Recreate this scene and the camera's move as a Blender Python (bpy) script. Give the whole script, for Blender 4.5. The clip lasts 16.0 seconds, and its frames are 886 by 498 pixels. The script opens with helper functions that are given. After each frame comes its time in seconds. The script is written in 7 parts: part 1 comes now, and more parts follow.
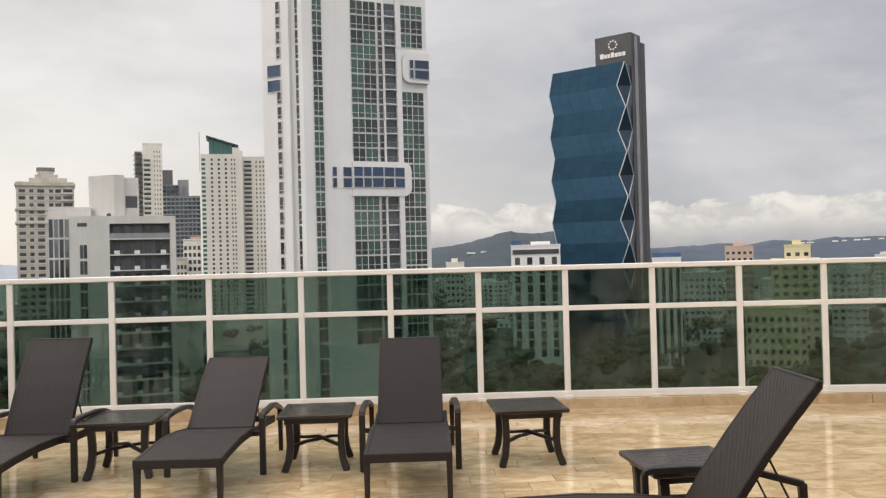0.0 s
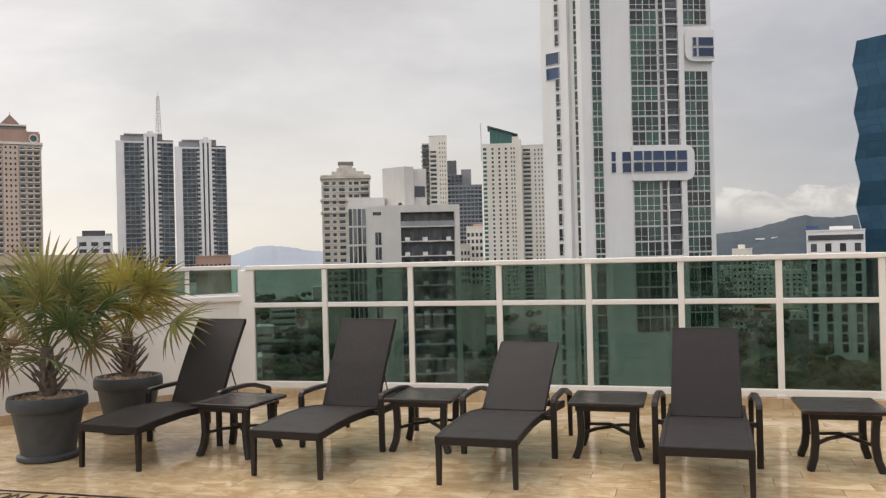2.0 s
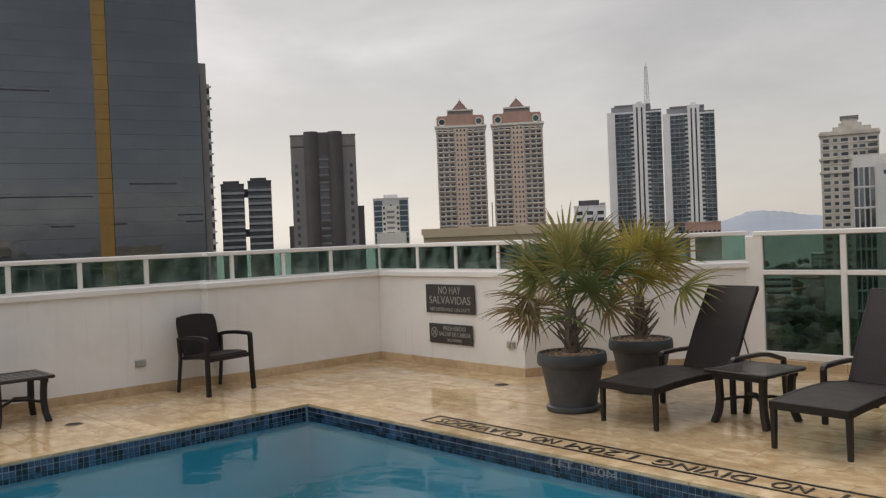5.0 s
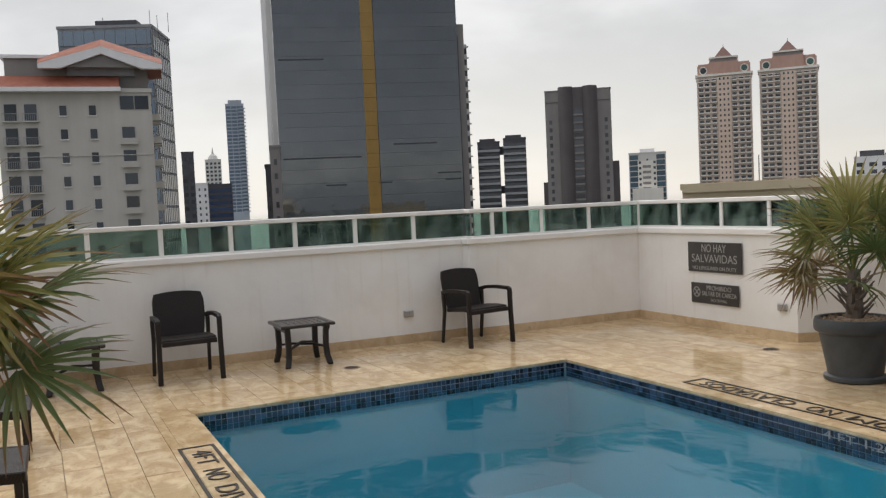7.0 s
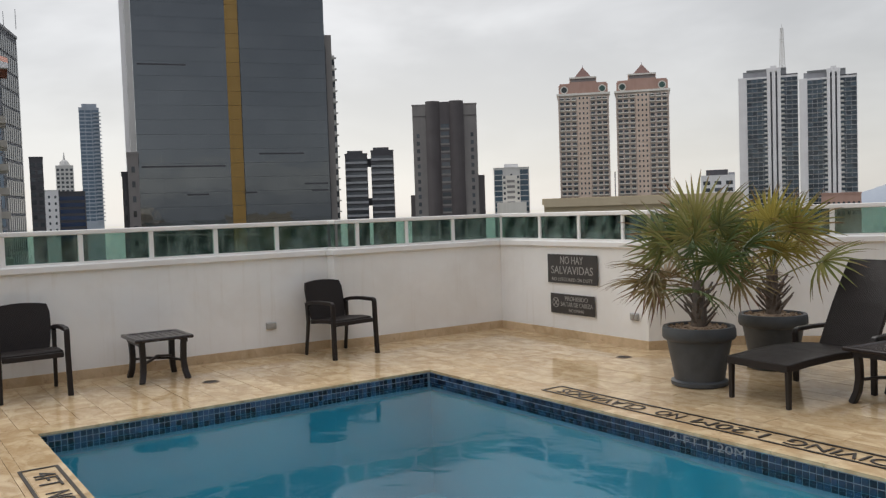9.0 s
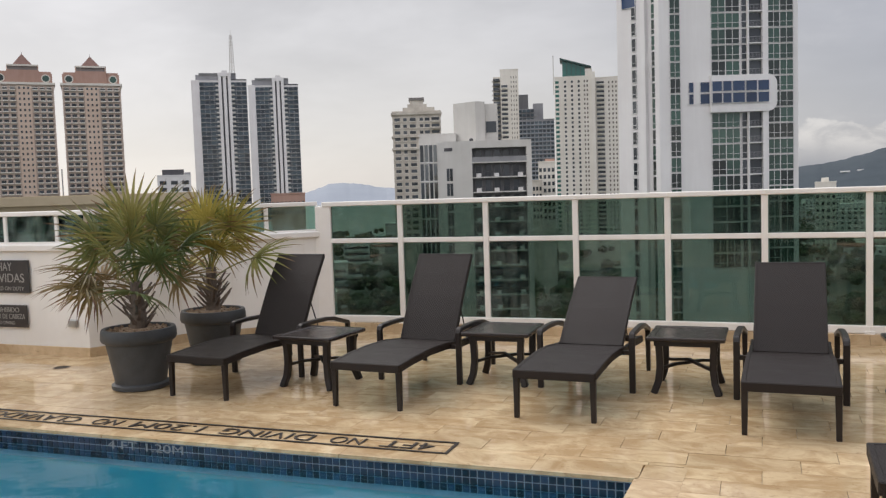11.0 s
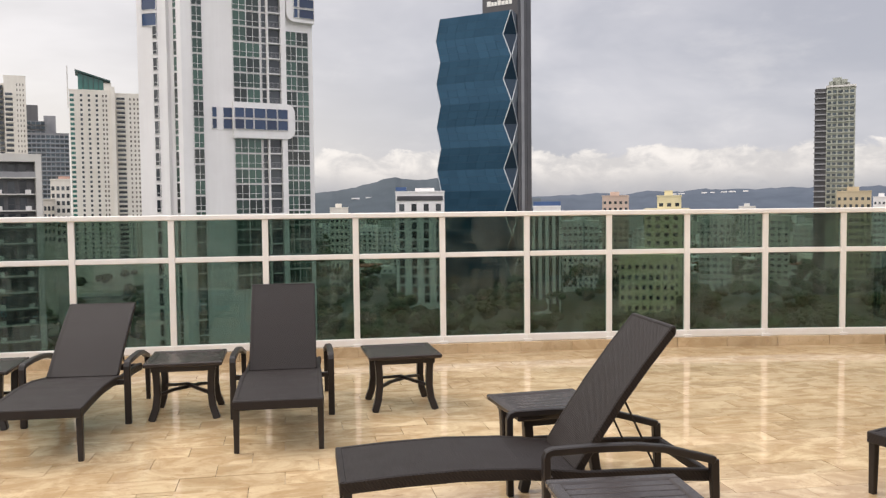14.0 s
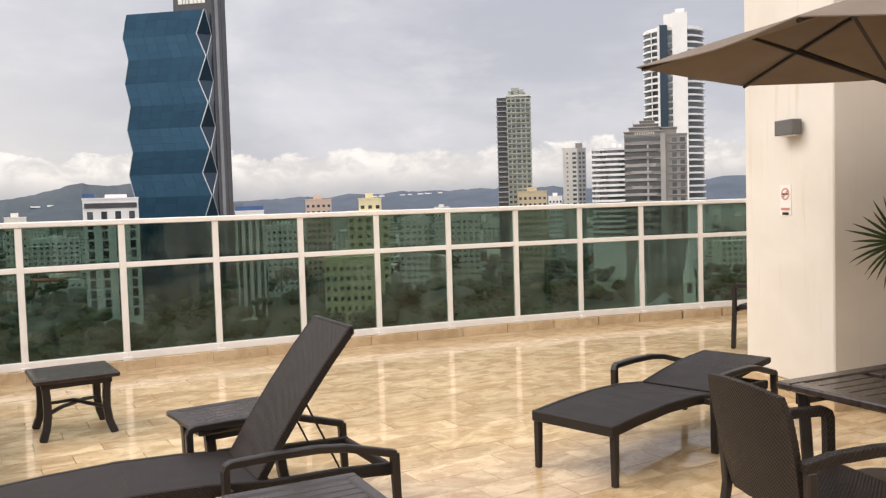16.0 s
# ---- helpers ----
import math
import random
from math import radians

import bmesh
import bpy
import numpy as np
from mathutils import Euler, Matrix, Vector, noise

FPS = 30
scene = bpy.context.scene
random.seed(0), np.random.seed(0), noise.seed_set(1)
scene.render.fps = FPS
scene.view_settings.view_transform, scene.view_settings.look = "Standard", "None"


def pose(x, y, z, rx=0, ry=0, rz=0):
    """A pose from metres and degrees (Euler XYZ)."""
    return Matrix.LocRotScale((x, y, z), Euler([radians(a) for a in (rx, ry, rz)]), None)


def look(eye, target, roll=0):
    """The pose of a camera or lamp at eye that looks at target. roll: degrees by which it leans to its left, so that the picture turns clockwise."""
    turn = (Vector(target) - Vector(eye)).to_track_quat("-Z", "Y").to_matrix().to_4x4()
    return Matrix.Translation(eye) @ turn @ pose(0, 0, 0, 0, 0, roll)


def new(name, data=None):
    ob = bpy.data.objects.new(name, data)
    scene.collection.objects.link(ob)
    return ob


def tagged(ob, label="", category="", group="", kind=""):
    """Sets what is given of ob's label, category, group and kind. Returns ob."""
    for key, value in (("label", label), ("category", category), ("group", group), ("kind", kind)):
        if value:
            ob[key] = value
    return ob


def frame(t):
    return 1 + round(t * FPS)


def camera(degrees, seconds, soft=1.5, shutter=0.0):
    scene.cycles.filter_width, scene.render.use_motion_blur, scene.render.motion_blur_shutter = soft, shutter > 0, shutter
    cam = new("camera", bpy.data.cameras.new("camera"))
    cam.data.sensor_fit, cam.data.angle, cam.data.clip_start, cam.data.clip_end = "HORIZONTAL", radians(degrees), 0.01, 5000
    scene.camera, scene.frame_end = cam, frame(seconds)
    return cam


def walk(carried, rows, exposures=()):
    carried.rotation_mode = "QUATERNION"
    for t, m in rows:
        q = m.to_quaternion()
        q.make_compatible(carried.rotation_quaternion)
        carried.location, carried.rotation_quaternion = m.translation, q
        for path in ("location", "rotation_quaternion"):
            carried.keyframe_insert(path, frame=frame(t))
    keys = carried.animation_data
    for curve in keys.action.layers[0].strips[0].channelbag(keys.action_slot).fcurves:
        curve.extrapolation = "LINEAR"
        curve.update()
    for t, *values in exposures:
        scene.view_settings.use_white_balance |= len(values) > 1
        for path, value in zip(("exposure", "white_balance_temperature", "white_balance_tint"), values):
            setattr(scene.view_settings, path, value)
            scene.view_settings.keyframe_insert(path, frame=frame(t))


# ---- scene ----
cam = camera(54.61, 16.0, soft=1.3)
PATH = [
    (0.0, pose(-0.042, -0.035, 1.600, 90.71, 1.47, -1.31)),
    (0.5, pose(-0.063, -0.037, 1.604, 90.52, 1.77, 2.86)),
    (1.0, pose(-0.078, -0.032, 1.606, 90.69, 1.90, 7.46)),
    (1.5, pose(-0.110, -0.025, 1.603, 90.46, 1.56, 11.63)),
    (2.0, pose(-0.141, -0.027, 1.606, 90.26, 1.40, 17.09)),
    (2.5, pose(-0.177, -0.034, 1.602, 89.98, 1.23, 22.80)),
    (3.0, pose(-0.197, -0.057, 1.605, 89.95, 1.22, 28.14)),
    (3.5, pose(-0.222, -0.068, 1.604, 89.99, 1.42, 33.24)),
    (4.0, pose(-0.244, -0.078, 1.602, 89.80, 1.68, 38.86)),
    (4.5, pose(-0.274, -0.100, 1.602, 89.30, 1.84, 43.86)),
    (5.0, pose(-0.298, -0.121, 1.608, 89.08, 2.30, 48.90)),
    (7.5, pose(-0.342, -0.164, 1.616, 86.94, 2.48, 67.82)),
    (8.0, pose(-0.350, -0.171, 1.611, 87.26, 2.36, 68.60)),
    (8.5, pose(-0.343, -0.165, 1.605, 87.48, 2.06, 64.82)),
    (9.0, pose(-0.323, -0.134, 1.604, 87.34, 1.93, 56.90)),
    (9.5, pose(-0.300, -0.101, 1.597, 86.68, 1.93, 46.83)),
    (10.0, pose(-0.276, -0.052, 1.595, 85.99, 1.94, 37.12)),
    (12.5, pose(-0.050, -0.011, 1.602, 86.87, 1.85, 5.35)),
    (13.0, pose(-0.029, -0.016, 1.603, 86.80, 1.64, 0.54)),
    (13.5, pose(0.007, -0.020, 1.603, 86.73, 1.22, -4.12)),
    (14.0, pose(0.031, -0.011, 1.602, 86.97, 0.59, -9.00)),
    (14.5, pose(0.078, 0.006, 1.600, 86.99, 0.61, -14.08)),
    (15.0, pose(0.125, 0.028, 1.589, 86.94, 0.96, -19.56)),
    (15.5, pose(0.162, 0.018, 1.587, 86.87, 1.29, -24.81)),
    (16.0, pose(0.189, 0.013, 1.591, 86.83, 1.70, -28.58)),
]
EXPOSURES = [(0.0, 0.02, 6900, 12), (2.0, -0.14, 6800, 12), (3.0, -0.26, 6800, 12), (3.5, -0.22, 6700, 12), (4.5, -0.42, 6700, 12), (5.0, -0.58, 6750, 12), (7.3, -0.36, 6500, 10), (8.0, -0.34, 6450, 10), (9.0, -0.42, 6450, 10), (10.0, -0.38, 6450, 11), (12.5, -0.02, 6750, 14), (14.5, 0.2, 6800, 14), (16.0, 0.28, 6850, 14)]
walk(cam, PATH, EXPOSURES)

# ---------- world, sun, exposure ----------
SUN_AZ, SUN_EL = -62.0, 38.0           # degrees east of +y, above the horizon
world = bpy.data.worlds.new("overcast_sky")
scene.world = world
world.use_nodes = True


class Graph:
    """Small helper to write node trees shortly."""

    def __init__(self, tree):
        self.t = tree
        tree.nodes.clear()

    def n(self, kind, ins=None, **props):
        node = self.t.nodes.new(kind)
        for k, v in props.items():
            setattr(node, k, v)
        for k, v in (ins or {}).items():
            self.put(node.inputs[k], v)
        return node

    def put(self, socket, v):
        if isinstance(v, bpy.types.NodeSocket):
            self.t.links.new(v, socket)
        elif isinstance(v, bpy.types.Node):
            self.t.links.new(v.outputs[0], socket)
        else:
            socket.default_value = v

    def math(self, op, a, b=0.0, c=0.0, clamp=False):
        node = self.n("ShaderNodeMath", {0: a, 1: b, 2: c}, operation=op)
        node.use_clamp = clamp
        return node.outputs[0]

    def mix(self, fac, a, b, blend="MIX"):
        node = self.n("ShaderNodeMix", data_type="RGBA", blend_type=blend)
        self.put(node.inputs[0], fac)
        self.put(node.inputs[6], a)
        self.put(node.inputs[7], b)
        return node.outputs[2]

    def ramp(self, fac, a, b):
        """0 at a, 1 at b, smooth."""
        node = self.n("ShaderNodeMapRange", {0: fac, 1: a, 2: b, 3: 0.0, 4: 1.0}, interpolation_type="SMOOTHSTEP")
        return node.outputs[0]

    def noise(self, vec, scale, detail=4.0, rough=0.55, distortion=0.0):
        node = self.n("ShaderNodeTexNoise", {"Vector": vec, "Scale": scale, "Detail": detail, "Roughness": rough, "Distortion": distortion})
        return node.outputs[0]


def rgb(r, g, b):
    return (r, g, b, 1.0)


def build_sky():
    g = Graph(world.node_tree)
    co = g.n("ShaderNodeTexCoord").outputs["Generated"]
    sep = g.n("ShaderNodeSeparateXYZ", {0: co})
    x, y, z = sep.outputs[0], sep.outputs[1], sep.outputs[2]
    sky = g.n("ShaderNodeTexSky", sky_type="NISHITA", sun_disc=False, sun_elevation=radians(SUN_EL), sun_rotation=radians(SUN_AZ))
    stretched = g.n("ShaderNodeMapping", {0: co, 3: (1.0, 1.0, 2.6)}).outputs[0]
    big = g.noise(stretched, 2.3, 5.0, 0.55, 0.3)
    fine = g.noise(stretched, 7.0, 6.0, 0.6, 0.2)
    # bright milky side towards the sea, blue-grey rain side inland
    side = g.ramp(g.math("ADD", x, g.math("MULTIPLY", big, 0.25)), -0.30, 0.45)
    bright = g.mix(g.ramp(big, 0.35, 0.68), rgb(0.80, 0.80, 0.80), rgb(1.06, 1.06, 1.06))
    dull = g.mix(g.ramp(big, 0.36, 0.66), rgb(0.53, 0.56, 0.635), rgb(0.76, 0.78, 0.84))
    col = g.mix(side, bright, dull)
    col = g.mix(g.math("MULTIPLY", g.ramp(fine, 0.5, 0.75), 0.25), col, rgb(1.06, 1.06, 1.06))
    # paler towards the horizon on the sea side
    low = g.math("SUBTRACT", 1.0, g.ramp(z, 0.0, 0.22))
    warm = g.math("MULTIPLY", low, g.math("SUBTRACT", 1.0, side))
    col = g.mix(g.math("MULTIPLY", warm, 0.55), col, rgb(1.12, 1.08, 1.0))
    # low cumulus hanging on the hills inland
    az = g.noise(g.n("ShaderNodeMapping", {0: co, 3: (1.0, 1.0, 0.0)}).outputs[0], 9.0, 3.0, 0.5)
    puff = g.noise(g.n("ShaderNodeMapping", {0: co, 3: (1.0, 1.0, 1.8)}).outputs[0], 26.0, 6.0, 0.6, 0.35)
    crest = g.math("ADD", g.math("MULTIPLY", az, 0.035), g.math("MULTIPLY", puff, 0.042))
    top = g.math("SUBTRACT", g.math("ADD", crest, 0.022), z)
    mask = g.math("MULTIPLY", g.ramp(top, -0.0015, 0.004), g.ramp(x, -0.10, 0.02))
    body = g.mix(g.ramp(puff, 0.35, 0.7), rgb(0.72, 0.725, 0.745), rgb(1.06, 1.045, 1.02))
    body = g.mix(g.ramp(top, 0.018, 0.055), body, rgb(0.50, 0.53, 0.59))
    col = g.mix(mask, col, body)
    # under the horizon: dull ground light
    col = g.mix(g.ramp(z, 0.0, -0.03), col, rgb(0.20, 0.22, 0.20))
    # the sea side glows through thinner cloud
    glow = g.math("ADD", 1.0, g.math("MULTIPLY", g.ramp(x, -0.35, -0.9), 0.35))
    col = g.mix(1.0, col, g.n("ShaderNodeCombineXYZ", {0: glow, 1: glow, 2: glow}).outputs[0], "MULTIPLY")
    # unseen southern sky raised, added to brighten facades that face the terrace
    south = g.math("ADD", 1.0, g.math("MULTIPLY", g.ramp(y, 0.0, -0.6), 0.7))
    col = g.mix(1.0, col, g.n("ShaderNodeCombineXYZ", {0: south, 1: south, 2: south}).outputs[0], "MULTIPLY")
    # overcast: the zenith is brighter than the rim
    lift = g.math("ADD", 1.0, g.math("MULTIPLY", g.ramp(z, 0.27, 0.95), 1.3))
    col = g.mix(1.0, col, g.n("ShaderNodeCombineXYZ", {0: lift, 1: lift, 2: lift}).outputs[0], "MULTIPLY")
    cloud = g.n("ShaderNodeBackground", {0: col, 1: CLOUD_STRENGTH})
    blue = g.n("ShaderNodeBackground", {0: sky, 1: 0.012})
    both = g.n("ShaderNodeAddShader", {0: cloud.outputs[0], 1: blue.outputs[0]})
    g.n("ShaderNodeOutputWorld", {0: both.outputs[0]})


CLOUD_STRENGTH = 0.74
build_sky()
sun_data = bpy.data.lights.new("sun", "SUN")
sun_data.energy, sun_data.angle, sun_data.color = 1.3, radians(25), (1.0, 0.96, 0.9)
sun = new("sun", sun_data)
sun.matrix_world = look((-40 * math.sin(radians(-SUN_AZ)), 40 * math.cos(radians(SUN_AZ)), 40), (0, 0, 0))


# ---------- materials ----------
def shader(name):
    m = bpy.data.materials.new(name)
    m.use_nodes = True
    return m, Graph(m.node_tree)


def surface(name, c1, c2, scale=3.0, rough=0.5, rough2=None, metal=0.0, bump=0.0, fine=40.0, vary=0.0, spec=0.5, stretch=(1, 1, 1), coat=0.0):
    """Two-scale mottled surface: broad tone changes, fine grain, matching roughness and relief."""
    m, g = shader(name)
    co = g.n("ShaderNodeTexCoord").outputs["Object"]
    co = g.n("ShaderNodeMapping", {0: co, 3: stretch}).outputs[0]
    broad = g.noise(co, scale, 4.0, 0.6, 0.2)
    grain = g.noise(co, fine, 3.0, 0.6)
    f = g.math("ADD", g.math("MULTIPLY", g.ramp(broad, 0.3, 0.7), 0.7), g.math("MULTIPLY", grain, 0.3))
    col = g.mix(f, rgb(*c1), rgb(*c2))
    if vary:
        rnd = g.n("ShaderNodeObjectInfo").outputs["Random"]
        k = g.math("ADD", g.math("MULTIPLY", rnd, vary), 1.0 - vary / 2)
        comb = g.n("ShaderNodeCombineXYZ", {0: k, 1: k, 2: k}).outputs[0]
        col = g.mix(1.0, col, comb, "MULTIPLY")
    r = g.math("ADD", g.math("MULTIPLY", broad, (rough2 if rough2 is not None else rough) - rough), rough)
    p = g.n("ShaderNodeBsdfPrincipled", {"Base Color": col, "Roughness": r, "Metallic": metal, "Specular IOR Level": spec, "Coat Weight": coat, "Coat Roughness": 0.1})
    if bump:
        h = g.math("ADD", grain, g.math("MULTIPLY", broad, 0.5))
        g.put(p.inputs["Normal"], g.n("ShaderNodeBump", {"Strength": bump, "Distance": 0.01, "Height": h}))
    g.n("ShaderNodeOutputMaterial", {0: p.outputs[0]})
    return m


def pane(name, tint, ior=1.5, rough=0.0, dirt=0.04):
    """Tinted sheet glass: clear passage with a tint, gloss by Fresnel, a little grime."""
    m, g = shader(name)
    co = g.n("ShaderNodeTexCoord").outputs["Object"]
    clear = g.n("ShaderNodeBsdfTransparent", {0: rgb(*tint)})
    gloss = g.n("ShaderNodeBsdfGlossy", {0: rgb(0.95, 1.0, 0.97), 1: rough})
    fr = g.n("ShaderNodeFresnel", {0: ior})
    mixed = g.n("ShaderNodeMixShader", {0: fr.outputs[0], 1: clear.outputs[0], 2: gloss.outputs[0]})
    grime = g.n("ShaderNodeBsdfDiffuse", {0: rgb(0.45, 0.55, 0.5)})
    amount = g.math("MULTIPLY", g.ramp(g.noise(co, 3.0, 5.0, 0.65), 0.35, 0.8), dirt)
    out = g.n("ShaderNodeMixShader", {0: amount, 1: mixed.outputs[0], 2: grime.outputs[0]})
    g.n("ShaderNodeOutputMaterial", {0: out.outputs[0]})
    return m


def wet_travertine(name, c1, c2, c3, gloss=(0.02, 0.12)):
    """Polished cream travertine, rain-wet: cloudy veins, brown pits, puddles that turn it glossy."""
    m, g = shader(name)
    geo = g.n("ShaderNodeNewGeometry").outputs["Position"]
    info = g.n("ShaderNodeObjectInfo").outputs["Random"]
    isl = g.n("ShaderNodeNewGeometry").outputs["Random Per Island"]
    rnd = g.math("FRACT", g.math("ADD", info, isl))
    off = g.n("ShaderNodeCombineXYZ", {0: g.math("MULTIPLY", rnd, 17.0), 1: g.math("MULTIPLY", rnd, 9.0), 2: 0.0}).outputs[0]
    co = g.n("ShaderNodeVectorMath", {0: geo, 1: off}, operation="ADD").outputs[0]
    vein = g.noise(g.n("ShaderNodeMapping", {0: co, 3: (1.0, 1.4, 1.0)}).outputs[0], 3.6, 6.0, 0.65, 0.8)
    grain = g.noise(co, 45.0, 3.0, 0.6)
    pits = g.noise(g.n("ShaderNodeMapping", {0: co, 3: (1.0, 1.8, 1.0)}).outputs[0], 15.0, 4.0, 0.7, 0.4)
    col = g.mix(g.ramp(vein, 0.36, 0.66), rgb(*c1), rgb(*c2))
    col = g.mix(g.math("MULTIPLY", g.ramp(pits, 0.57, 0.72), 0.62), col, rgb(*c3))
    k = g.math("ADD", g.math("MULTIPLY", rnd, 0.16), g.math("ADD", 0.86, g.math("MULTIPLY", grain, 0.12)))
    col = g.mix(1.0, col, g.n("ShaderNodeCombineXYZ", {0: k, 1: k, 2: k}).outputs[0], "MULTIPLY")
    wet = g.ramp(g.noise(geo, 0.8, 4.0, 0.6, 0.5), 0.33, 0.57)
    col = g.mix(g.math("MULTIPLY", wet, 0.22), col, rgb(c1[0] * 0.55, c1[1] * 0.5, c1[2] * 0.42))
    r = g.math("ADD", g.math("MULTIPLY", g.math("SUBTRACT", 1.0, wet), gloss[1] - gloss[0]), gloss[0])
    r = g.math("ADD", r, g.math("MULTIPLY", g.ramp(pits, 0.6, 0.75), 0.12))
    p = g.n("ShaderNodeBsdfPrincipled", {"Base Color": col, "Roughness": r, "Specular IOR Level": 0.5})
    h = g.math("ADD", g.math("MULTIPLY", vein, 0.6), g.math("MULTIPLY", pits, 0.3))
    g.put(p.inputs["Normal"], g.n("ShaderNodeBump", {"Strength": 0.06, "Distance": 0.01, "Height": h}))
    g.n("ShaderNodeOutputMaterial", {0: p.outputs[0]})
    return m


def woven(name, c1, c2, pitch=0.011):
    """Dark resin wicker: crossing bands with relief, damp sheen."""
    m, g = shader(name)
    co = g.n("ShaderNodeTexCoord").outputs["Object"]
    sep = g.n("ShaderNodeSeparateXYZ", {0: co})
    k = math.pi / pitch
    a = g.math("SINE", g.math("MULTIPLY", g.math("ADD", sep.outputs[0], g.math("MULTIPLY", sep.outputs[2], 0.35)), k))
    b = g.math("SINE", g.math("MULTIPLY", g.math("ADD", sep.outputs[1], g.math("MULTIPLY", sep.outputs[2], 0.9)), k))
    weave = g.math("ADD", g.math("MULTIPLY", g.math("MULTIPLY", a, b), 0.5), 0.5)
    tone = g.noise(co, 6.0, 4.0, 0.6)
    f = g.math("ADD", g.math("MULTIPLY", weave, 0.6), g.math("MULTIPLY", tone, 0.4))
    col = g.mix(f, rgb(*c1), rgb(*c2))
    p = g.n("ShaderNodeBsdfPrincipled", {"Base Color": col, "Roughness": g.math("ADD", 0.36, g.math("MULTIPLY", tone, 0.25)), "Specular IOR Level": 0.26})
    g.put(p.inputs["Normal"], g.n("ShaderNodeBump", {"Strength": 0.6, "Distance": 0.004, "Height": weave}))
    g.n("ShaderNodeOutputMaterial", {0: p.outputs[0]})
    return m


def plaster(name, c1, c2, stain=0.18):
    """White masonry paint with rain streaks and a dirty foot."""
    m, g = shader(name)
    geo = g.n("ShaderNodeNewGeometry").outputs["Position"]
    broad = g.noise(geo, 1.3, 4.0, 0.6, 0.3)
    streak = g.noise(g.n("ShaderNodeMapping", {0: geo, 3: (6.0, 6.0, 0.35)}).outputs[0], 2.2, 4.0, 0.6)
    grain = g.noise(geo, 70.0, 3.0, 0.6)
    col = g.mix(g.ramp(broad, 0.3, 0.7), rgb(*c1), rgb(*c2))
    col = g.mix(g.math("MULTIPLY", g.ramp(streak, 0.55, 0.8), stain), col, rgb(0.50, 0.40, 0.26))
    p = g.n("ShaderNodeBsdfPrincipled", {"Base Color": col, "Roughness": 0.62})
    g.put(p.inputs["Normal"], g.n("ShaderNodeBump", {"Strength": 0.15, "Distance": 0.004, "Height": grain}))
    g.n("ShaderNodeOutputMaterial", {0: p.outputs[0]})
    return m


def water(name):
    """Pool surface: clear body under a Fresnel gloss with soft ripples."""
    m, g = shader(name)
    geo = g.n("ShaderNodeNewGeometry").outputs["Position"]
    rip = g.math("ADD", g.noise(geo, 1.6, 3.0, 0.5, 0.6), g.math("MULTIPLY", g.noise(geo, 7.0, 3.0, 0.5), 0.18))
    bump = g.n("ShaderNodeBump", {"Strength": 0.16, "Distance": 0.05, "Height": rip})
    clear = g.n("ShaderNodeBsdfTransparent", {0: rgb(0.86, 0.95, 1.0)})
    gloss = g.n("ShaderNodeBsdfGlossy", {0: rgb(1, 1, 1), 1: 0.06, "Normal": bump})
    fr = g.n("ShaderNodeFresnel", {0: 1.28, 1: bump})
    out = g.n("ShaderNodeMixShader", {0: fr.outputs[0], 1: clear.outputs[0], 2: gloss.outputs[0]})
    g.n("ShaderNodeOutputMaterial", {0: out.outputs[0]})
    return m


def leaf_mat(name, green, yellow, brown):
    m, g = shader(name)
    co = g.n("ShaderNodeTexCoord").outputs["UV"]
    sep = g.n("ShaderNodeSeparateXYZ", {0: co})
    along = sep.outputs[0]
    info = g.n("ShaderNodeObjectInfo").outputs["Random"]
    isl = g.n("ShaderNodeNewGeometry").outputs["Random Per Island"]
    col = g.mix(g.ramp(g.math("ADD", g.math("MULTIPLY", info, 0.9), g.math("MULTIPLY", isl, 0.35)), 0.25, 1.05), rgb(*green), rgb(*yellow))
    tip = g.ramp(g.math("ADD", along, g.math("MULTIPLY", isl, 0.35)), 0.85, 1.25)
    col = g.mix(tip, col, rgb(*brown))
    p = g.n("ShaderNodeBsdfPrincipled", {"Base Color": col, "Roughness": 0.42, "Specular IOR Level": 0.4})
    tr = g.n("ShaderNodeBsdfTranslucent", {0: col})
    out = g.n("ShaderNodeMixShader", {0: 0.25, 1: p.outputs[0], 2: tr.outputs[0]})
    g.n("ShaderNodeOutputMaterial", {0: out.outputs[0]})
    return m


FLOOR = wet_travertine("wet_travertine", (0.505, 0.348, 0.19), (0.74, 0.575, 0.36), (0.28, 0.16, 0.07))
GROUT = surface("grout", (0.24, 0.165, 0.095), (0.36, 0.26, 0.16), 4.0, 0.5, bump=0.1)
KERB = wet_travertine("kerb_travertine", (0.50, 0.36, 0.21), (0.62, 0.47, 0.30), (0.30, 0.18, 0.10), (0.25, 0.45))
WALLP = plaster("white_wall_paint", (0.76, 0.73, 0.68), (0.83, 0.81, 0.77))
CREAM = plaster("cream_wall_paint", (0.655, 0.605, 0.535), (0.71, 0.665, 0.60), 0.5)
FRAME = surface("white_frame_paint", (0.76, 0.72, 0.67), (0.84, 0.81, 0.77), 2.0, 0.42, 0.5, bump=0.03, fine=90)
GLASS = pane("green_glass", (0.35, 0.45, 0.40), dirt=0.12)
# extra grime lightens the parapet panes in place of a brighter view behind
GLASS_DIM = pane("clouded_green_glass", (0.48, 0.62, 0.56), dirt=0.42)
WICKER = woven("dark_wicker", (0.008, 0.006, 0.0055), (0.030, 0.022, 0.019), 0.009)
METAL = surface("dark_bronze_paint", (0.013, 0.010, 0.009), (0.027, 0.021, 0.019), 5.0, 0.30, 0.42, bump=0.04, fine=120, spec=0.35)
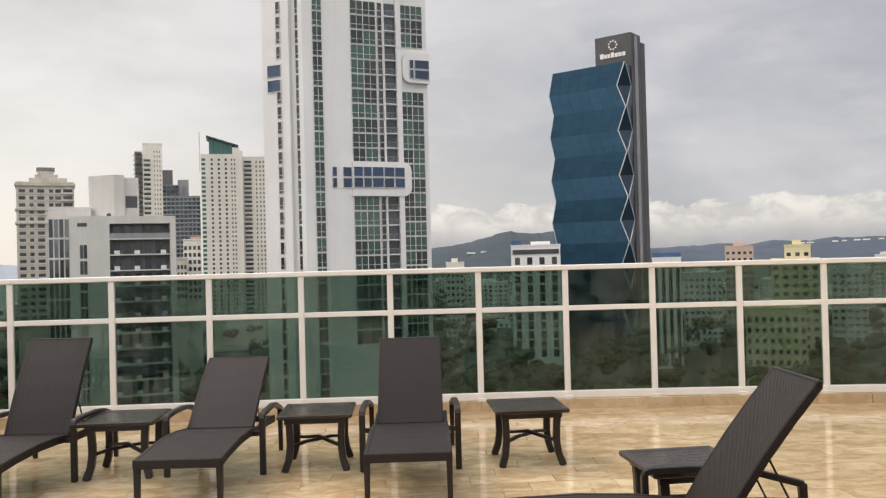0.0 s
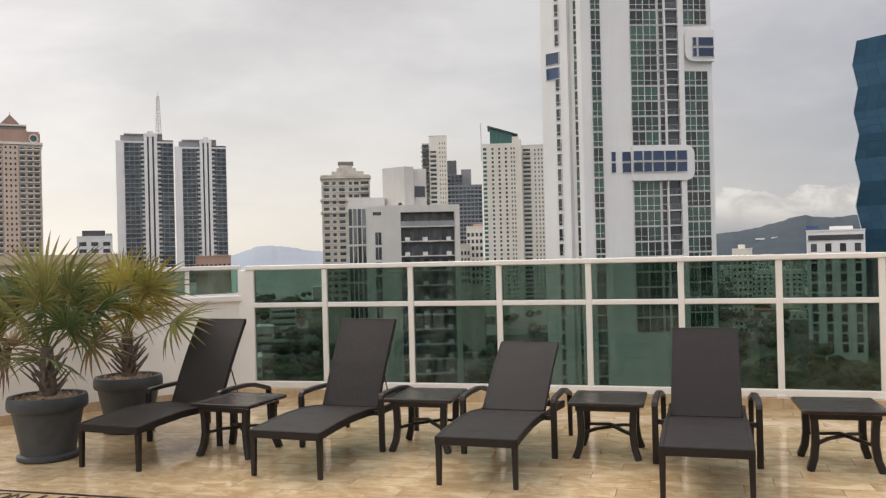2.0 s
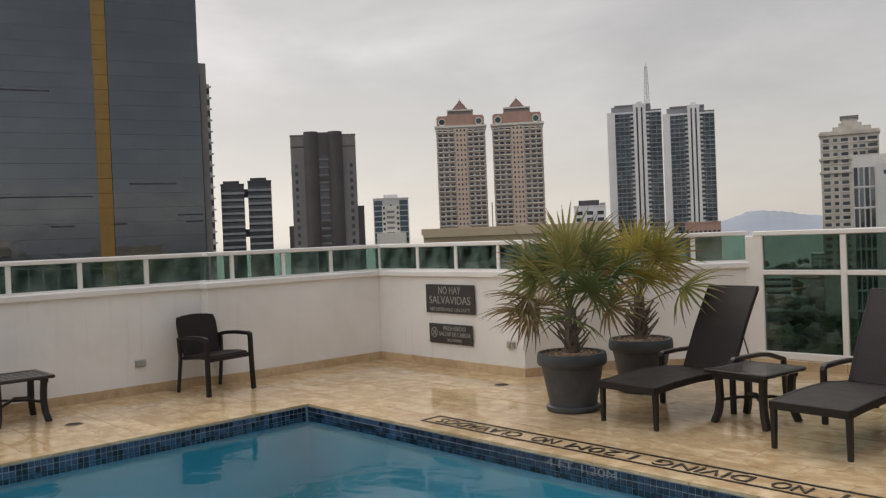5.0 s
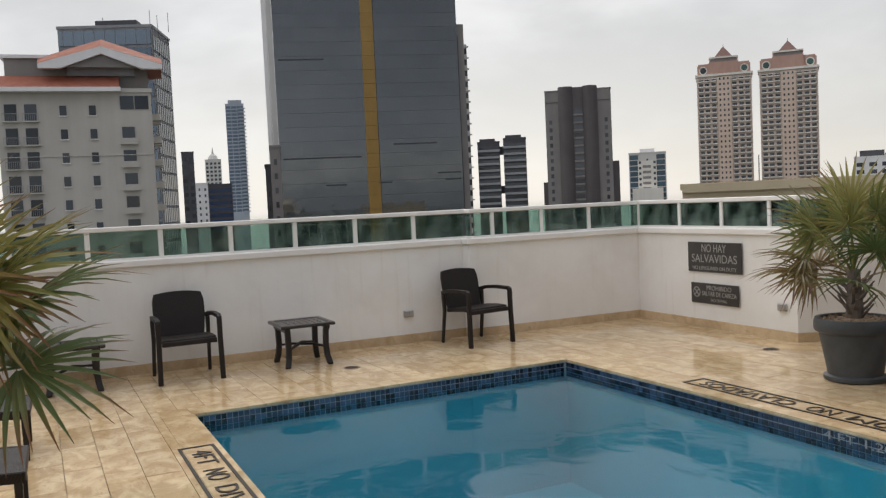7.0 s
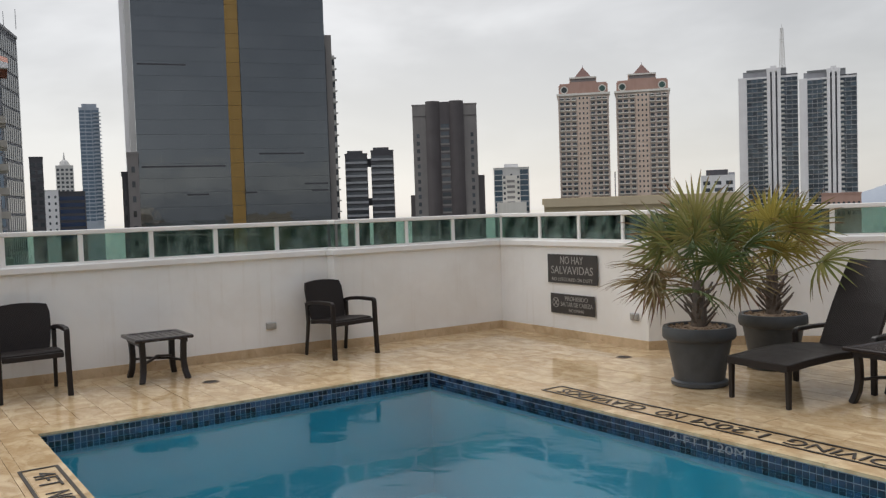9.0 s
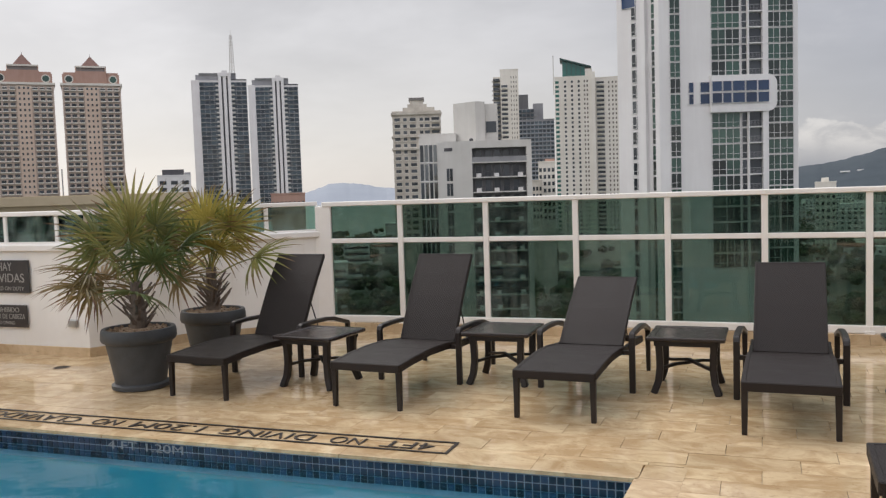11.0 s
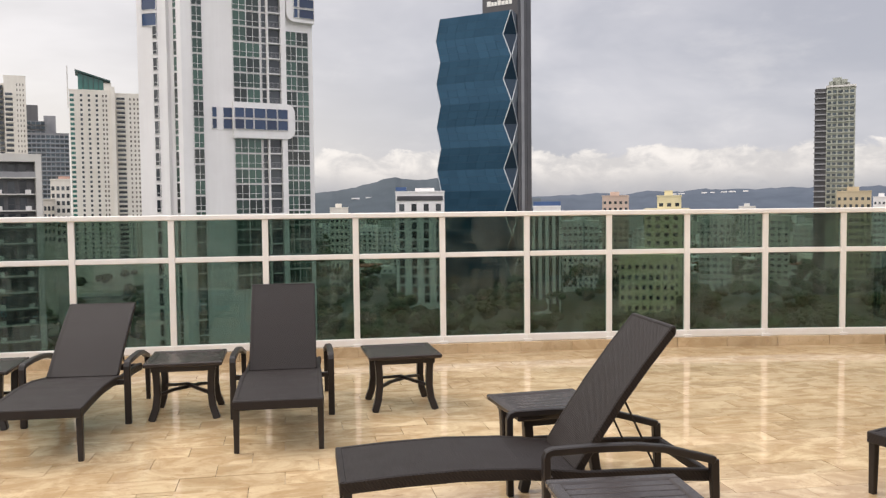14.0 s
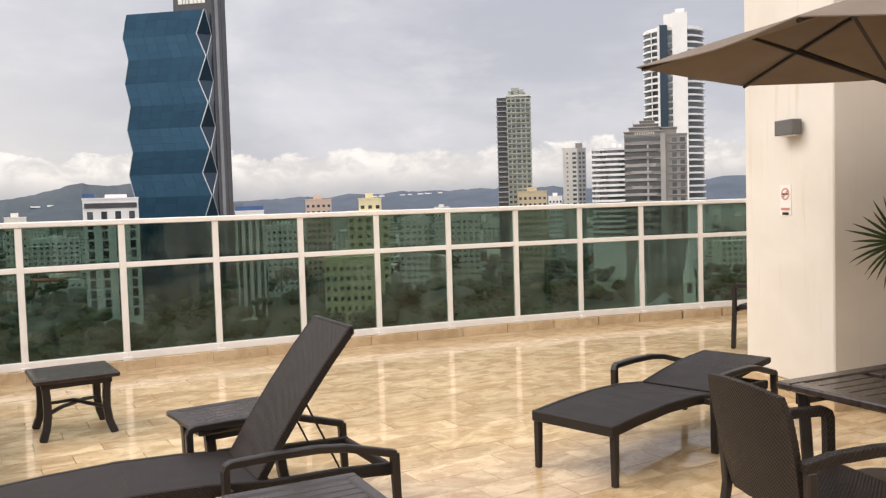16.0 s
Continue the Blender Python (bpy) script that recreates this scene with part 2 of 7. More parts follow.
SLATM = surface("wet_dark_slat", (0.020, 0.014, 0.012), (0.045, 0.034, 0.030), 6.0, 0.16, 0.30, bump=0.06, fine=60, stretch=(1, 6, 1))
POT = surface("blue_grey_clay", (0.034, 0.037, 0.040), (0.072, 0.076, 0.080), 4.0, 0.48, 0.6, bump=0.12, fine=60)
SOIL = surface("bark_gravel", (0.16, 0.10, 0.06), (0.36, 0.26, 0.17), 20.0, 0.8, bump=0.5, fine=50)
BARK = surface("palm_bark", (0.06, 0.045, 0.035), (0.20, 0.155, 0.12), 9.0, 0.85, bump=0.6, fine=40)
LEAF = leaf_mat("palm_leaf", (0.095, 0.135, 0.045), (0.30, 0.27, 0.085), (0.20, 0.10, 0.05))
# palm leaf darkened in its base colour for the palm standing in shade
SHADE_LEAF = leaf_mat("dark_palm_leaf", (0.028, 0.050, 0.020), (0.065, 0.092, 0.040), (0.10, 0.07, 0.04))
YLEAF = leaf_mat("yellowing_palm_leaf", (0.15, 0.17, 0.04), (0.40, 0.33, 0.08), (0.22, 0.11, 0.05))
GLASSD = surface("dark_door_glass", (0.02, 0.025, 0.027), (0.03, 0.036, 0.038), 1.0, 0.05)
DRYLEAF = leaf_mat("dry_palm_leaf", (0.19, 0.14, 0.05), (0.26, 0.17, 0.07), (0.16, 0.07, 0.05))
WATER = water("pool_water")
BASIN = surface("blue_pool_plaster", (0.038, 0.375, 0.455), (0.060, 0.45, 0.53), 1.2, 0.6)
TILE = surface("navy_mosaic", (0.010, 0.017, 0.035), (0.035, 0.06, 0.11), 6.0, 0.12, 0.25, vary=1.2)
TILEGROUT = surface("mosaic_grout", (0.30, 0.36, 0.42), (0.38, 0.44, 0.5), 6.0, 0.6)
INK = surface("black_marking", (0.012, 0.009, 0.007), (0.045, 0.034, 0.025), 9.0, 0.55, spec=0.25)
SIGNB = surface("dark_bronze_sign", (0.035, 0.031, 0.029), (0.055, 0.05, 0.046), 4.0, 0.35, bump=0.03)
SIGNW = surface("pale_lettering", (0.29, 0.28, 0.26), (0.37, 0.355, 0.33), 4.0, 0.5)
STEEL = surface("brushed_steel_plate", (0.40, 0.40, 0.39), (0.5, 0.5, 0.49), 8.0, 0.35, metal=0.7)
CANVAS = surface("tan_canvas", (0.14, 0.105, 0.078), (0.185, 0.145, 0.11), 2.0, 0.85, bump=0.1, fine=200)
LAMPG = surface("grey_lamp_housing", (0.10, 0.095, 0.09), (0.14, 0.135, 0.13), 4.0, 0.4)
REDP = surface("red_sign_paint", (0.52, 0.21, 0.16), (0.60, 0.27, 0.21), 4.0, 0.5)
PAPERW = surface("white_sign_plate", (0.74, 0.72, 0.68), (0.8, 0.78, 0.74), 4.0, 0.5)


# ---------- mesh helpers ----------
class Mesh:
    """Collects vertices and faces; each call adds one closed shape."""

    def __init__(self):
        self.v, self.f, self.uv = [], [], []

    def add(self, verts, faces):
        o = len(self.v)
        self.v.extend(verts)
        self.f.extend([tuple(i + o for i in q) for q in faces])
        return self

    def box(self, x0, x1, y0, y1, z0, z1, m=None):
        vs = [Vector((x, y, z)) for z in (z0, z1) for x, y in ((x0, y0), (x1, y0), (x1, y1), (x0, y1))]
        if m is not None:
            vs = [m @ q for q in vs]
        return self.add([tuple(q) for q in vs], [(3, 2, 1, 0), (4, 5, 6, 7), (0, 1, 5, 4), (1, 2, 6, 5), (2, 3, 7, 6), (3, 0, 4, 7)])

    def bar(self, a, b, w, h=None, up=(0, 0, 1)):
        """A square bar from a to b."""
        a, b = Vector(a), Vector(b)
        h = w if h is None else h
        d = (b - a).normalized()
        s = d.cross(Vector(up))
        s = s.normalized() if s.length > 1e-4 else Vector((1, 0, 0))
        u = s.cross(d).normalized()
        vs = []
        for p in (a, b):
            for i, j in ((-1, -1), (1, -1), (1, 1), (-1, 1)):
                vs.append(tuple(p + s * (w / 2 * i) + u * (h / 2 * j)))
        return self.add(vs, [(0, 3, 2, 1), (4, 5, 6, 7), (0, 1, 5, 4), (1, 2, 6, 5), (2, 3, 7, 6), (3, 0, 4, 7)])

    def sweep(self, pts, w, h, side=(1, 0, 0), taper=None):
        """A rectangular section along a path; side is the section's constant width direction."""
        pts = [Vector(p) for p in pts]
        s = Vector(side).normalized()
        vs, n = [], len(pts)
        for i, p in enumerate(pts):
            d = (pts[min(i + 1, n - 1)] - pts[max(i - 1, 0)]).normalized()
            u = s.cross(d).normalized()
            k = 1.0 if taper is None else taper[0] + (taper[1] - taper[0]) * i / (n - 1)
            for a, b in ((-1, -1), (1, -1), (1, 1), (-1, 1)):
                vs.append(tuple(p + s * (w * k / 2 * a) + u * (h * k / 2 * b)))
        fs = [(0, 1, 2, 3), tuple(4 * (n - 1) + i for i in (3, 2, 1, 0))]
        for i in range(n - 1):
            for j in range(4):
                a, b = 4 * i + j, 4 * i + (j + 1) % 4
                fs.append((a, a + 4, b + 4, b))
        return self.add(vs, fs)

    def tube(self, pts, r, sides=8, r_end=None):
        pts = [Vector(p) for p in pts]
        n, vs = len(pts), []
        for i, p in enumerate(pts):
            d = (pts[min(i + 1, n - 1)] - pts[max(i - 1, 0)]).normalized()
            s = d.orthogonal().normalized() if i == 0 else (s - d * s.dot(d)).normalized()
            u = d.cross(s)
            k = r if r_end is None else r + (r_end - r) * i / (n - 1)
            vs += [tuple(p + (s * math.cos(q) + u * math.sin(q)) * k) for q in (2 * math.pi * j / sides for j in range(sides))]
        fs = [tuple(range(sides))[::-1], tuple(sides * (n - 1) + j for j in range(sides))]
        for i in range(n - 1):
            for j in range(sides):
                a, b = sides * i + j, sides * i + (j + 1) % sides
                fs.append((a, b, b + sides, a + sides))
        return self.add(vs, fs)

    def lathe(self, profile, sides=28, centre=(0, 0)):
        n, vs = len(profile), []
        for r, z in profile:
            vs += [(centre[0] + r * math.cos(2 * math.pi * j / sides), centre[1] + r * math.sin(2 * math.pi * j / sides), z) for j in range(sides)]
        fs = [tuple(range(sides))[::-1], tuple(sides * (n - 1) + j for j in range(sides))]
        for i in range(n - 1):
            for j in range(sides):
                a, b = sides * i + j, sides * i + (j + 1) % sides
                fs.append((a, b, b + sides, a + sides))
        return self.add(vs, fs)

    def prism(self, outline, z0, z1):
        """Upright prism over a counter-clockwise plan outline."""
        n = len(outline)
        vs = [(x, y, z0) for x, y in outline] + [(x, y, z1) for x, y in outline]
        fs = [tuple(range(n))[::-1], tuple(range(n, 2 * n))] + [(i, (i + 1) % n, (i + 1) % n + n, i + n) for i in range(n)]
        return self.add(vs, fs)

    def data(self, name, material, bevel=0.0, smooth=False, segments=1):
        me = bpy.data.meshes.new(name)
        me.from_pydata([tuple(q) for q in self.v], [], self.f)
        if bevel:
            bm = bmesh.new()
            bm.from_mesh(me)
            edges = [e for e in bm.edges if len(e.link_faces) == 2 and e.calc_face_angle(0) > 0.6]
            bmesh.ops.bevel(bm, geom=edges, offset=bevel, segments=segments, affect="EDGES", clamp_overlap=True)
            bm.to_mesh(me)
            bm.free()
        if smooth:
            me.shade_smooth()
            me.set_sharp_from_angle(angle=radians(40))
        me.materials.append(material)
        me.update()
        return me


def thing(name, label, category, group="", kind="", m=None):
    """An Empty at the base of a thing, which parents its parts."""
    ob = tagged(new(name), label, category, group, kind)
    ob.empty_display_size = 0.1
    if m is not None:
        ob.matrix_basis = m
    return ob


def part(name, mesh, material, parent, label="", m=None, bevel=0.0, smooth=False, kind=""):
    me = mesh if isinstance(mesh, bpy.types.Mesh) else mesh.data(name, material, bevel, smooth)
    ob = new(name, me)
    ob.parent = parent
    if m is not None:
        ob.matrix_basis = m
    return tagged(ob, label, kind=kind)


def solo(name, mesh, material, label, category, group="", kind="", bevel=0.0, smooth=False, m=None):
    """A thing that is one mesh."""
    ob = new(name, mesh.data(name, material, bevel, smooth))
    if m is not None:
        ob.matrix_basis = m
    return tagged(ob, label, category, group, kind)


def lettering(name, text, size, material, parent, m, width=None, label=""):
    """Words in the built-in font as a thin mesh; width: total length to reach."""
    cu = bpy.data.curves.new(name, "FONT")
    cu.body, cu.size, cu.extrude, cu.align_x, cu.align_y = text, size, 0.0015, "CENTER", "CENTER"
    tmp = bpy.data.objects.new(name, cu)
    scene.collection.objects.link(tmp)
    bpy.context.view_layer.update()
    me = bpy.data.meshes.new_from_object(tmp)
    bpy.data.objects.remove(tmp)
    xs = [q.co.x for q in me.vertices]
    if width and xs:
        k = width / (max(xs) - min(xs))
        me.transform(Matrix.Diagonal((k, 1, 1, 1)))
    me.materials.clear()
    me.materials.append(material)
    ob = new(name, me)
    ob.parent = parent
    ob.matrix_basis = m
    return tagged(ob, label)


# ---------- the terrace: plan ----------
SW, SE, NE, NW = (-7.46, 0.74), (-1.00, 0.90), (-0.95, 4.62), (-7.60, 4.39)     # pool corners
WEST = [(-9.62, -9.0), (-9.60, 4.25), (-9.46, 4.27), (-9.47, 6.72)]
NORTH = [(-9.47, 6.72), (-6.88, 6.75)]
DIAGONAL = [(-6.88, 6.75), (-6.42, 7.75), (-5.30, 8.80)]
PARAPET = WEST + NORTH[1:] + DIAGONAL[1:]


def fence_y(x):
    return 9.03 - (0.0165 if x > 1.2 else 0.0055) * (x - 1.2) ** 2


POST_X = [-5.24, -4.28, -3.27, -2.28, -1.33, -0.40, 0.53, 1.45, 2.37, 3.28, 4.15, 5.02, 5.88, 6.73, 7.57, 8.40, 9.22, 10.0, 10.8]


def pool_y(x, north):
    a, b = (NW, NE) if north else (SW, SE)
    return a[1] + (b[1] - a[1]) * (x - a[0]) / (b[0] - a[0])


def pool_x(y, west):
    a, b = (SW, NW) if west else (SE, NE)
    return a[0] + (b[0] - a[0]) * (y - a[1]) / (b[1] - a[1])


def build_floor():
    """Screed slab with the pool's hole; the tiles are laid at the end of the file."""
    me = Mesh()
    x0, x1, y0, y1 = -9.85, 13.0, -9.0, 7.6
    me.box(x0, SW[0] - 0.25, y0, 6.95, -0.6, -0.022)
    me.prism([(-6.6, 7.6), (11.2, 7.6), (11.2, 7.4), (8.0, 8.6), (4.0, 9.05), (0.0, 9.25), (-5.4, 8.95)][::1], -0.6, -0.022)
    me.box(SE[0] + 0.1, x1, y0, y1, -0.6, -0.022)
    me.box(SW[0] - 0.25, SE[0] + 0.1, y0, SW[1] - 0.02, -0.6, -0.022)
    me.box(SW[0] - 0.25, -6.9, NE[1] + 0.02, 6.95, -0.6, -0.022)
    me.box(-6.9, SE[0] + 0.1, NE[1] + 0.02, y1, -0.6, -0.022)
    return solo("floor", me, GROUT, "rain-wet cream travertine terrace floor round the pool", "floor", kind="structure")


floor = build_floor()


def outline_band(path, thick, z0, z1, me, out=1):
    """A wall along a plan path, its face on the path and its body on the far side."""
    n = len(path)
    offs = []
    for i, p in enumerate(path):
        a, b = Vector(path[max(i - 1, 0)]), Vector(path[min(i + 1, n - 1)])
        d0 = (Vector(p) - a).normalized() if i > 0 else (b - Vector(p)).normalized()
        d1 = (b - Vector(p)).normalized() if i < n - 1 else d0
        d = (d0 + d1).normalized()
        nrm = Vector((-d.y, d.x)) * out
        k = thick / max(0.4, math.cos(d0.angle(d1) / 2))
        offs.append(Vector(p) + nrm * k)
    for i in range(n - 1):
        a, b, c, e = Vector(path[i]), Vector(path[i + 1]), offs[i + 1], offs[i]
        quad = [tuple(a), tuple(b), tuple(c), tuple(e)]
        if out < 0:
            quad = quad[::-1]
        me.prism(quad, z0, z1)
    return me


def shifted(path, d):
    """The path moved sideways by d (to its left)."""
    out, n = [], len(path)
    for i, p in enumerate(path):
        q = Vector(p)
        d0 = (q - Vector(path[i - 1])).normalized() if i > 0 else None
        d1 = (Vector(path[i + 1]) - q).normalized() if i < n - 1 else None
        d0, d1 = d0 or d1, d1 or d0
        t = (d0 + d1).normalized()
        k = d / max(0.4, t.dot(d1))
        out.append((p[0] - t.y * k, p[1] + t.x * k))
    return out


WALL_TOP = 1.10
for nm, path, lab in (("wall_west", WEST, "white painted parapet wall along the pool deck"),
                      ("wall_north", NORTH, "white painted parapet wall with two dark signs"),
                      ("wall_corner", DIAGONAL, "white painted parapet wall behind the potted palms")):
    solo(nm, outline_band(path, 0.22, -0.3, WALL_TOP, Mesh()), WALLP, lab, "wall", kind="structure")
solo("trim", outline_band(shifted(PARAPET, -0.035), 0.29, WALL_TOP, WALL_TOP + 0.075, Mesh()), FRAME,
     "white moulded coping on the parapet wall", "coping", kind="structure", bevel=0.012)
solo("baseboard", outline_band(shifted(PARAPET, -0.018), 0.015, -0.02, 0.10, Mesh()), KERB,
     "cream travertine skirting along the parapet", "skirting", kind="structure", bevel=0.003)


def glass_rail(name, path, posts, z0, z1, label):
    """Low glass balustrade on a parapet: posts, top rail, panes."""
    root = thing(name, label, "balustrade", "parapet balustrades", kind="structure")
    mid = shifted(path, 0.10)
    rail = outline_band(shifted(path, 0.065), 0.075, z1 - 0.05, z1, Mesh())
    part("top_rail", rail, FRAME, root, bevel=0.008)
    part("bottom_rail", outline_band(shifted(path, 0.075), 0.05, z0, z0 + 0.02, Mesh()), FRAME, root)
    for i in range(len(mid) - 1):
        a, b = Vector(mid[i]), Vector(mid[i + 1])
        length, d = (b - a).length, (b - a).normalized()
        marks = [0.0] + [q for q in posts[i] if 0 < q < length] + [length]
        ang = math.atan2(d.y, d.x)
        for k, q in enumerate(marks):
            if 0 < k < len(marks) - 1:
                p = a + d * q
                part("post", Mesh().box(-0.024, 0.024, -0.022, 0.022, z0, z1 - 0.05), FRAME, root, m=pose(p.x, p.y, 0, 0, 0, math.degrees(ang)), bevel=0.005)
        for q, r in zip(marks, marks[1:]):
            if r - q > 0.08:
                p = a + d * ((q + r) / 2)
                w = (r - q) / 2 - 0.026
                part("pane", Mesh().box(-w, w, -0.005, 0.005, z0 + 0.02, z1 - 0.05), GLASS_DIM, root, m=pose(p.x, p.y, 0, 0, 0, math.degrees(ang)))
    return root


west_posts = [[y + 9.0 for y in (-8.2, -7.5, -6.8, -6.1, -5.4, -4.7, -4.0, -3.3, -2.6, -1.9, -1.2, -0.6, 0.11, 0.82, 1.54, 2.245, 2.945, 3.665)], [], [0.28, 0.97, 1.67]]
glass_rail("balustrade", PARAPET, west_posts + [[0.81, 1.53, 2.25], [0.55], [0.45, 0.95]], WALL_TOP + 0.075, 1.52, "low green glass balustrade with white rail on the parapet")


def build_fence():
    root = thing("glass_fence", "tall curved fence of green glass in a white metal frame", "fence", kind="structure")
    pts = [(x, fence_y(x)) for x in POST_X]
    for i, (x, y) in enumerate(pts):
        a, b = pts[max(i - 1, 0)], pts[min(i + 1, len(pts) - 1)]
        ang = math.degrees(math.atan2(b[1] - a[1], b[0] - a[0]))
        w = 0.10 if i == 0 else 0.031
        part("post", Mesh().box(-w, w, -0.03, 0.03, 0.10, 1.46), FRAME, root, m=pose(x, y, 0, 0, 0, ang), bevel=0.006)
    for x, y in pts[1:]:
        part("post_shoe", Mesh().box(-0.045, 0.045, -0.05, 0.045, 0.10, 0.135), FRAME, root, m=pose(x, y, 0), bevel=0.005)
    for (xa, ya), (xb, yb) in zip(pts, pts[1:]):
        ang = math.degrees(math.atan2(yb - ya, xb - xa))
        half = math.hypot(xb - xa, yb - ya) / 2
        m = pose((xa + xb) / 2, (ya + yb) / 2, 0, 0, 0, ang)
        part("top_rail", Mesh().box(-half - 0.004, half + 0.004, -0.045, 0.04, 1.458, 1.512), FRAME, root, m=m, bevel=0.008)
        part("middle_rail", Mesh().box(-half + 0.031, half - 0.031, -0.026, 0.026, 1.028, 1.082), FRAME, root, m=m, bevel=0.006)
        part("bottom_rail", Mesh().box(-half - 0.004, half + 0.004, -0.036, 0.034, 0.105, 0.185), FRAME, root, m=m, bevel=0.008)
        part("pane", Mesh().box(-half + 0.03, half - 0.03, -0.005, 0.005, 1.082, 1.458), GLASS, root, m=m)
        part("pane", Mesh().box(-half + 0.03, half - 0.03, -0.005, 0.005, 0.185, 1.028), GLASS, root, m=m)
    return root


build_fence()


def build_kerb():
    root = thing("kerb", "low travertine kerb under the glass fence", "kerb", kind="structure")
    x = -5.45
    rng = random.Random(5)
    while x < 11.0:
        w = rng.uniform(0.55, 0.62)
        ya, yb = fence_y(x), fence_y(x + w)
        ang = math.degrees(math.atan2(yb - ya, w))
        part("kerb_stone", Mesh().box(-w / 2 + 0.001, w / 2 - 0.001, -0.075, 0.10, -0.02, 0.105), KERB, root, m=pose(x + w / 2, (ya + yb) / 2, 0, 0, 0, ang), bevel=0.004)
        x += w
    return root


build_kerb()


def build_pool():
    root = thing("pool_basin", "blue plastered swimming pool basin", "pool", kind="structure")
    d = 1.25
    c = [SW, SE, NE, NW]
    inner = Mesh()
    vs = [(x, y, 0 - 0.022) for x, y in c] + [(x, y, -d) for x, y in c]
    inner.add(vs, [(4, 5, 6, 7), (0, 4, 7, 3), (1, 5, 4, 0), (2, 6, 5, 1), (3, 7, 6, 2)])
    part("basin", inner, BASIN, root)
    return root


build_pool()
WATER_Z = -0.112
wm = Mesh()
wm.add([(SW[0], SW[1], WATER_Z), (SE[0], SE[1], WATER_Z), (NE[0], NE[1], WATER_Z), (NW[0], NW[1], WATER_Z)], [(0, 1, 2, 3)])
solo("water", wm, WATER, "calm clear blue pool water", "water", kind="structure")


# ---------- column of the hotel's upper storey ----------
def build_column():
    m = pose(5.55, 4.05, 0, 0, 0, -12.5)
    solo("wall_column", Mesh().box(0, 6.0, 0, 1.02, 0.13, 6.5), CREAM, "cream painted end wall of the upper storey", "wall", kind="structure", bevel=0.01, m=m)
    solo("baseboard", Mesh().box(-0.03, 6.0, -0.03, 1.05, -0.02, 0.13), KERB, "travertine skirting round the cream wall", "skirting", kind="structure", bevel=0.006, m=m)
    lamp = thing("wall_lamp", "grey box-shaped wall lamp on the cream wall", "lamp", m=m)
    part("housing", Mesh().box(-0.105, -0.02, 0.30, 0.51, 2.01, 2.125), LAMPG, lamp, bevel=0.006)
    part("back_plate", Mesh().box(-0.02, 0.0, 0.33, 0.48, 2.025, 2.11), LAMPG, lamp)
    part("lens", Mesh().box(-0.095, -0.03, 0.315, 0.495, 2.004, 2.01), PAPERW, lamp, "frosted glass lens")
    sign = thing("no_smoking_sign", "small white no-smoking sign with red ring", "sign", m=m)
    part("plate", Mesh().box(-0.006, 0.0, 0.45, 0.575, 1.405, 1.640), PAPERW, sign)
    ring = []
    for k in range(24):
        a0, a1 = 2 * math.pi * k / 24, 2 * math.pi * (k + 1) / 24
        ring.append((a0, a1))
    rm = Mesh()
    for a0, a1 in ring:
        q = [(r * math.cos(a), r * math.sin(a)) for r, a in ((0.036, a0), (0.047, a0), (0.047, a1), (0.036, a1))]
        rm.add([(-0.009, 0.5125 + u, 1.57 + v) for u, v in q] + [(-0.006, 0.5125 + u, 1.57 + v) for u, v in q],
               [(0, 1, 2, 3), (7, 6, 5, 4), (0, 4, 5, 1), (1, 5, 6, 2), (2, 6, 7, 3), (3, 7, 4, 0)])
    rm.bar((-0.0075, 0.484, 1.598), (-0.0075, 0.541, 1.542), 0.010, 0.004, up=(1, 0, 0))
    part("prohibition_ring", rm, REDP, sign)
    part("cigarette", Mesh().box(-0.0085, -0.006, 0.485, 0.545, 1.563, 1.577), INK, sign)
    for i, w in enumerate((0.10, 0.07)):
        part("text_bar", Mesh().box(-0.0085, -0.006, 0.5125 - w / 2, 0.5125 + w / 2, 1.445 - 0.035 * i, 1.465 - 0.035 * i), INK if i else REDP, sign)


build_column()


# ---------- unseen walls and soffit, added to close the terrace and cut sky light ---
def build_back():
    me = Mesh().box(-3.5, 9.4, -6.6, -6.2, -0.3, 7.0)
    solo("wall_south", me, CREAM, "unseen cream wall added behind the terrace, blocking sky light", "wall", kind="structure")
    solo("wall_east", Mesh().box(9.0, 9.4, -6.2, 3.0, -0.3, 7.0), CREAM, "unseen cream wall added beside the tables, blocking sky light", "wall", kind="structure")
    # out-of-view slab that keeps sky light off the column and tables
    solo("ceiling", Mesh().box(5.75, 9.4, -6.2, 3.95, 3.55, 3.85), CREAM, "unseen cream soffit added to shade the end wall and tables", "ceiling", kind="structure")
    root = thing("door_1", "dark glazed doors in the unseen wall added behind the terrace", "door", kind="structure")
    for i in range(3):
        x = -1.0 + 2.0 * i
        part("door_frame", Mesh().box(x - 0.95, x + 0.95, -6.2, -6.14, 0.0, 2.3), METAL, root, bevel=0.01)
        part("pane", Mesh().box(x - 0.85, x + 0.85, -6.14, -6.12, 0.12, 2.2), GLASSD, root)
        part("door_handle", Mesh().bar((x + 0.7, -6.09, 0.95), (x + 0.7, -6.09, 1.25), 0.03), STEEL, root)


build_back()


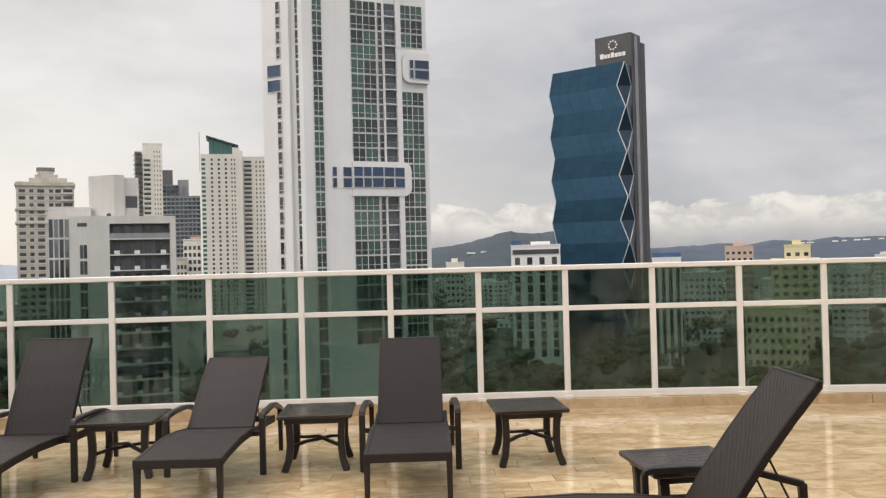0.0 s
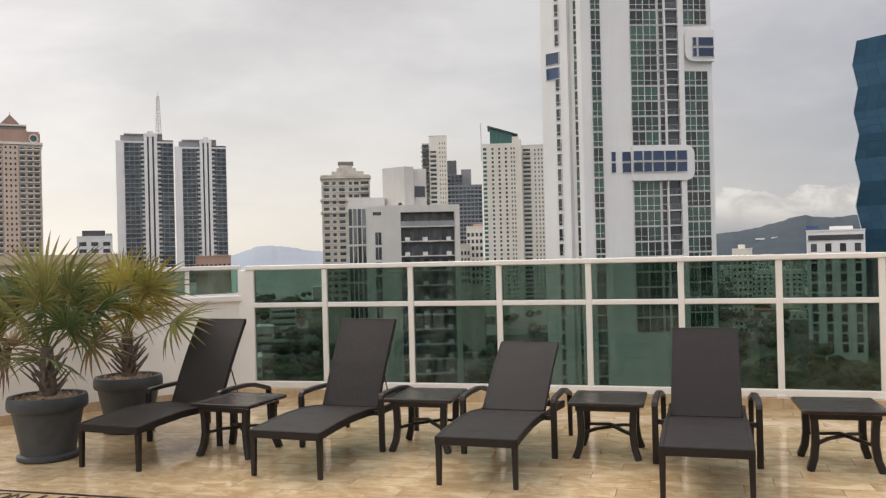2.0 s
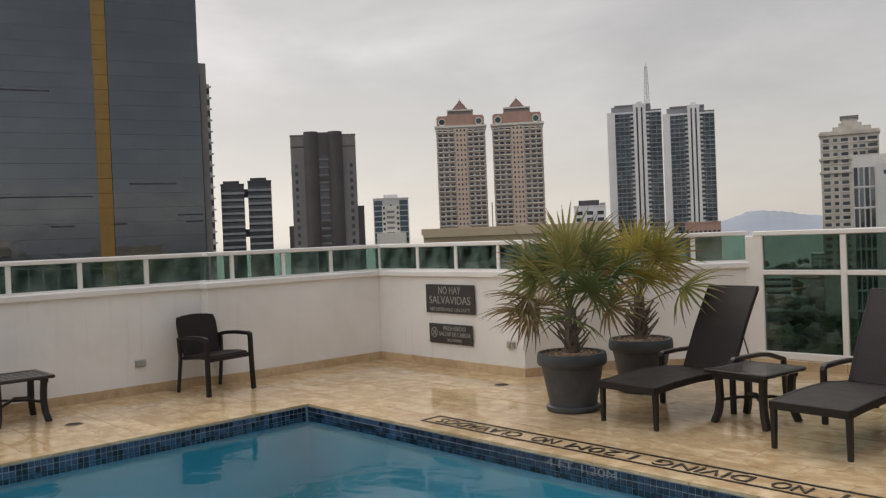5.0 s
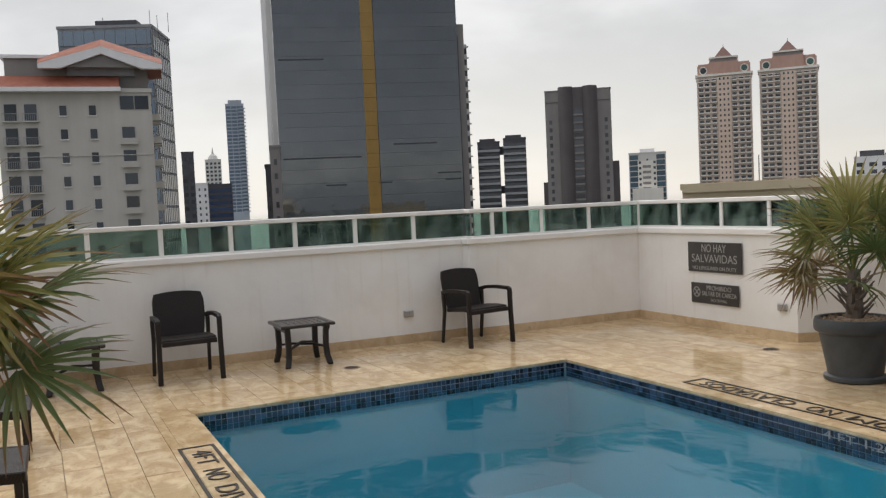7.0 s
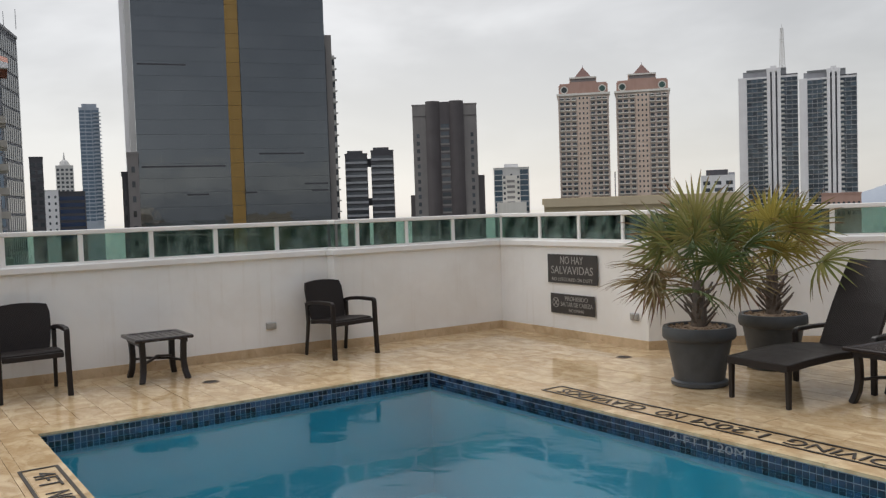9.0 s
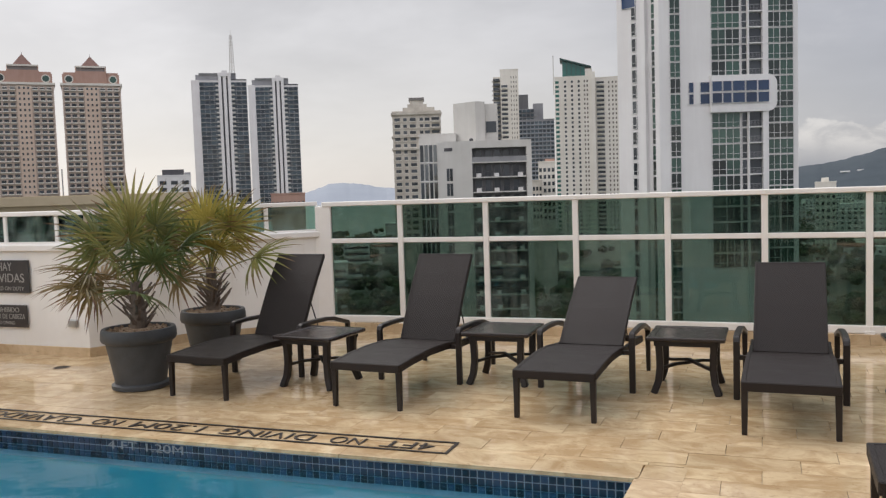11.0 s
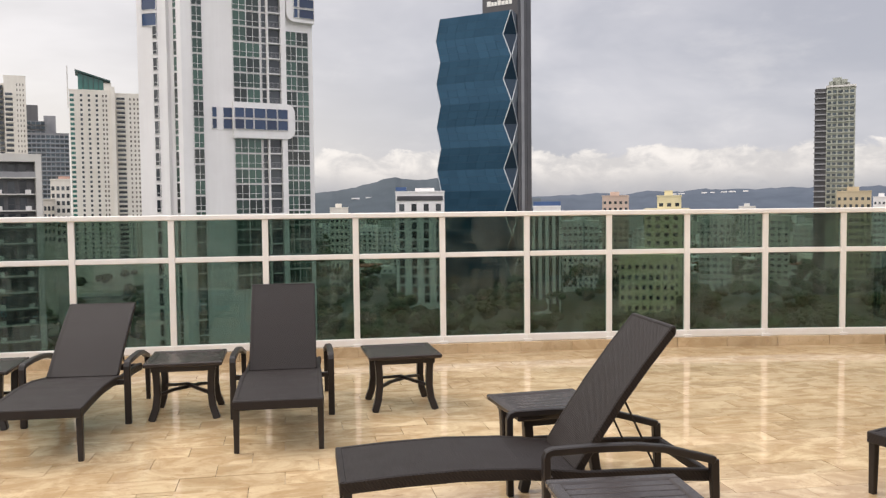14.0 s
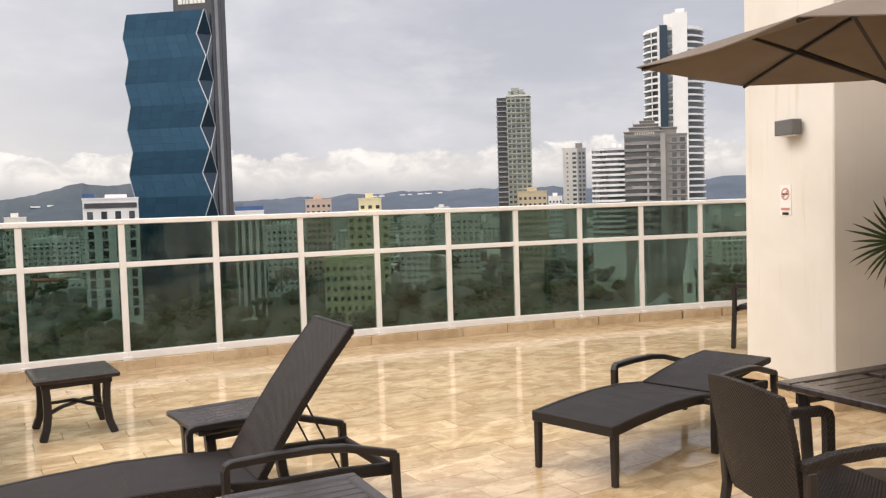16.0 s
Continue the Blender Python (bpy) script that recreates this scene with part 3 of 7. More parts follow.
# ---------- furniture ----------
def build_lounger(angle, m, label):
    """Wicker sun lounger; foot end at the origin, lying along +y; angle: recline of the back in degrees."""
    root = thing("sun_lounger", label, "sun lounger", "sun loungers", m=m)
    seat_pts = [(0, 0.0, 0.335), (0, 0.25, 0.352), (0, 0.55, 0.362), (0, 0.85, 0.352), (0, 1.16, 0.315)]
    part("seat", Mesh().sweep([(x, y, z - 0.008) for x, y, z in seat_pts], 0.53, 0.03), WICKER, root, bevel=0.004)
    for s in (-1, 1):
        part("side_rail", Mesh().sweep([(s * 0.275, y, z - 0.02) for _, y, z in seat_pts] + [(s * 0.275, 1.5, 0.29), (s * 0.285, 1.77, 0.275)], 0.034, 0.06), WICKER, root, bevel=0.006)
        part("leg", Mesh().sweep([(s * 0.27, 0.02, 0.31), (s * 0.272, 0.018, 0.0)], 0.042, 0.042, taper=(1, 0.8)), METAL, root, bevel=0.004)
        part("leg", Mesh().sweep([(s * 0.345, 1.76, 0.37), (s * 0.345, 1.775, 0.0)], 0.042, 0.042, taper=(1, 0.8)), METAL, root, bevel=0.004)
        arm = [(s * 0.365, 0.93, 0.0), (s * 0.365, 0.927, 0.43), (s * 0.365, 0.935, 0.448), (s * 0.365, 0.955, 0.456), (s * 0.365, 1.15, 0.461),
               (s * 0.36, 1.36, 0.456), (s * 0.355, 1.50, 0.438), (s * 0.345, 1.765, 0.365)]
        part("armrest", Mesh().sweep(arm, 0.046, 0.036), METAL, root, bevel=0.007)
        part("arm_bracket", Mesh().bar((s * 0.285, 0.95, 0.31), (s * 0.35, 0.95, 0.31), 0.034), METAL, root)
    part("end_rail", Mesh().bar((-0.29, 0.0, 0.315), (0.29, 0.0, 0.315), 0.034, 0.062), WICKER, root, bevel=0.006)
    part("end_rail", Mesh().bar((-0.27, 1.76, 0.275), (0.27, 1.76, 0.275), 0.034, 0.05), WICKER, root, bevel=0.006)
    part("cross_bar", Mesh().bar((-0.26, 1.16, 0.29), (0.26, 1.16, 0.29), 0.03), METAL, root)
    a = radians(angle)
    piv, ln = (Vector((0, 1.11, 0.322)), 0.82) if angle > 20 else (Vector((0, 1.10, 0.327)), 0.80)
    d = Vector((0, math.cos(a), math.sin(a)))
    nrm = Vector((0, -math.sin(a), math.cos(a)))
    back = [piv + d * (ln * k) + nrm * (0.018 * math.sin(math.pi * k)) for k in (0, 0.25, 0.5, 0.75, 1.0)]
    part("backrest", Mesh().sweep([tuple(p) for p in back], 0.49, 0.028), WICKER, root, bevel=0.004)
    for s in (-1, 1):
        part("back_rail", Mesh().sweep([tuple(p + Vector((s * 0.245, 0, 0)) - nrm * 0.006) for p in back], 0.026, 0.044), WICKER, root, bevel=0.006)
    part("back_rail", Mesh().bar(tuple(back[-1] + Vector((-0.258, 0, 0)) - nrm * 0.004), tuple(back[-1] + Vector((0.258, 0, 0)) - nrm * 0.004), 0.03, 0.036), WICKER, root, bevel=0.006)
    if angle > 20:
        hold = piv + d * (ln * 0.5)
        for s in (-1, 1):
            part("prop_rod", Mesh().tube([tuple(hold + Vector((s * 0.2, 0, 0)) - nrm * 0.02), (s * 0.2, min(1.78, hold.y + 0.18), 0.29)], 0.006, 6), METAL, root)
    return root


row_label = "dark brown wicker sun lounger facing the pool, back raised"
build_lounger(59, pose(-4.58, 5.52, 0, 0, 0, -3), "dark wicker sun lounger beside the potted palms, back raised")
build_lounger(58, pose(-3.10, 5.58, 0, 0, 0, -2), row_label)
build_lounger(35, pose(-1.68, 5.62, 0, 0, 0, -1), "dark brown wicker sun lounger with its back reclined low")
build_lounger(48, pose(-0.175, 5.60, 0, 0, 0, 0), row_label)
build_lounger(54, pose(0.17, 4.13, 0, 0, 0, -90), "dark wicker sun lounger turned sideways between two tables")
build_lounger(7, pose(3.10, 3.90, 0, 0, 0, -75), "dark wicker sun lounger with its back folded flat")
build_lounger(40, pose(-7.02, -0.42, 0, 0, 0, 180), "dark wicker sun lounger behind the pool's end")
build_lounger(40, pose(-5.45, -0.40, 0, 0, 0, 180), "dark wicker sun lounger behind the pool's end")


def build_side_table(m, label):
    root = thing("side_table", label, "side table", "side tables", m=m)
    h, w = 0.442, 0.285
    for s in (-1, 1):
        part("top_frame", Mesh().box(-w, w, s * (w - 0.028) - 0.028, s * (w - 0.028) + 0.028, h - 0.034, h), SLATM, root, bevel=0.008)
        part("top_frame", Mesh().box(s * (w - 0.028) - 0.028, s * (w - 0.028) + 0.028, -w + 0.056, w - 0.056, h - 0.034, h), SLATM, root, bevel=0.008)
    n = 7
    pitch = (2 * w - 0.112) / n
    for i in range(n):
        y = -w + 0.056 + pitch * (i + 0.5)
        part("slat", Mesh().box(-w + 0.056, w - 0.056, y - pitch / 2 + 0.004, y + pitch / 2 - 0.004, h - 0.026, h - 0.006), SLATM, root, bevel=0.003)
    for s in (-1, 1):
        part("apron", Mesh().box(-w + 0.05, w - 0.05, s * (w - 0.06) - 0.012, s * (w - 0.06) + 0.012, h - 0.075, h - 0.034), METAL, root)
        for q in (-1, 1):
            leg = [(s * 0.205, q * 0.205, h - 0.034), (s * 0.197, q * 0.20, 0.30), (s * 0.195, q * 0.197, 0.19), (s * 0.207, q * 0.205, 0.09), (s * 0.238, q * 0.225, 0.0)]
            part("leg", Mesh().sweep(leg, 0.056, 0.052, side=(0, 1, 0)), METAL, root, bevel=0.007)
        part("stretcher", Mesh().sweep([(-0.195, -0.195 * s, 0.185), (-0.09, -0.09 * s, 0.205), (0, 0, 0.215 - 0.012 * s), (0.09, 0.09 * s, 0.205), (0.195, 0.195 * s, 0.185)], 0.03, 0.022, side=(1, -s, 0)), METAL, root, bevel=0.003)
    return root


tl = "dark slatted square side table with splayed legs, wet top"
for x, y, r in ((-3.88, 6.28, -4), (-2.40, 6.76, 2), (-0.91, 6.82, 1), (0.745, 6.77, 3), (1.40, 4.80, 6), (1.27, 3.13, -2), (-9.12, 2.11, 1), (-9.16, -0.10, 0)):
    build_side_table(pose(x, y, 0, 0, 0, r), tl if x > -9 else "dark slatted side table against the white parapet")


def build_armchair(m, label):
    """Stackable wicker armchair, facing -y."""
    root = thing("armchair", label, "armchair", "wicker armchairs", m=m)
    seat = [(0, -0.25, 0.425), (0, -0.1, 0.43), (0, 0.1, 0.415), (0, 0.22, 0.40)]
    part("seat", Mesh().sweep(seat, 0.50, 0.05), WICKER, root, bevel=0.01)
    part("seat_rail", Mesh().bar((-0.25, -0.255, 0.405), (0.25, -0.255, 0.405), 0.035, 0.05), WICKER, root, bevel=0.006)
    back = Mesh()
    cols, rows = 6, 5
    vs = []
    for side in (0, 1):
        for j in range(rows + 1):
            k = j / rows
            half = 0.205 + 0.042 * math.sin(math.pi * (0.1 + 0.62 * k)) - (0.012 * max(0, k - 0.8) / 0.2)
            for i in range(cols + 1):
                u = 2 * i / cols - 1
                z = 0.41 + 0.475 * k - (0.022 * u * u if j == rows else 0)
                y = 0.215 + 0.10 * k + 0.03 * (1 - u * u) + 0.028 * side
                vs.append((u * half, y, z))
    fs, st = [], (rows + 1) * (cols + 1)
    for j in range(rows):
        for i in range(cols):
            a = j * (cols + 1) + i
            fs.append((a, a + 1, a + cols + 2, a + cols + 1))
            fs.append((st + a, st + a + cols + 1, st + a + cols + 2, st + a + 1))
    rim = [i for i in range(cols + 1)] + [j * (cols + 1) + cols for j in range(1, rows + 1)] + [rows * (cols + 1) + i for i in range(cols - 1, -1, -1)] + [j * (cols + 1) for j in range(rows - 1, 0, -1)]
    for a, b in zip(rim, rim[1:] + rim[:1]):
        fs.append((b, a, a + st, b + st))
    back.add(vs, fs)
    part("backrest", back, WICKER, root, smooth=True)
    for s in (-1, 1):
        part("leg", Mesh().sweep([(s * 0.265, 0.245, 0.60), (s * 0.262, 0.235, 0.40), (s * 0.268, 0.29, 0.0)], 0.04, 0.04, taper=(1, 0.8)), METAL, root, bevel=0.006)
        arm = [(s * 0.285, -0.285, 0.0), (s * 0.28, -0.272, 0.40), (s * 0.28, -0.268, 0.618), (s * 0.28, -0.262, 0.638), (s * 0.28, -0.245, 0.648), (s * 0.28, -0.02, 0.652), (s * 0.272, 0.16, 0.640), (s * 0.258, 0.27, 0.612)]
        part("armrest", Mesh().sweep(arm, 0.044, 0.04), WICKER, root, bevel=0.008)
    return root


cl = "dark wicker armchair standing against the white parapet"
low_wide = Matrix.Diagonal((1.03, 1.0, 0.945, 1.0))
build_armchair(pose(-9.10, 0.93, 0, 0, 0, 92) @ low_wide, cl)
build_armchair(pose(-9.09, 4.14, 0, 0, 0, 100) @ low_wide, "dark wicker armchair in the parapet's niche")
build_armchair(pose(-9.15, -1.05, 0, 0, 0, 88) @ low_wide, cl)
build_armchair(pose(3.03, 2.225, 0, 0, 0, 76), "dark wicker armchair pulled up to the dining table")
build_armchair(pose(7.30, 6.10, 0, 0, 0, 200), "dark wicker armchair half hidden behind the cream wall")


def build_dining_table(m):
    root = thing("dining_table", "dark slatted square dining table, wet, beside the parasol", "dining table", m=m)
    h, w = 0.745, 0.47
    for s in (-1, 1):
        part("top_frame", Mesh().box(-w, w, s * (w - 0.04) - 0.04, s * (w - 0.04) + 0.04, h - 0.035, h), SLATM, root, bevel=0.008)
        part("top_frame", Mesh().box(s * (w - 0.04) - 0.04, s * (w - 0.04) + 0.04, -w + 0.08, w - 0.08, h - 0.035, h), SLATM, root, bevel=0.008)
    n = 10
    pitch = (2 * w - 0.16) / n
    for i in range(n):
        y = -w + 0.08 + pitch * (i + 0.5)
        for a, b in ((-w + 0.08, -0.03), (0.03, w - 0.08)):
            part("slat", Mesh().box(a, b, y - pitch / 2 + 0.004, y + pitch / 2 - 0.004, h - 0.028, h - 0.005), SLATM, root, bevel=0.003)
    for s in (-1, 1):
        part("apron", Mesh().box(-w + 0.06, w - 0.06, s * (w - 0.07) - 0.012, s * (w - 0.07) + 0.012, h - 0.10, h - 0.035), METAL, root)
        for q in (-1, 1):
            part("leg", Mesh().sweep([(s * 0.39, q * 0.39, h - 0.035), (s * 0.375, q * 0.375, 0.35), (s * 0.42, q * 0.42, 0.0)], 0.055, 0.05, side=(1, -s * q, 0)), METAL, root, bevel=0.006)
    return root


build_dining_table(pose(3.74, 2.16, 0, 0, 0, -3))


def build_parasol(m):
    """Six-sided parasol: canvas edges cut in a shallow curve between the rib ends."""
    root = thing("parasol", "large tan canvas parasol with dark metal ribs", "parasol", m=m)
    apex, reach = 2.60, 1.29
    part("pole", Mesh().tube([(0, 0, 0.06), (0, 0, apex + 0.02)], 0.021, 12), METAL, root, smooth=True)
    part("base", Mesh().lathe([(0.26, 0.0), (0.27, 0.03), (0.24, 0.06), (0.05, 0.075), (0.035, 0.25), (0.03, 0.25)]), METAL, root, smooth=True)
    part("hub", Mesh().lathe([(0.03, apex - 0.1), (0.05, apex - 0.08), (0.05, apex - 0.03), (0.03, apex - 0.02)], 12), METAL, root)
    part("runner", Mesh().lathe([(0.03, 2.08), (0.048, 2.1), (0.048, 2.16), (0.03, 2.18)], 12), METAL, root)
    part("finial", Mesh().lathe([(0.025, apex), (0.035, apex + 0.04), (0.02, apex + 0.08), (0.004, apex + 0.1)], 12), METAL, root, smooth=True)
    turn, drop = radians(137.5), 0.31

    def edge(a):
        """Reach of the canvas in a direction from the pole."""
        dev = (a - turn) % (math.pi / 3) - math.pi / 6
        return reach * math.cos(math.pi / 6) / math.cos(dev) * (1 - 0.045 * math.cos(3 * dev))

    vs, fs, rings, m0 = [], [], 7, 60
    for j in range(rings + 1):
        k = 0.03 + 0.97 * j / rings
        for i in range(m0):
            a = turn + 2 * math.pi * i / m0
            r = edge(a)
            sag = 0.03 * math.sin(math.pi * ((i % 10) / 10)) * math.sin(math.pi * k * 0.8)
            vs.append((r * k * math.cos(a), r * k * math.sin(a), apex - drop * k ** 1.1 - sag))
    for j in range(rings):
        for i in range(m0):
            a, b = j * m0 + i, j * m0 + (i + 1) % m0
            fs.append((a, a + m0, b + m0, b))
    top = len(vs)
    vs += [(x, y, z - 0.006) for x, y, z in vs]
    fs += [tuple(i + top for i in q[::-1]) for q in fs]
    last = rings * m0
    for i in range(m0):
        a, b = last + i, last + (i + 1) % m0
        fs.append((a, a + top, b + top, b))
    part("canopy", Mesh().add(vs, fs), CANVAS, root, smooth=True)
    for i in range(6):
        a = turn + 2 * math.pi * i / 6
        c, s = math.cos(a), math.sin(a)
        r = edge(a + 1e-4)
        pts = [(r * k * c, r * k * s, apex - drop * k ** 1.1 - 0.022) for k in (0.04, 0.3, 0.6, 0.98)]
        rib = part("rib", Mesh().tube(pts, 0.011, 6), METAL, root)
        part("strut", Mesh().tube([(0.045 * c, 0.045 * s, 2.13), (r * 0.55 * c, r * 0.55 * s, apex - drop * 0.55 ** 1.1 - 0.03)], 0.010, 6), METAL, rib)
    return root


build_parasol(pose(4.34, 2.77, 0))


# ---------- potted fan palms ----------
def fan_leaf_mesh(name, seed, radius, fingers=24, stalk=0.5):
    """A fan leaf: stalk along +x, then stiff folded fingers spread like a hand fan, tips drooping."""
    rng = random.Random(seed)
    vs, fs, uv = [], [], []

    def quadstrip(rows, us):
        o = len(vs)
        for r in rows:
            vs.extend(r)
        w = len(rows[0])
        for j in range(len(rows) - 1):
            for i in range(w - 1):
                a = o + j * w + i
                fs.append((a, a + 1, a + w + 1, a + w))
                uv.append((us[j], us[j], us[j + 1], us[j + 1]))

    for i in range(fingers):
        f = i / (fingers - 1) * 2 - 1
        a = f * radians(128) + rng.uniform(-0.03, 0.03)
        ln = radius * (1 - 0.28 * abs(f) ** 1.5) * rng.uniform(0.88, 1.05)
        wd = 0.0145 * radius / 0.5
        droop = rng.uniform(0.14, 0.40) * (1 + 0.8 * abs(f))
        rows, us = [], []
        for k, ww in ((0.04, 0.35), (0.3, 1.0), (0.58, 0.95), (0.82, 0.5), (1.0, 0.06)):
            d = ln * k
            cx, cy = stalk + d * math.cos(a), d * math.sin(a)
            z = 0.10 * ln * math.cos(a) * k - droop * ln * k ** 2.4 + 0.06 * ln * k * (1 if i % 2 else -1) * 0.25
            px, py = -math.sin(a) * wd * ww, math.cos(a) * wd * ww
            lift = wd * ww * 0.55
            rows.append([(cx - px, cy - py, z + lift), (cx, cy, z), (cx + px, cy + py, z + lift)])
            us.append(k)
        quadstrip(rows, us)
    n = 6
    rows, us = [], []
    for j in range(n):
        k = j / (n - 1)
        x, z, w = stalk * k * 1.03, 0.035 * math.sin(math.pi * k), 0.011 - 0.004 * k
        rows.append([(x, -w, z + w * 0.6), (x, 0, z - w * 0.6), (x, w, z + w * 0.6), (x, -w, z + w * 0.6)])
        us.append(0.1)
    quadstrip(rows, us)
    me = bpy.data.meshes.new(name)
    me.from_pydata(vs, [], fs)
    layer = me.uv_layers.new(name="along")
    k = 0
    for q in uv:
        for u in q:
            layer.data[k].uv = (u, 0.5)
            k += 1
    return me


LEAVES = []
for i in range(4):
    fm = fan_leaf_mesh("leaf", 11 + i, 0.46, 26, 0.50)
    fm.materials.append(LEAF)
    LEAVES.append(fm)
YELLOW_LEAVES = []
for i in range(4):
    fm = fan_leaf_mesh("leaf", 51 + i, 0.46, 25, 0.50)
    fm.materials.append(YLEAF)
    YELLOW_LEAVES.append(fm)
SHADE_LEAVES = []
for i in range(4):
    fm = fan_leaf_mesh("leaf", 71 + i, 0.46, 26, 0.50)
    fm.materials.append(SHADE_LEAF)
    SHADE_LEAVES.append(fm)
DRY = fan_leaf_mesh("leaf", 31, 0.44, 20, 0.40)
DRY.materials.append(DRYLEAF)


def build_palm(m, label, seed, height, count, pot_h=0.60, spread=1.0, dry_dir=None, leaves=None, low=8.0, extra=()):
    rng = random.Random(seed)
    root = thing("potted_palm", label, "potted palm", "potted fan palms", m=m)
    k = pot_h / 0.6
    prof = [(0.235, 0.0), (0.255, 0.01), (0.255, 0.045), (0.225, 0.06), (0.228, 0.10), (0.290, 0.46), (0.318, 0.475), (0.330, 0.50), (0.328, 0.565), (0.318, 0.60), (0.285, 0.60), (0.275, 0.555)]
    part("pot", Mesh().lathe([(r * 0.95, z * k) for r, z in prof], 36), POT, root, smooth=True)
    soil = Mesh().lathe([(0.27, pot_h - 0.06), (0.262, pot_h - 0.025), (0.15, pot_h - 0.01), (0.03, pot_h)], 20)
    part("soil", soil, SOIL, root)
    chips = Mesh()
    for _ in range(90):
        a, r, s = rng.uniform(0, 6.28), 0.25 * math.sqrt(rng.random()), rng.uniform(0.008, 0.018)
        chips.box(-s, s, -s * 0.7, s * 0.7, -s * 0.4, s * 0.4, pose(r * math.cos(a), r * math.sin(a), pot_h - 0.012, rng.uniform(0, 60), rng.uniform(0, 60), rng.uniform(0, 180)))
    part("bark_chips", chips, SOIL, root, kind="stuff")
    trunk = Mesh()
    trunk.tube([(0, 0, pot_h - 0.05), (0.01, 0.0, pot_h + 0.08), (0.0, 0.01, pot_h + 0.2), (0.0, 0.0, height)], 0.075, 12, 0.05)
    for i in range(22):
        a, z = i * 2.4 + rng.uniform(-0.3, 0.3), pot_h + 0.0 + 0.012 * i
        ln = rng.uniform(0.09, 0.20)
        c, s = math.cos(a), math.sin(a)
        trunk.sweep([(0.05 * c, 0.05 * s, z), (0.10 * c, 0.10 * s, z + 0.04), ((0.08 + ln * 0.7) * c, (0.08 + ln * 0.7) * s, z + 0.05 + ln * 0.55)], 0.035, 0.02, side=(-s, c, 0.001), taper=(1.0, 0.45))
    part("trunk", trunk, BARK, root)
    for i in range(count):
        q = i / (count - 1)
        el = 88 - (88 - low) * q ** 0.9 + rng.uniform(-8, 8)
        a = i * 137.5 + rng.uniform(-14, 14) + seed * 40
        sc = spread * rng.uniform(0.88, 1.08)
        z = height - 0.14 * q
        mm = pose(0, 0, z, 0, 0, a) @ pose(0, 0, 0, 0, -el, 0) @ pose(0, 0, 0, rng.uniform(-35, 35), 0, 0) @ Matrix.Scale(sc, 4)
        aged = el < 24 and dry_dir is not None and rng.random() < 0.6
        part("leaf", DRY if aged else (leaves or LEAVES)[i % 4], None, root, "dry brown fan leaf" if aged else "", m=mm)
    for a, el, roll, sc in extra:
        part("leaf", (leaves or LEAVES)[1], None, root, m=pose(0, 0, height - 0.05, 0, 0, a) @ pose(0, 0, 0, 0, -el, 0) @ pose(0, 0, 0, roll, 0, 0) @ Matrix.Scale(sc, 4))
    if dry_dir is not None:
        for j, (da, el) in enumerate(((0, 20), (16, 6), (-20, -6))):
            part("leaf", DRY, None, root, "dry brown fan leaf", m=pose(0, 0, height - 0.06, 0, 0, dry_dir + da) @ pose(0, 0, 0, 0, -el, 0) @ Matrix.Scale(1.05 * spread, 4))
    return root


build_palm(pose(-5.37, 5.78, 0), "green fan palm with dry lower leaves in a blue-grey clay pot", 3, 0.91, 18, 0.515, 1.0, 205)
build_palm(pose(-5.42, 6.88, 0, 0, 0, 70), "yellow-green fan palm in a blue-grey clay pot by the corner", 8, 0.93, 15, 0.515, 0.95, None, YELLOW_LEAVES, 16.0)
build_palm(pose(-3.95, -0.78, 0, 0, 0, 75), "green fan palm in a blue-grey pot by the pool's end", 5, 1.02, 12, 0.56, 1.05, None, None, 48.0, ((15, 46, 12, 1.1), (30, 32, -14, 1.12), (47, 56, 5, 1.05), (8, 12, 30, 0.95)))
build_palm(pose(6.05, 3.42, 0), "potted green fan palm before the cream wall, shade in its leaf colour", 6, 1.20, 9, 0.56, 0.9, None, SHADE_LEAVES, 66.0, ((143, 10, 80, 0.82), (185, 40, 70, 0.75)))


# ---------- signs, markings and small fittings ----------
def build_wall_sign(x0, x1, z0, z1, lines, label, ring=False):
    y = 6.735 - 0.012
    root = thing("wall_sign", label, "sign", "pool rule signs")
    part("plate", Mesh().box(x0, x1, y - 0.012, y, z0, z1), SIGNB, root, bevel=0.003)
    cx = (x0 + x1) / 2 + (0.08 if ring else 0)
    for text, size, z, width in lines:
        lettering("lettering", text, size, SIGNW, root, pose(cx, y - 0.0145, z, 90, 0, 0), width)
    if ring:
        rm = Mesh()
        rx, rz = x0 + 0.10, (z0 + z1) / 2 + 0.01
        for i in range(20):
            a0, a1 = 2 * math.pi * i / 20, 2 * math.pi * (i + 1) / 20
            q = [(rx + r * math.cos(a), rz + r * math.sin(a)) for r, a in ((0.05, a0), (0.062, a0), (0.062, a1), (0.05, a1))]
            rm.add([(u, y - 0.014, v) for u, v in q], [(0, 1, 2, 3)])
        rm.bar((rx - 0.036, y - 0.0135, rz + 0.036), (rx + 0.036, y - 0.0135, rz - 0.036), 0.012, 0.003, up=(0, 1, 0))
        rm.bar((rx - 0.036, y - 0.0135, rz - 0.036), (rx + 0.036, y - 0.0135, rz + 0.036), 0.012, 0.003, up=(0, 1, 0))
        part("prohibition_ring", rm, SIGNW, root)


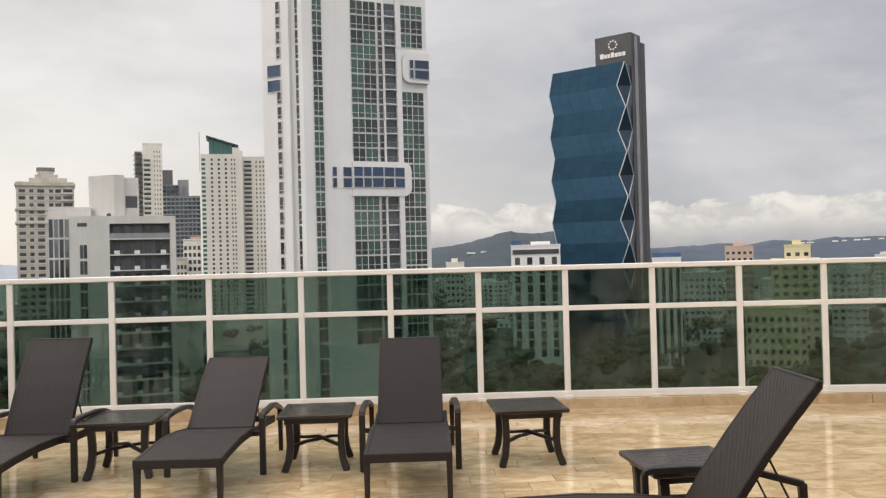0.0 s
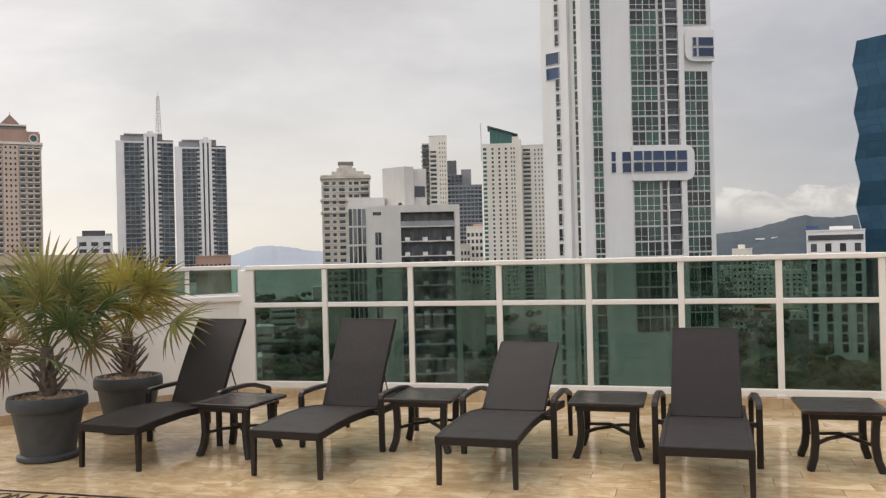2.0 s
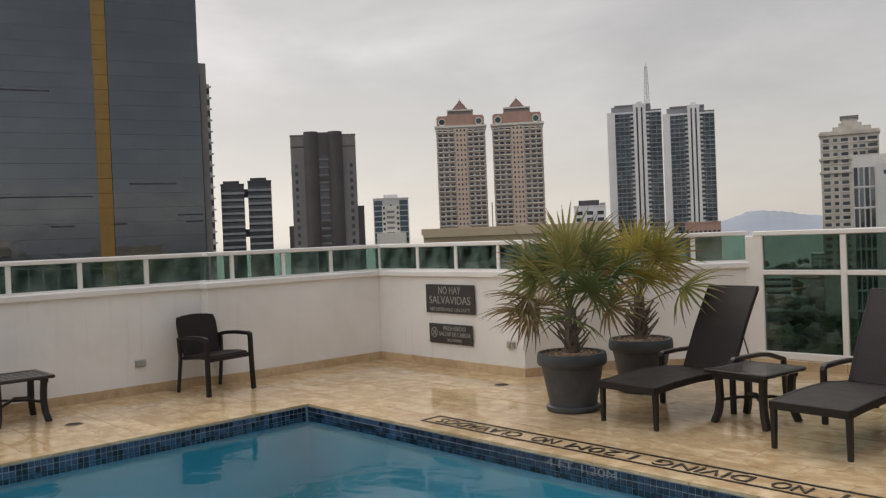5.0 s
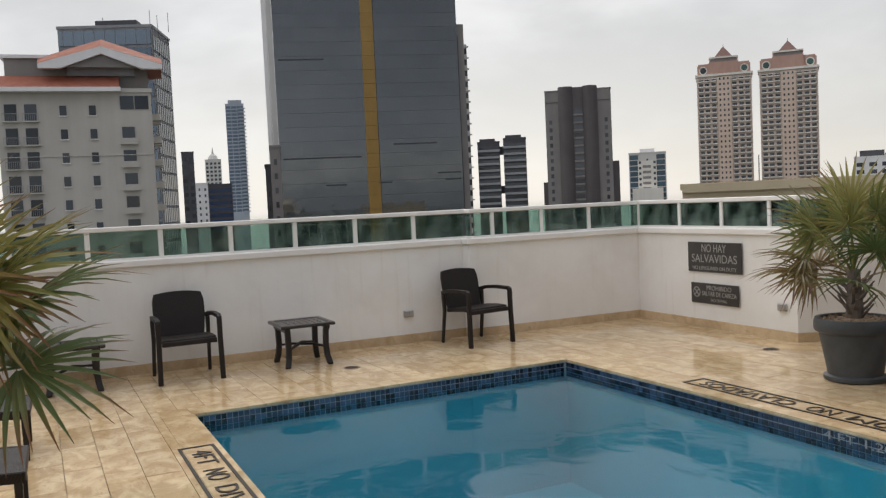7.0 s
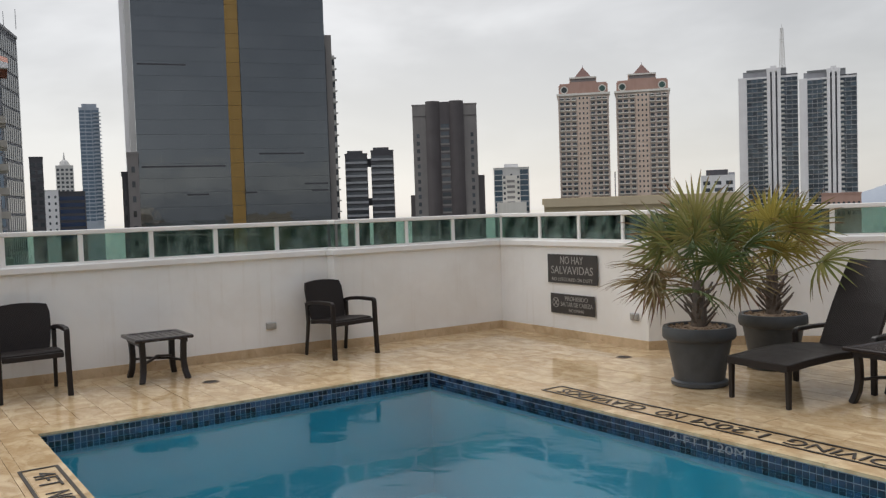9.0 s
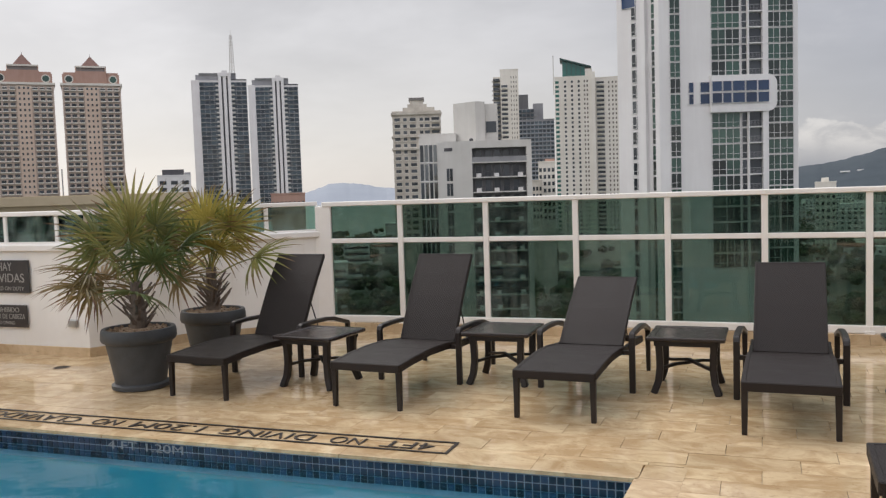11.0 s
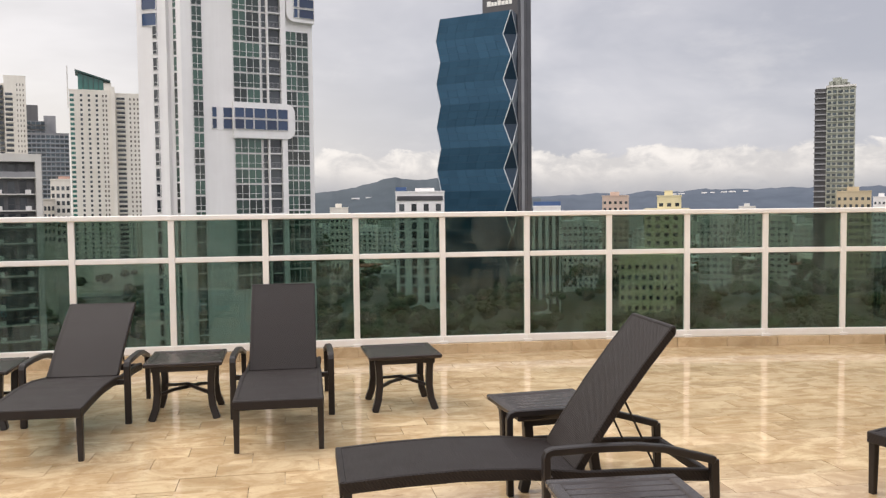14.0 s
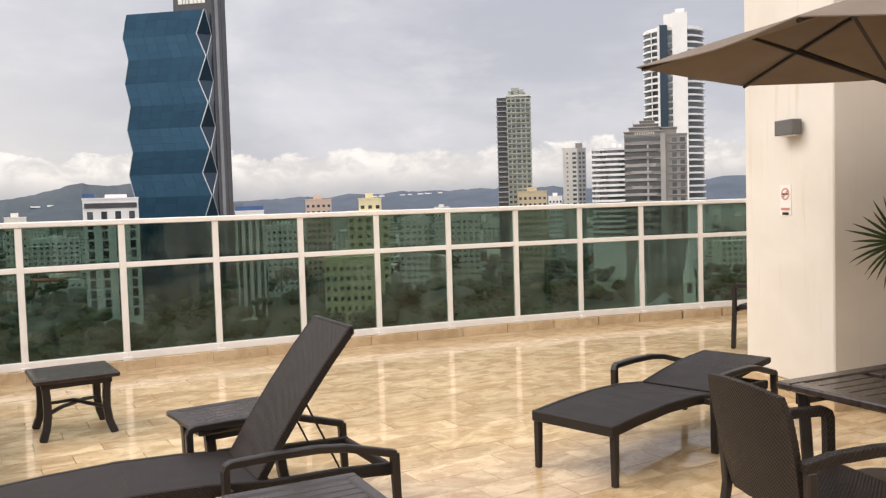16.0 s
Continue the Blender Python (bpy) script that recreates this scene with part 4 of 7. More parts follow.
build_wall_sign(-8.50, -7.62, 0.66, 1.01, [("NO HAY", 0.13, 0.935, 0.40), ("SALVAVIDAS", 0.135, 0.815, 0.74), ("NO LIFEGUARD ON DUTY", 0.06, 0.705, 0.72)],
                "dark bronze sign with pale lettering on the wall")
build_wall_sign(-8.46, -7.68, 0.29, 0.53, [("PROHIBIDO", 0.075, 0.475, 0.40), ("SALTAR DE CABEZA", 0.075, 0.405, 0.56), ("NO DIVING", 0.05, 0.335, 0.26)],
                "smaller dark bronze no-diving sign on the wall", True)


def wall_outlet(m, label):
    root = thing("wall_outlet", label, "outlet", "wall outlets", m=m)
    part("cover", Mesh().box(-0.06, 0.06, -0.03, 0.0, -0.04, 0.04), STEEL, root, bevel=0.006)
    part("flap", Mesh().box(-0.05, 0.0, -0.036, -0.03, -0.03, 0.03), STEEL, root, bevel=0.002)
    part("flap", Mesh().box(0.003, 0.05, -0.036, -0.03, -0.03, 0.03), STEEL, root, bevel=0.002)


wall_outlet(pose(-7.07, 6.747, 0.35), "grey weatherproof outlet on the north parapet")
wall_outlet(pose(-9.60, 3.51, 0.34, 0, 0, 90), "grey weatherproof outlet on the west parapet")


def floor_drain(x, y):
    root = thing("floor_drain", "round dark floor drain in the wet paving", "drain", "floor drains", m=pose(x, y, 0.0))
    part("rim", Mesh().lathe([(0.085, -0.01), (0.085, 0.003), (0.07, 0.004), (0.07, -0.01)], 20), SOIL, root)
    part("grate", Mesh().lathe([(0.068, -0.012), (0.068, 0.002), (0.01, 0.002)], 20), INK, root)


floor_drain(-8.53, 2.45)
floor_drain(-6.76, 6.25)


def deck_marking(m, length, depth, text, label):
    """Black letters in a black line frame, laid on the paving."""
    root = thing("deck_marking", label, "marking", "depth markings", m=m)
    t, b = 0.003, 0.022
    part("frame_line", Mesh().box(0, length, 0, b, 0, t), INK, root)
    part("frame_line", Mesh().box(0, length, depth - b, depth, 0, t), INK, root)
    part("frame_line", Mesh().box(0, b, b, depth - b, 0, t), INK, root)
    part("frame_line", Mesh().box(length - b, length, b, depth - b, 0, t), INK, root)
    words = text.split()
    total = sum(len(q) for q in words) + len(words) - 1.0
    unit, x = length * 0.94 / total, length * 0.03
    for q in words:
        wd = unit * len(q)
        lettering("word", q, depth * 0.78, INK, root, pose(x + wd / 2, depth * 0.5, 0.002), wd * 0.97)
        x += wd + unit


deck_marking(pose(-2.12, 4.955, 0.004, 0, 0, 180 + 1.9), 3.98, 0.245, "4FT  NO DIVING  1.20M  NO CLAVADOS", "black no-diving depth lettering on the pool's coping")
deck_marking(pose(-6.42, 0.50, 0.004, 0, 0, 1.4), 3.98, 0.245, "4FT  NO DIVING  1.20M  NO CLAVADOS", "black no-diving depth lettering beside the pool's end")


# ---------- the city round the terrace ----------
GROUND_Z = -42.0


def facade(name, c1, c2, rough=0.7, scale=0.12):
    """Painted render of a far building, weather-streaked."""
    m, g = shader(name)
    geo = g.n("ShaderNodeNewGeometry").outputs["Position"]
    broad = g.noise(geo, scale, 4.0, 0.6, 0.3)
    streak = g.noise(g.n("ShaderNodeMapping", {0: geo, 3: (1.0, 1.0, 0.06)}).outputs[0], 0.9, 4.0, 0.6)
    f = g.math("ADD", g.math("MULTIPLY", g.ramp(broad, 0.3, 0.7), 0.6), g.math("MULTIPLY", g.ramp(streak, 0.4, 0.75), 0.4))
    col = g.mix(f, rgb(*c1), rgb(*c2))
    p = g.n("ShaderNodeBsdfPrincipled", {"Base Color": col, "Roughness": rough})
    g.n("ShaderNodeOutputMaterial", {0: p.outputs[0]})
    return m


def glazing(name, c1, c2, rough=0.06, gloss=0.5, scale=0.25, metal=0.0):
    """Window glass of a far building: dark body, sky gloss, each pane a little different."""
    m, g = shader(name)
    rnd = g.n("ShaderNodeObjectInfo").outputs["Random"]
    geo = g.n("ShaderNodeNewGeometry")
    f = g.math("ADD", g.math("MULTIPLY", rnd, 0.7), g.math("MULTIPLY", g.noise(geo.outputs["Position"], scale, 3.0, 0.6), 0.3))
    col = g.mix(g.ramp(f, 0.1, 0.9), rgb(*c1), rgb(*c2))
    p = g.n("ShaderNodeBsdfPrincipled", {"Base Color": col, "Roughness": rough, "Specular IOR Level": gloss, "Metallic": metal})
    g.put(p.inputs["Normal"], g.n("ShaderNodeBump", {"Strength": 0.05, "Distance": 0.3, "Height": g.noise(geo.outputs["Position"], 0.35, 2.0, 0.5)}))
    g.n("ShaderNodeOutputMaterial", {0: p.outputs[0]})
    return m


F_WHITE = facade("white_render", (0.73, 0.705, 0.69), (0.82, 0.80, 0.785))
F_CREAM = facade("cream_render", (0.68, 0.635, 0.56), (0.78, 0.74, 0.665))
F_AGED = facade("aged_beige_render", (0.47, 0.42, 0.355), (0.68, 0.63, 0.55), 0.7, 0.3)
F_HOTEL = facade("greyed_cream_render", (0.44, 0.41, 0.365), (0.52, 0.49, 0.44))
F_PALE = facade("pale_grey_render", (0.54, 0.52, 0.485), (0.64, 0.62, 0.585))
F_GREY = facade("grey_render", (0.24, 0.24, 0.25), (0.32, 0.32, 0.33))
F_DARK = facade("dark_cladding", (0.045, 0.043, 0.048), (0.075, 0.072, 0.078), 0.45)
F_BROWN = facade("brown_cladding", (0.075, 0.062, 0.062), (0.11, 0.095, 0.093), 0.5)
F_TEALP = facade("dark_green_sheet", (0.02, 0.055, 0.05), (0.035, 0.08, 0.07), 0.4)
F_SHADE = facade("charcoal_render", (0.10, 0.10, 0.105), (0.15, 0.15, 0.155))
F_MOSS = facade("mossy_grey_render", (0.30, 0.31, 0.26), (0.42, 0.43, 0.37), 0.7, 0.3)
F_PALE2 = facade("warm_grey_render", (0.31, 0.285, 0.27), (0.40, 0.375, 0.355))
F_TAUPE = facade("taupe_render", (0.20, 0.18, 0.17), (0.26, 0.24, 0.22))
F_PEACH = facade("peach_render", (0.58, 0.43, 0.345), (0.66, 0.51, 0.42))
F_TERRA = facade("terracotta_band", (0.42, 0.25, 0.19), (0.50, 0.32, 0.255))
F_ROOF = facade("red_roof_tiles", (0.28, 0.085, 0.05), (0.36, 0.13, 0.075), 0.75, 0.8)
F_ROOFD = facade("dark_red_roof", (0.19, 0.105, 0.085), (0.24, 0.14, 0.115), 0.75, 0.8)
F_YELLOW = facade("yellow_render", (0.64, 0.56, 0.34), (0.72, 0.64, 0.42))
F_OCHRE = facade("ochre_render", (0.47, 0.38, 0.25), (0.56, 0.46, 0.31))
F_BLUEP = facade("blue_panel", (0.03, 0.07, 0.17), (0.05, 0.10, 0.22), 0.4)
F_STRIPE = facade("yellow_panel", (0.27, 0.155, 0.03), (0.34, 0.20, 0.045), 0.4)
F_SLATE = facade("slate_joint", (0.16, 0.165, 0.165), (0.22, 0.225, 0.225), 0.4)
F_BLUSH = facade("blush_render", (0.50, 0.40, 0.335), (0.60, 0.49, 0.415))
F_SUN = facade("light_peach_render", (0.62, 0.47, 0.365), (0.70, 0.55, 0.44))
# pale blue of F_MIST and W_HAZE has the air's haze painted in
F_MIST = facade("hazy_blue_render", (0.30, 0.33, 0.37), (0.37, 0.40, 0.44))
W_DARK = glazing("dark_window", (0.018, 0.022, 0.026), (0.07, 0.08, 0.09))
W_GREEN = glazing("green_window", (0.020, 0.024, 0.023), (0.050, 0.112, 0.086))
W_BLUE = glazing("blue_window", (0.012, 0.026, 0.065), (0.028, 0.06, 0.135))
W_SKY = glazing("blue_curtain_wall", (0.014, 0.052, 0.092), (0.019, 0.064, 0.110), 0.36, 0.35, 0.03, 0.55)
W_GREY = glazing("grey_mirror_glass", (0.146, 0.156, 0.160), (0.158, 0.168, 0.172), 0.04, 0.5, 0.06, 0.75)
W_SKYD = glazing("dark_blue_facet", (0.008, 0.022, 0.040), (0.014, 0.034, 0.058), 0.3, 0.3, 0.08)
W_HAZE = glazing("hazy_blue_glass", (0.085, 0.125, 0.17), (0.12, 0.165, 0.215), 0.2)
W_TAN = glazing("dusty_window", (0.10, 0.085, 0.07), (0.19, 0.165, 0.14), 0.2)
W_STEEL = glazing("steel_blue_glass", (0.03, 0.06, 0.085), (0.05, 0.09, 0.12), 0.1)
W_TEAL = glazing("teal_glass", (0.02, 0.09, 0.08), (0.05, 0.17, 0.14), 0.1)
W_OFFICE = glazing("office_mirror_glass", (0.115, 0.145, 0.175), (0.15, 0.185, 0.215), 0.1, 0.5, 0.06, 0.75)
W_SLATE = glazing("slate_window", (0.016, 0.026, 0.034), (0.060, 0.088, 0.105))
SILVER = surface("silver_edge", (0.5, 0.52, 0.55), (0.6, 0.62, 0.64), 0.3, 0.3, metal=0.6)


def Z(d, el):
    return 1.6 + d * math.tan(radians(el))


def tower(name, label, az0, az1, top_el, d, depth, wall, rot=0.0, category="tower block", base=GROUND_Z, top=None, group=""):
    """A building whose front spans the bearings az0..az1 at distance d; local x runs along the front, y into the depth."""
    az = (az0 + az1) / 2
    w = 2 * d * math.tan(radians((az1 - az0) / 2)) / math.cos(radians(rot))
    ht = Z(d, top_el) if top is None else top
    root = thing(name, label, category, group, m=pose(d * math.sin(radians(az)), d * math.cos(radians(az)), 0, 0, 0, -az + rot))
    if wall is not None:
        part("wall", Mesh().box(-w / 2, w / 2, 0, depth, base, ht), wall, root)
        part("roof", Mesh().box(-w / 2 - 0.15, w / 2 + 0.15, -0.15, depth + 0.15, ht, ht + 0.5), wall, root)
    return root, w, ht


def along(d, rot, az_mid, az):
    """Place on a front, from its middle, that lies at the bearing az."""
    a = radians(az - az_mid)
    return d * math.sin(a) / math.cos(a + radians(rot))


CACHE = {}


def boxmesh(name, w, dp, h, material):
    key = (name, round(w, 2), round(dp, 2), round(h, 2), material.name)
    if key not in CACHE:
        CACHE[key] = Mesh().box(-w / 2, w / 2, -dp, 0.02, -h / 2, h / 2).data(name, material)
    return CACHE[key]


def sash(w, h, bars=1, rail=0.35, t=0.055):
    """Window frame of a far building: rim, upright bars and one cross rail."""
    key = ("sash", round(w, 2), round(h, 2), bars, rail, t)
    if key not in CACHE:
        me = Mesh()
        for z in (-h / 2 + t / 2, h / 2 - t / 2) + ((-h / 2 + h * rail,) if rail else ()):
            me.box(-w / 2, w / 2, -0.2, -0.1, z - t / 2, z + t / 2)
        for i in range(bars + 2):
            x = -w / 2 + t / 2 + (w - t) * i / (bars + 1)
            me.box(x - t / 2, x + t / 2, -0.2, -0.1, -h / 2 + t, h / 2 - t)
        CACHE[key] = me.data("window_frame", F_WHITE)
    return CACHE[key]


def grid(root, xs, z_top, floors, fh, ww, wh, material, name="window", proud=0.08, skip=None):
    """One part per window or balcony: columns xs, rows down from z_top."""
    me = boxmesh(name, ww, proud, wh, material)
    for i in range(floors):
        z = z_top - fh * (i + 0.5)
        for x in xs:
            if skip is None or not skip(x, z):
                part(name, me, material, root, m=pose(x, 0, z))


def side_grid(root, w, ys, z_top, floors, fh, ww, wh, material, right=True, name="window", proud=0.08):
    me = boxmesh(name, ww, proud, wh, material)
    for i in range(floors):
        for y in ys:
            part(name, me, material, root, m=pose(w / 2 if right else -w / 2, y, z_top - fh * (i + 0.5), 0, 0, 90 if right else -90))


def spread(a, b, n):
    return [a + (b - a) * (i + 0.5) / n for i in range(n)]


def block(root, name, material, x0, x1, y0, y1, z0, z1, label=""):
    return part(name, Mesh().box(x0, x1, y0, y1, z0, z1), material, root, label)


# white residential tower with green windows
def build_white_tower():
    d, rot, mid = 150.0, 18.0, -4.84
    root, w, ht = tower("residential_tower", "white high-rise with green windows and blue framed bays", -10.41, 0.73, 25, d, 24, None, rot)
    base, fh, z0 = GROUND_Z, 2.6, 18.95
    block(root, "wall", F_WHITE, -7.75, 15.33, 0.0, 22, base, ht)

    def column(x0, x1, rows, glass, bars, rail, y=0.0, height=2.42, holder=None, top=z0):
        """One window with its frame per storey, counted from the framed bay."""
        wd = x1 - x0
        me, fr = boxmesh("window", wd, 0.1, height, glass), sash(wd, height, bars, rail)
        for i in rows:
            m = pose((x0 + x1) / 2, y, top + fh * (i + 0.5)) if holder is None else holder @ pose((x0 + x1) / 2, y, top + fh * (i + 0.5))
            part("window", me, glass, root, m=m)
            part("window_frame", fr, None, root, m=m)

    up, down = range(0, 11), range(-10, 0)
    every = range(-16, 11)
    column(-6.01, -4.29, every, W_GREEN, 1, 0.35)
    for rows, top in ((up, z0), (down, 13.1)):
        column(0.85, 3.2, rows, W_GREEN, 1, 0.35, top=top)
        column(3.2, 5.55, rows, W_GREEN, 1, 0.35, top=top)
        column(5.84, 6.75, rows, W_DARK, 0, 0.4, top=top)
        # flat dark sheet stands in for the shaded recess of each balcony
        back = boxmesh("balcony_opening", 2.2, 0.06, 2.36, W_DARK)
        slab = Mesh().box(6.95, 9.15, -0.75, 0.0, -0.09, 0.09).data("balcony_slab", F_WHITE)
        rail = Mesh()
        for k in range(10):
            rail.box(6.98 + 0.235 * k, 7.02 + 0.235 * k, -0.72, -0.68, 0.09, 1.0)
        rail.box(6.95, 9.15, -0.74, -0.66, 1.0, 1.07)
        rail = rail.data("balcony_rail", F_GREY)
        for i in rows:
            z = top + fh * i
            part("balcony_opening", back, None, root, m=pose(8.05, 0, z + fh / 2))
            part("balcony_slab", slab, None, root, m=pose(0, 0, z + 0.05))
            part("balcony_rail", rail, None, root, m=pose(0, 0, z + 0.05), kind="stuff")
    block(root, "pier", F_WHITE, 9.15, 10.1, -0.75, 0.0, base, ht)
    block(root, "pier", F_WHITE, 6.75, 6.92, -0.75, 0.0, base, ht)
    right = [i for i in every if not 33.0 < z0 + fh * (i + 0.5) < 39.2]
    column(10.2, 12.24, right, W_GREEN, 1, 0.35)
    column(12.24, 14.48, right, W_GREEN, 1, 0.35)

    def bay(x0, x1, lo, hi, r_left, r_right):
        """White rounded frame standing proud of the windows."""
        out = []
        for cx, cz, a0, r in ((x1, hi, 0, r_right), (x0, hi, 90, r_left), (x0, lo, 180, r_left), (x1, lo, 270, r_right)):
            if r == 0:
                out.append((cx, cz))
                continue
            sx, sz = (-1 if cx == x1 else 1) * r, (-1 if cz == hi else 1) * r
            for k in range(6):
                a = radians(a0 + 90 * k / 5)
                out.append((cx + sx + r * math.cos(a), cz + sz + r * math.sin(a)))
        me = Mesh()
        nn = len(out)
        me.add([(x, -0.95, z) for x, z in out] + [(x, 0.02, z) for x, z in out],
               [tuple(range(nn)), tuple(range(nn, 2 * nn))[::-1]] + [(i, i + nn, (i + 1) % nn + nn, (i + 1) % nn) for i in range(nn)])
        return part("bay_frame", me, F_WHITE, root)

    bay(0.55, 11.45, 13.05, 19.1, 0, 1.5)
    bay(10.25, 15.4, 33.4, 38.8, 1.5, 0)
    for x0, x1, y, lo, hi in [(-2.95, -2.1, 0, 14.4, 18.25)] + [(a, b, -0.95, 14.4, 18.25) for a, b in ((0.62, 2.3), (2.4, 3.9), (4.0, 6.1), (6.2, 8.1), (8.2, 10.1))] + \
            [(-1.05, 0.55, 0, 14.4, 18.25), (11.5, 12.3, -0.95, 34.0, 37.6), (12.5, 15.3, -0.95, 34.0, 37.6)]:
        for k in (0, 1):
            z, h = lo + (hi - lo) * (0.25 + 0.5 * k), (hi - lo) / 2 - 0.22
            m = pose((x0 + x1) / 2, y, z)
            part("window", boxmesh("window", x1 - x0, 0.1, h, W_BLUE), W_BLUE, root, "deep blue window", m=m)
            part("window_frame", sash(x1 - x0, h, 0, 0.0, 0.05), None, root, m=m)

    # wing that turns back from the corner
    corner = Vector((-7.75, 0.0))
    az_j = -7.72
    dist = 147.7
    lean = -32.0
    m = pose(corner.x, corner.y, 0, 0, 0, mid - az_j + lean - rot)

    def at(az):
        return along(dist, lean, az_j, az)

    left = at(-10.33)
    part("wall", Mesh().box(left, at(-8.6), 0.0, 12, base, ht), F_WHITE, root, m=m)
    part("wall", Mesh().box(at(-8.6), at(-8.0), 0.9, 12, base, ht), F_WHITE, root, m=m)
    part("wall", Mesh().box(at(-8.0), 0.0, 0.0, 6, base, ht), F_WHITE, root, m=m)
    blue = [5, 6]
    column(at(-9.40), at(-9.13), [i for i in every if i not in blue], W_DARK, 0, 0.3, holder=m, height=2.1, top=z0 - 0.4)
    column(at(-10.0), at(-9.13), blue, W_BLUE, 0, 0.0, holder=m, height=2.1, top=z0 - 0.9)
    column(at(-8.35), at(-8.0) - 0.1, every, W_GREEN, 0, 0.35, y=0.9, holder=m, top=z0 - 0.4)


build_white_tower()


# folded blue glass office tower
def build_folded_tower():
    d, rot = 380.0, -28.0
    root, w, ht = tower("office_tower", "blue glass office tower with a folded facade and dark core", 8.85, 13.45, 12.2, d, 20, None, rot, "office tower")
    period, amp = 19.2, 0.45
    zs = [ht - period / 2 * i for i in range(13)]
    ys = [(-amp if i % 2 == 0 else 0.0) for i in range(13)]
    sh = [(0.8 if i % 2 == 0 else -3.2) for i in range(13)]
    for i in range(12):
        z1, z0, y1, y0 = zs[i], zs[i + 1], ys[i], ys[i + 1]
        rows, cols = 3, 7
        for r in range(rows):
            ka, kb = r / rows, (r + 1) / rows
            za, zb = z1 + (z0 - z1) * ka, z1 + (z0 - z1) * kb
            ya, yb = y1 + (y0 - y1) * ka, y1 + (y0 - y1) * kb
            sa, sb = sh[i] + (sh[i + 1] - sh[i]) * ka, sh[i] + (sh[i + 1] - sh[i]) * kb
            la, lb = -w / 2 + sa * 0.6, -w / 2 + sb * 0.6
            wa, wb = w / 2 + sa - la, w / 2 + sb - lb
            for c in range(cols):
                u0, u1 = c / cols, (c + 1) / cols - (0.0015 if c < cols - 1 else 0)
                top, low = za - 0.04, zb
                me = Mesh().add([(la + wa * u0, ya, top), (la + wa * u1, ya, top), (lb + wb * u1, yb, low), (lb + wb * u0, yb, low),
                                 (la + wa * u0, ya + 1, top), (la + wa * u1, ya + 1, top), (lb + wb * u1, yb + 1, low), (lb + wb * u0, yb + 1, low)],
                                [(0, 3, 2, 1), (4, 5, 6, 7), (0, 1, 5, 4), (1, 2, 6, 5), (2, 3, 7, 6), (3, 0, 4, 7)])
                part("glass_panel", me, W_SKY, root)
    block(root, "wall", F_DARK, -w / 2 + 1.2, w / 2 - 3.4, 1.0, 13, GROUND_Z, ht - 1.0)
    me, me2, lf = Mesh(), Mesh(), Mesh()
    back = [(w / 2 + sh[i] + 0.15, ys[i] + 0.6) if i % 2 == 0 else (w / 2 + 0.9, 5.5) for i in range(13)]
    for i in range(12):
        me.bar((w / 2 + 0.1 + sh[i], ys[i], zs[i]), (w / 2 + 0.1 + sh[i + 1], ys[i + 1], zs[i + 1]), 0.32)
        me2.bar((*back[i], zs[i]), (*back[i + 1], zs[i + 1]), 0.28)
        lf.bar((-w / 2 - 0.1 + sh[i] * 0.6, ys[i], zs[i]), (-w / 2 - 0.1 + sh[i + 1] * 0.6, ys[i + 1], zs[i + 1]), 0.3)
        # side facets carry the shade of the turned-away face in their darker blue
        part("side_facet", Mesh().add([(w / 2 + sh[i], ys[i], zs[i]), (w / 2 + sh[i + 1], ys[i + 1], zs[i + 1]), (*back[i + 1], zs[i + 1]), (*back[i], zs[i])], [(0, 1, 2, 3)]), W_SKYD, root, "glass side facet, its shade put into a darker blue")
        part("side_facet", Mesh().add([(*back[i], zs[i]), (*back[i + 1], zs[i + 1]), (w / 2 - 1.0, 10.0, zs[i + 1]), (w / 2 - 1.0, 10.0, zs[i])], [(0, 1, 2, 3)]), W_SKYD, root, "glass side facet, its shade put into a darker blue")
    part("edge_trim", me, SILVER, root, "silver edge trim")
    part("edge_trim", me2, SILVER, root, "silver edge trim")
    part("edge_trim", lf, SILVER, root, "silver edge trim")
    ct = Z(d, 14.28)
    cx0, cx1 = w / 2 - 17.6, w / 2 - 0.4
    block(root, "core", F_DARK, cx0, cx1, 9.0, 18.5, GROUND_Z, ct, "dark clad lift core")
    block(root, "core", F_DARK, cx0 + 4, cx1 - 0.4, 19.6, 24, GROUND_Z, ct - 2.5, "dark clad lift core")
    block(root, "core_strip", F_GREY, cx1 - 0.2, cx1 + 0.25, 12.0, 15.0, GROUND_Z, ct - 1)
    # emblem and name as plain shapes
    em = Mesh()
    for i in range(9):
        a = 2 * math.pi * i / 9
        em.box(-0.34, 0.34, -0.15, 0.0, -0.34, 0.34, pose((cx0 + cx1) / 2 + 1.9 * math.cos(a), 8.95, ct - 4.3 + 1.9 * math.sin(a), 0, math.degrees(a), 0))
    part("emblem", em, PAPERW, root, "pale emblem of dots")
    for k, (a, b, h) in enumerate(((-6.2, -4.4, 2.2), (-4.1, -2.9, 1.7), (-2.6, -1.4, 1.7), (-1.0, 0.6, 2.2), (0.9, 2.4, 1.7), (2.7, 4.2, 1.7), (4.5, 6.0, 1.7))):
        c = (cx0 + cx1) / 2
        part("sign_bar", Mesh().box(c + a, c + b, 8.8, 8.98, ct - 9.7, ct - 9.7 + h), PAPERW, root)


build_folded_tower()


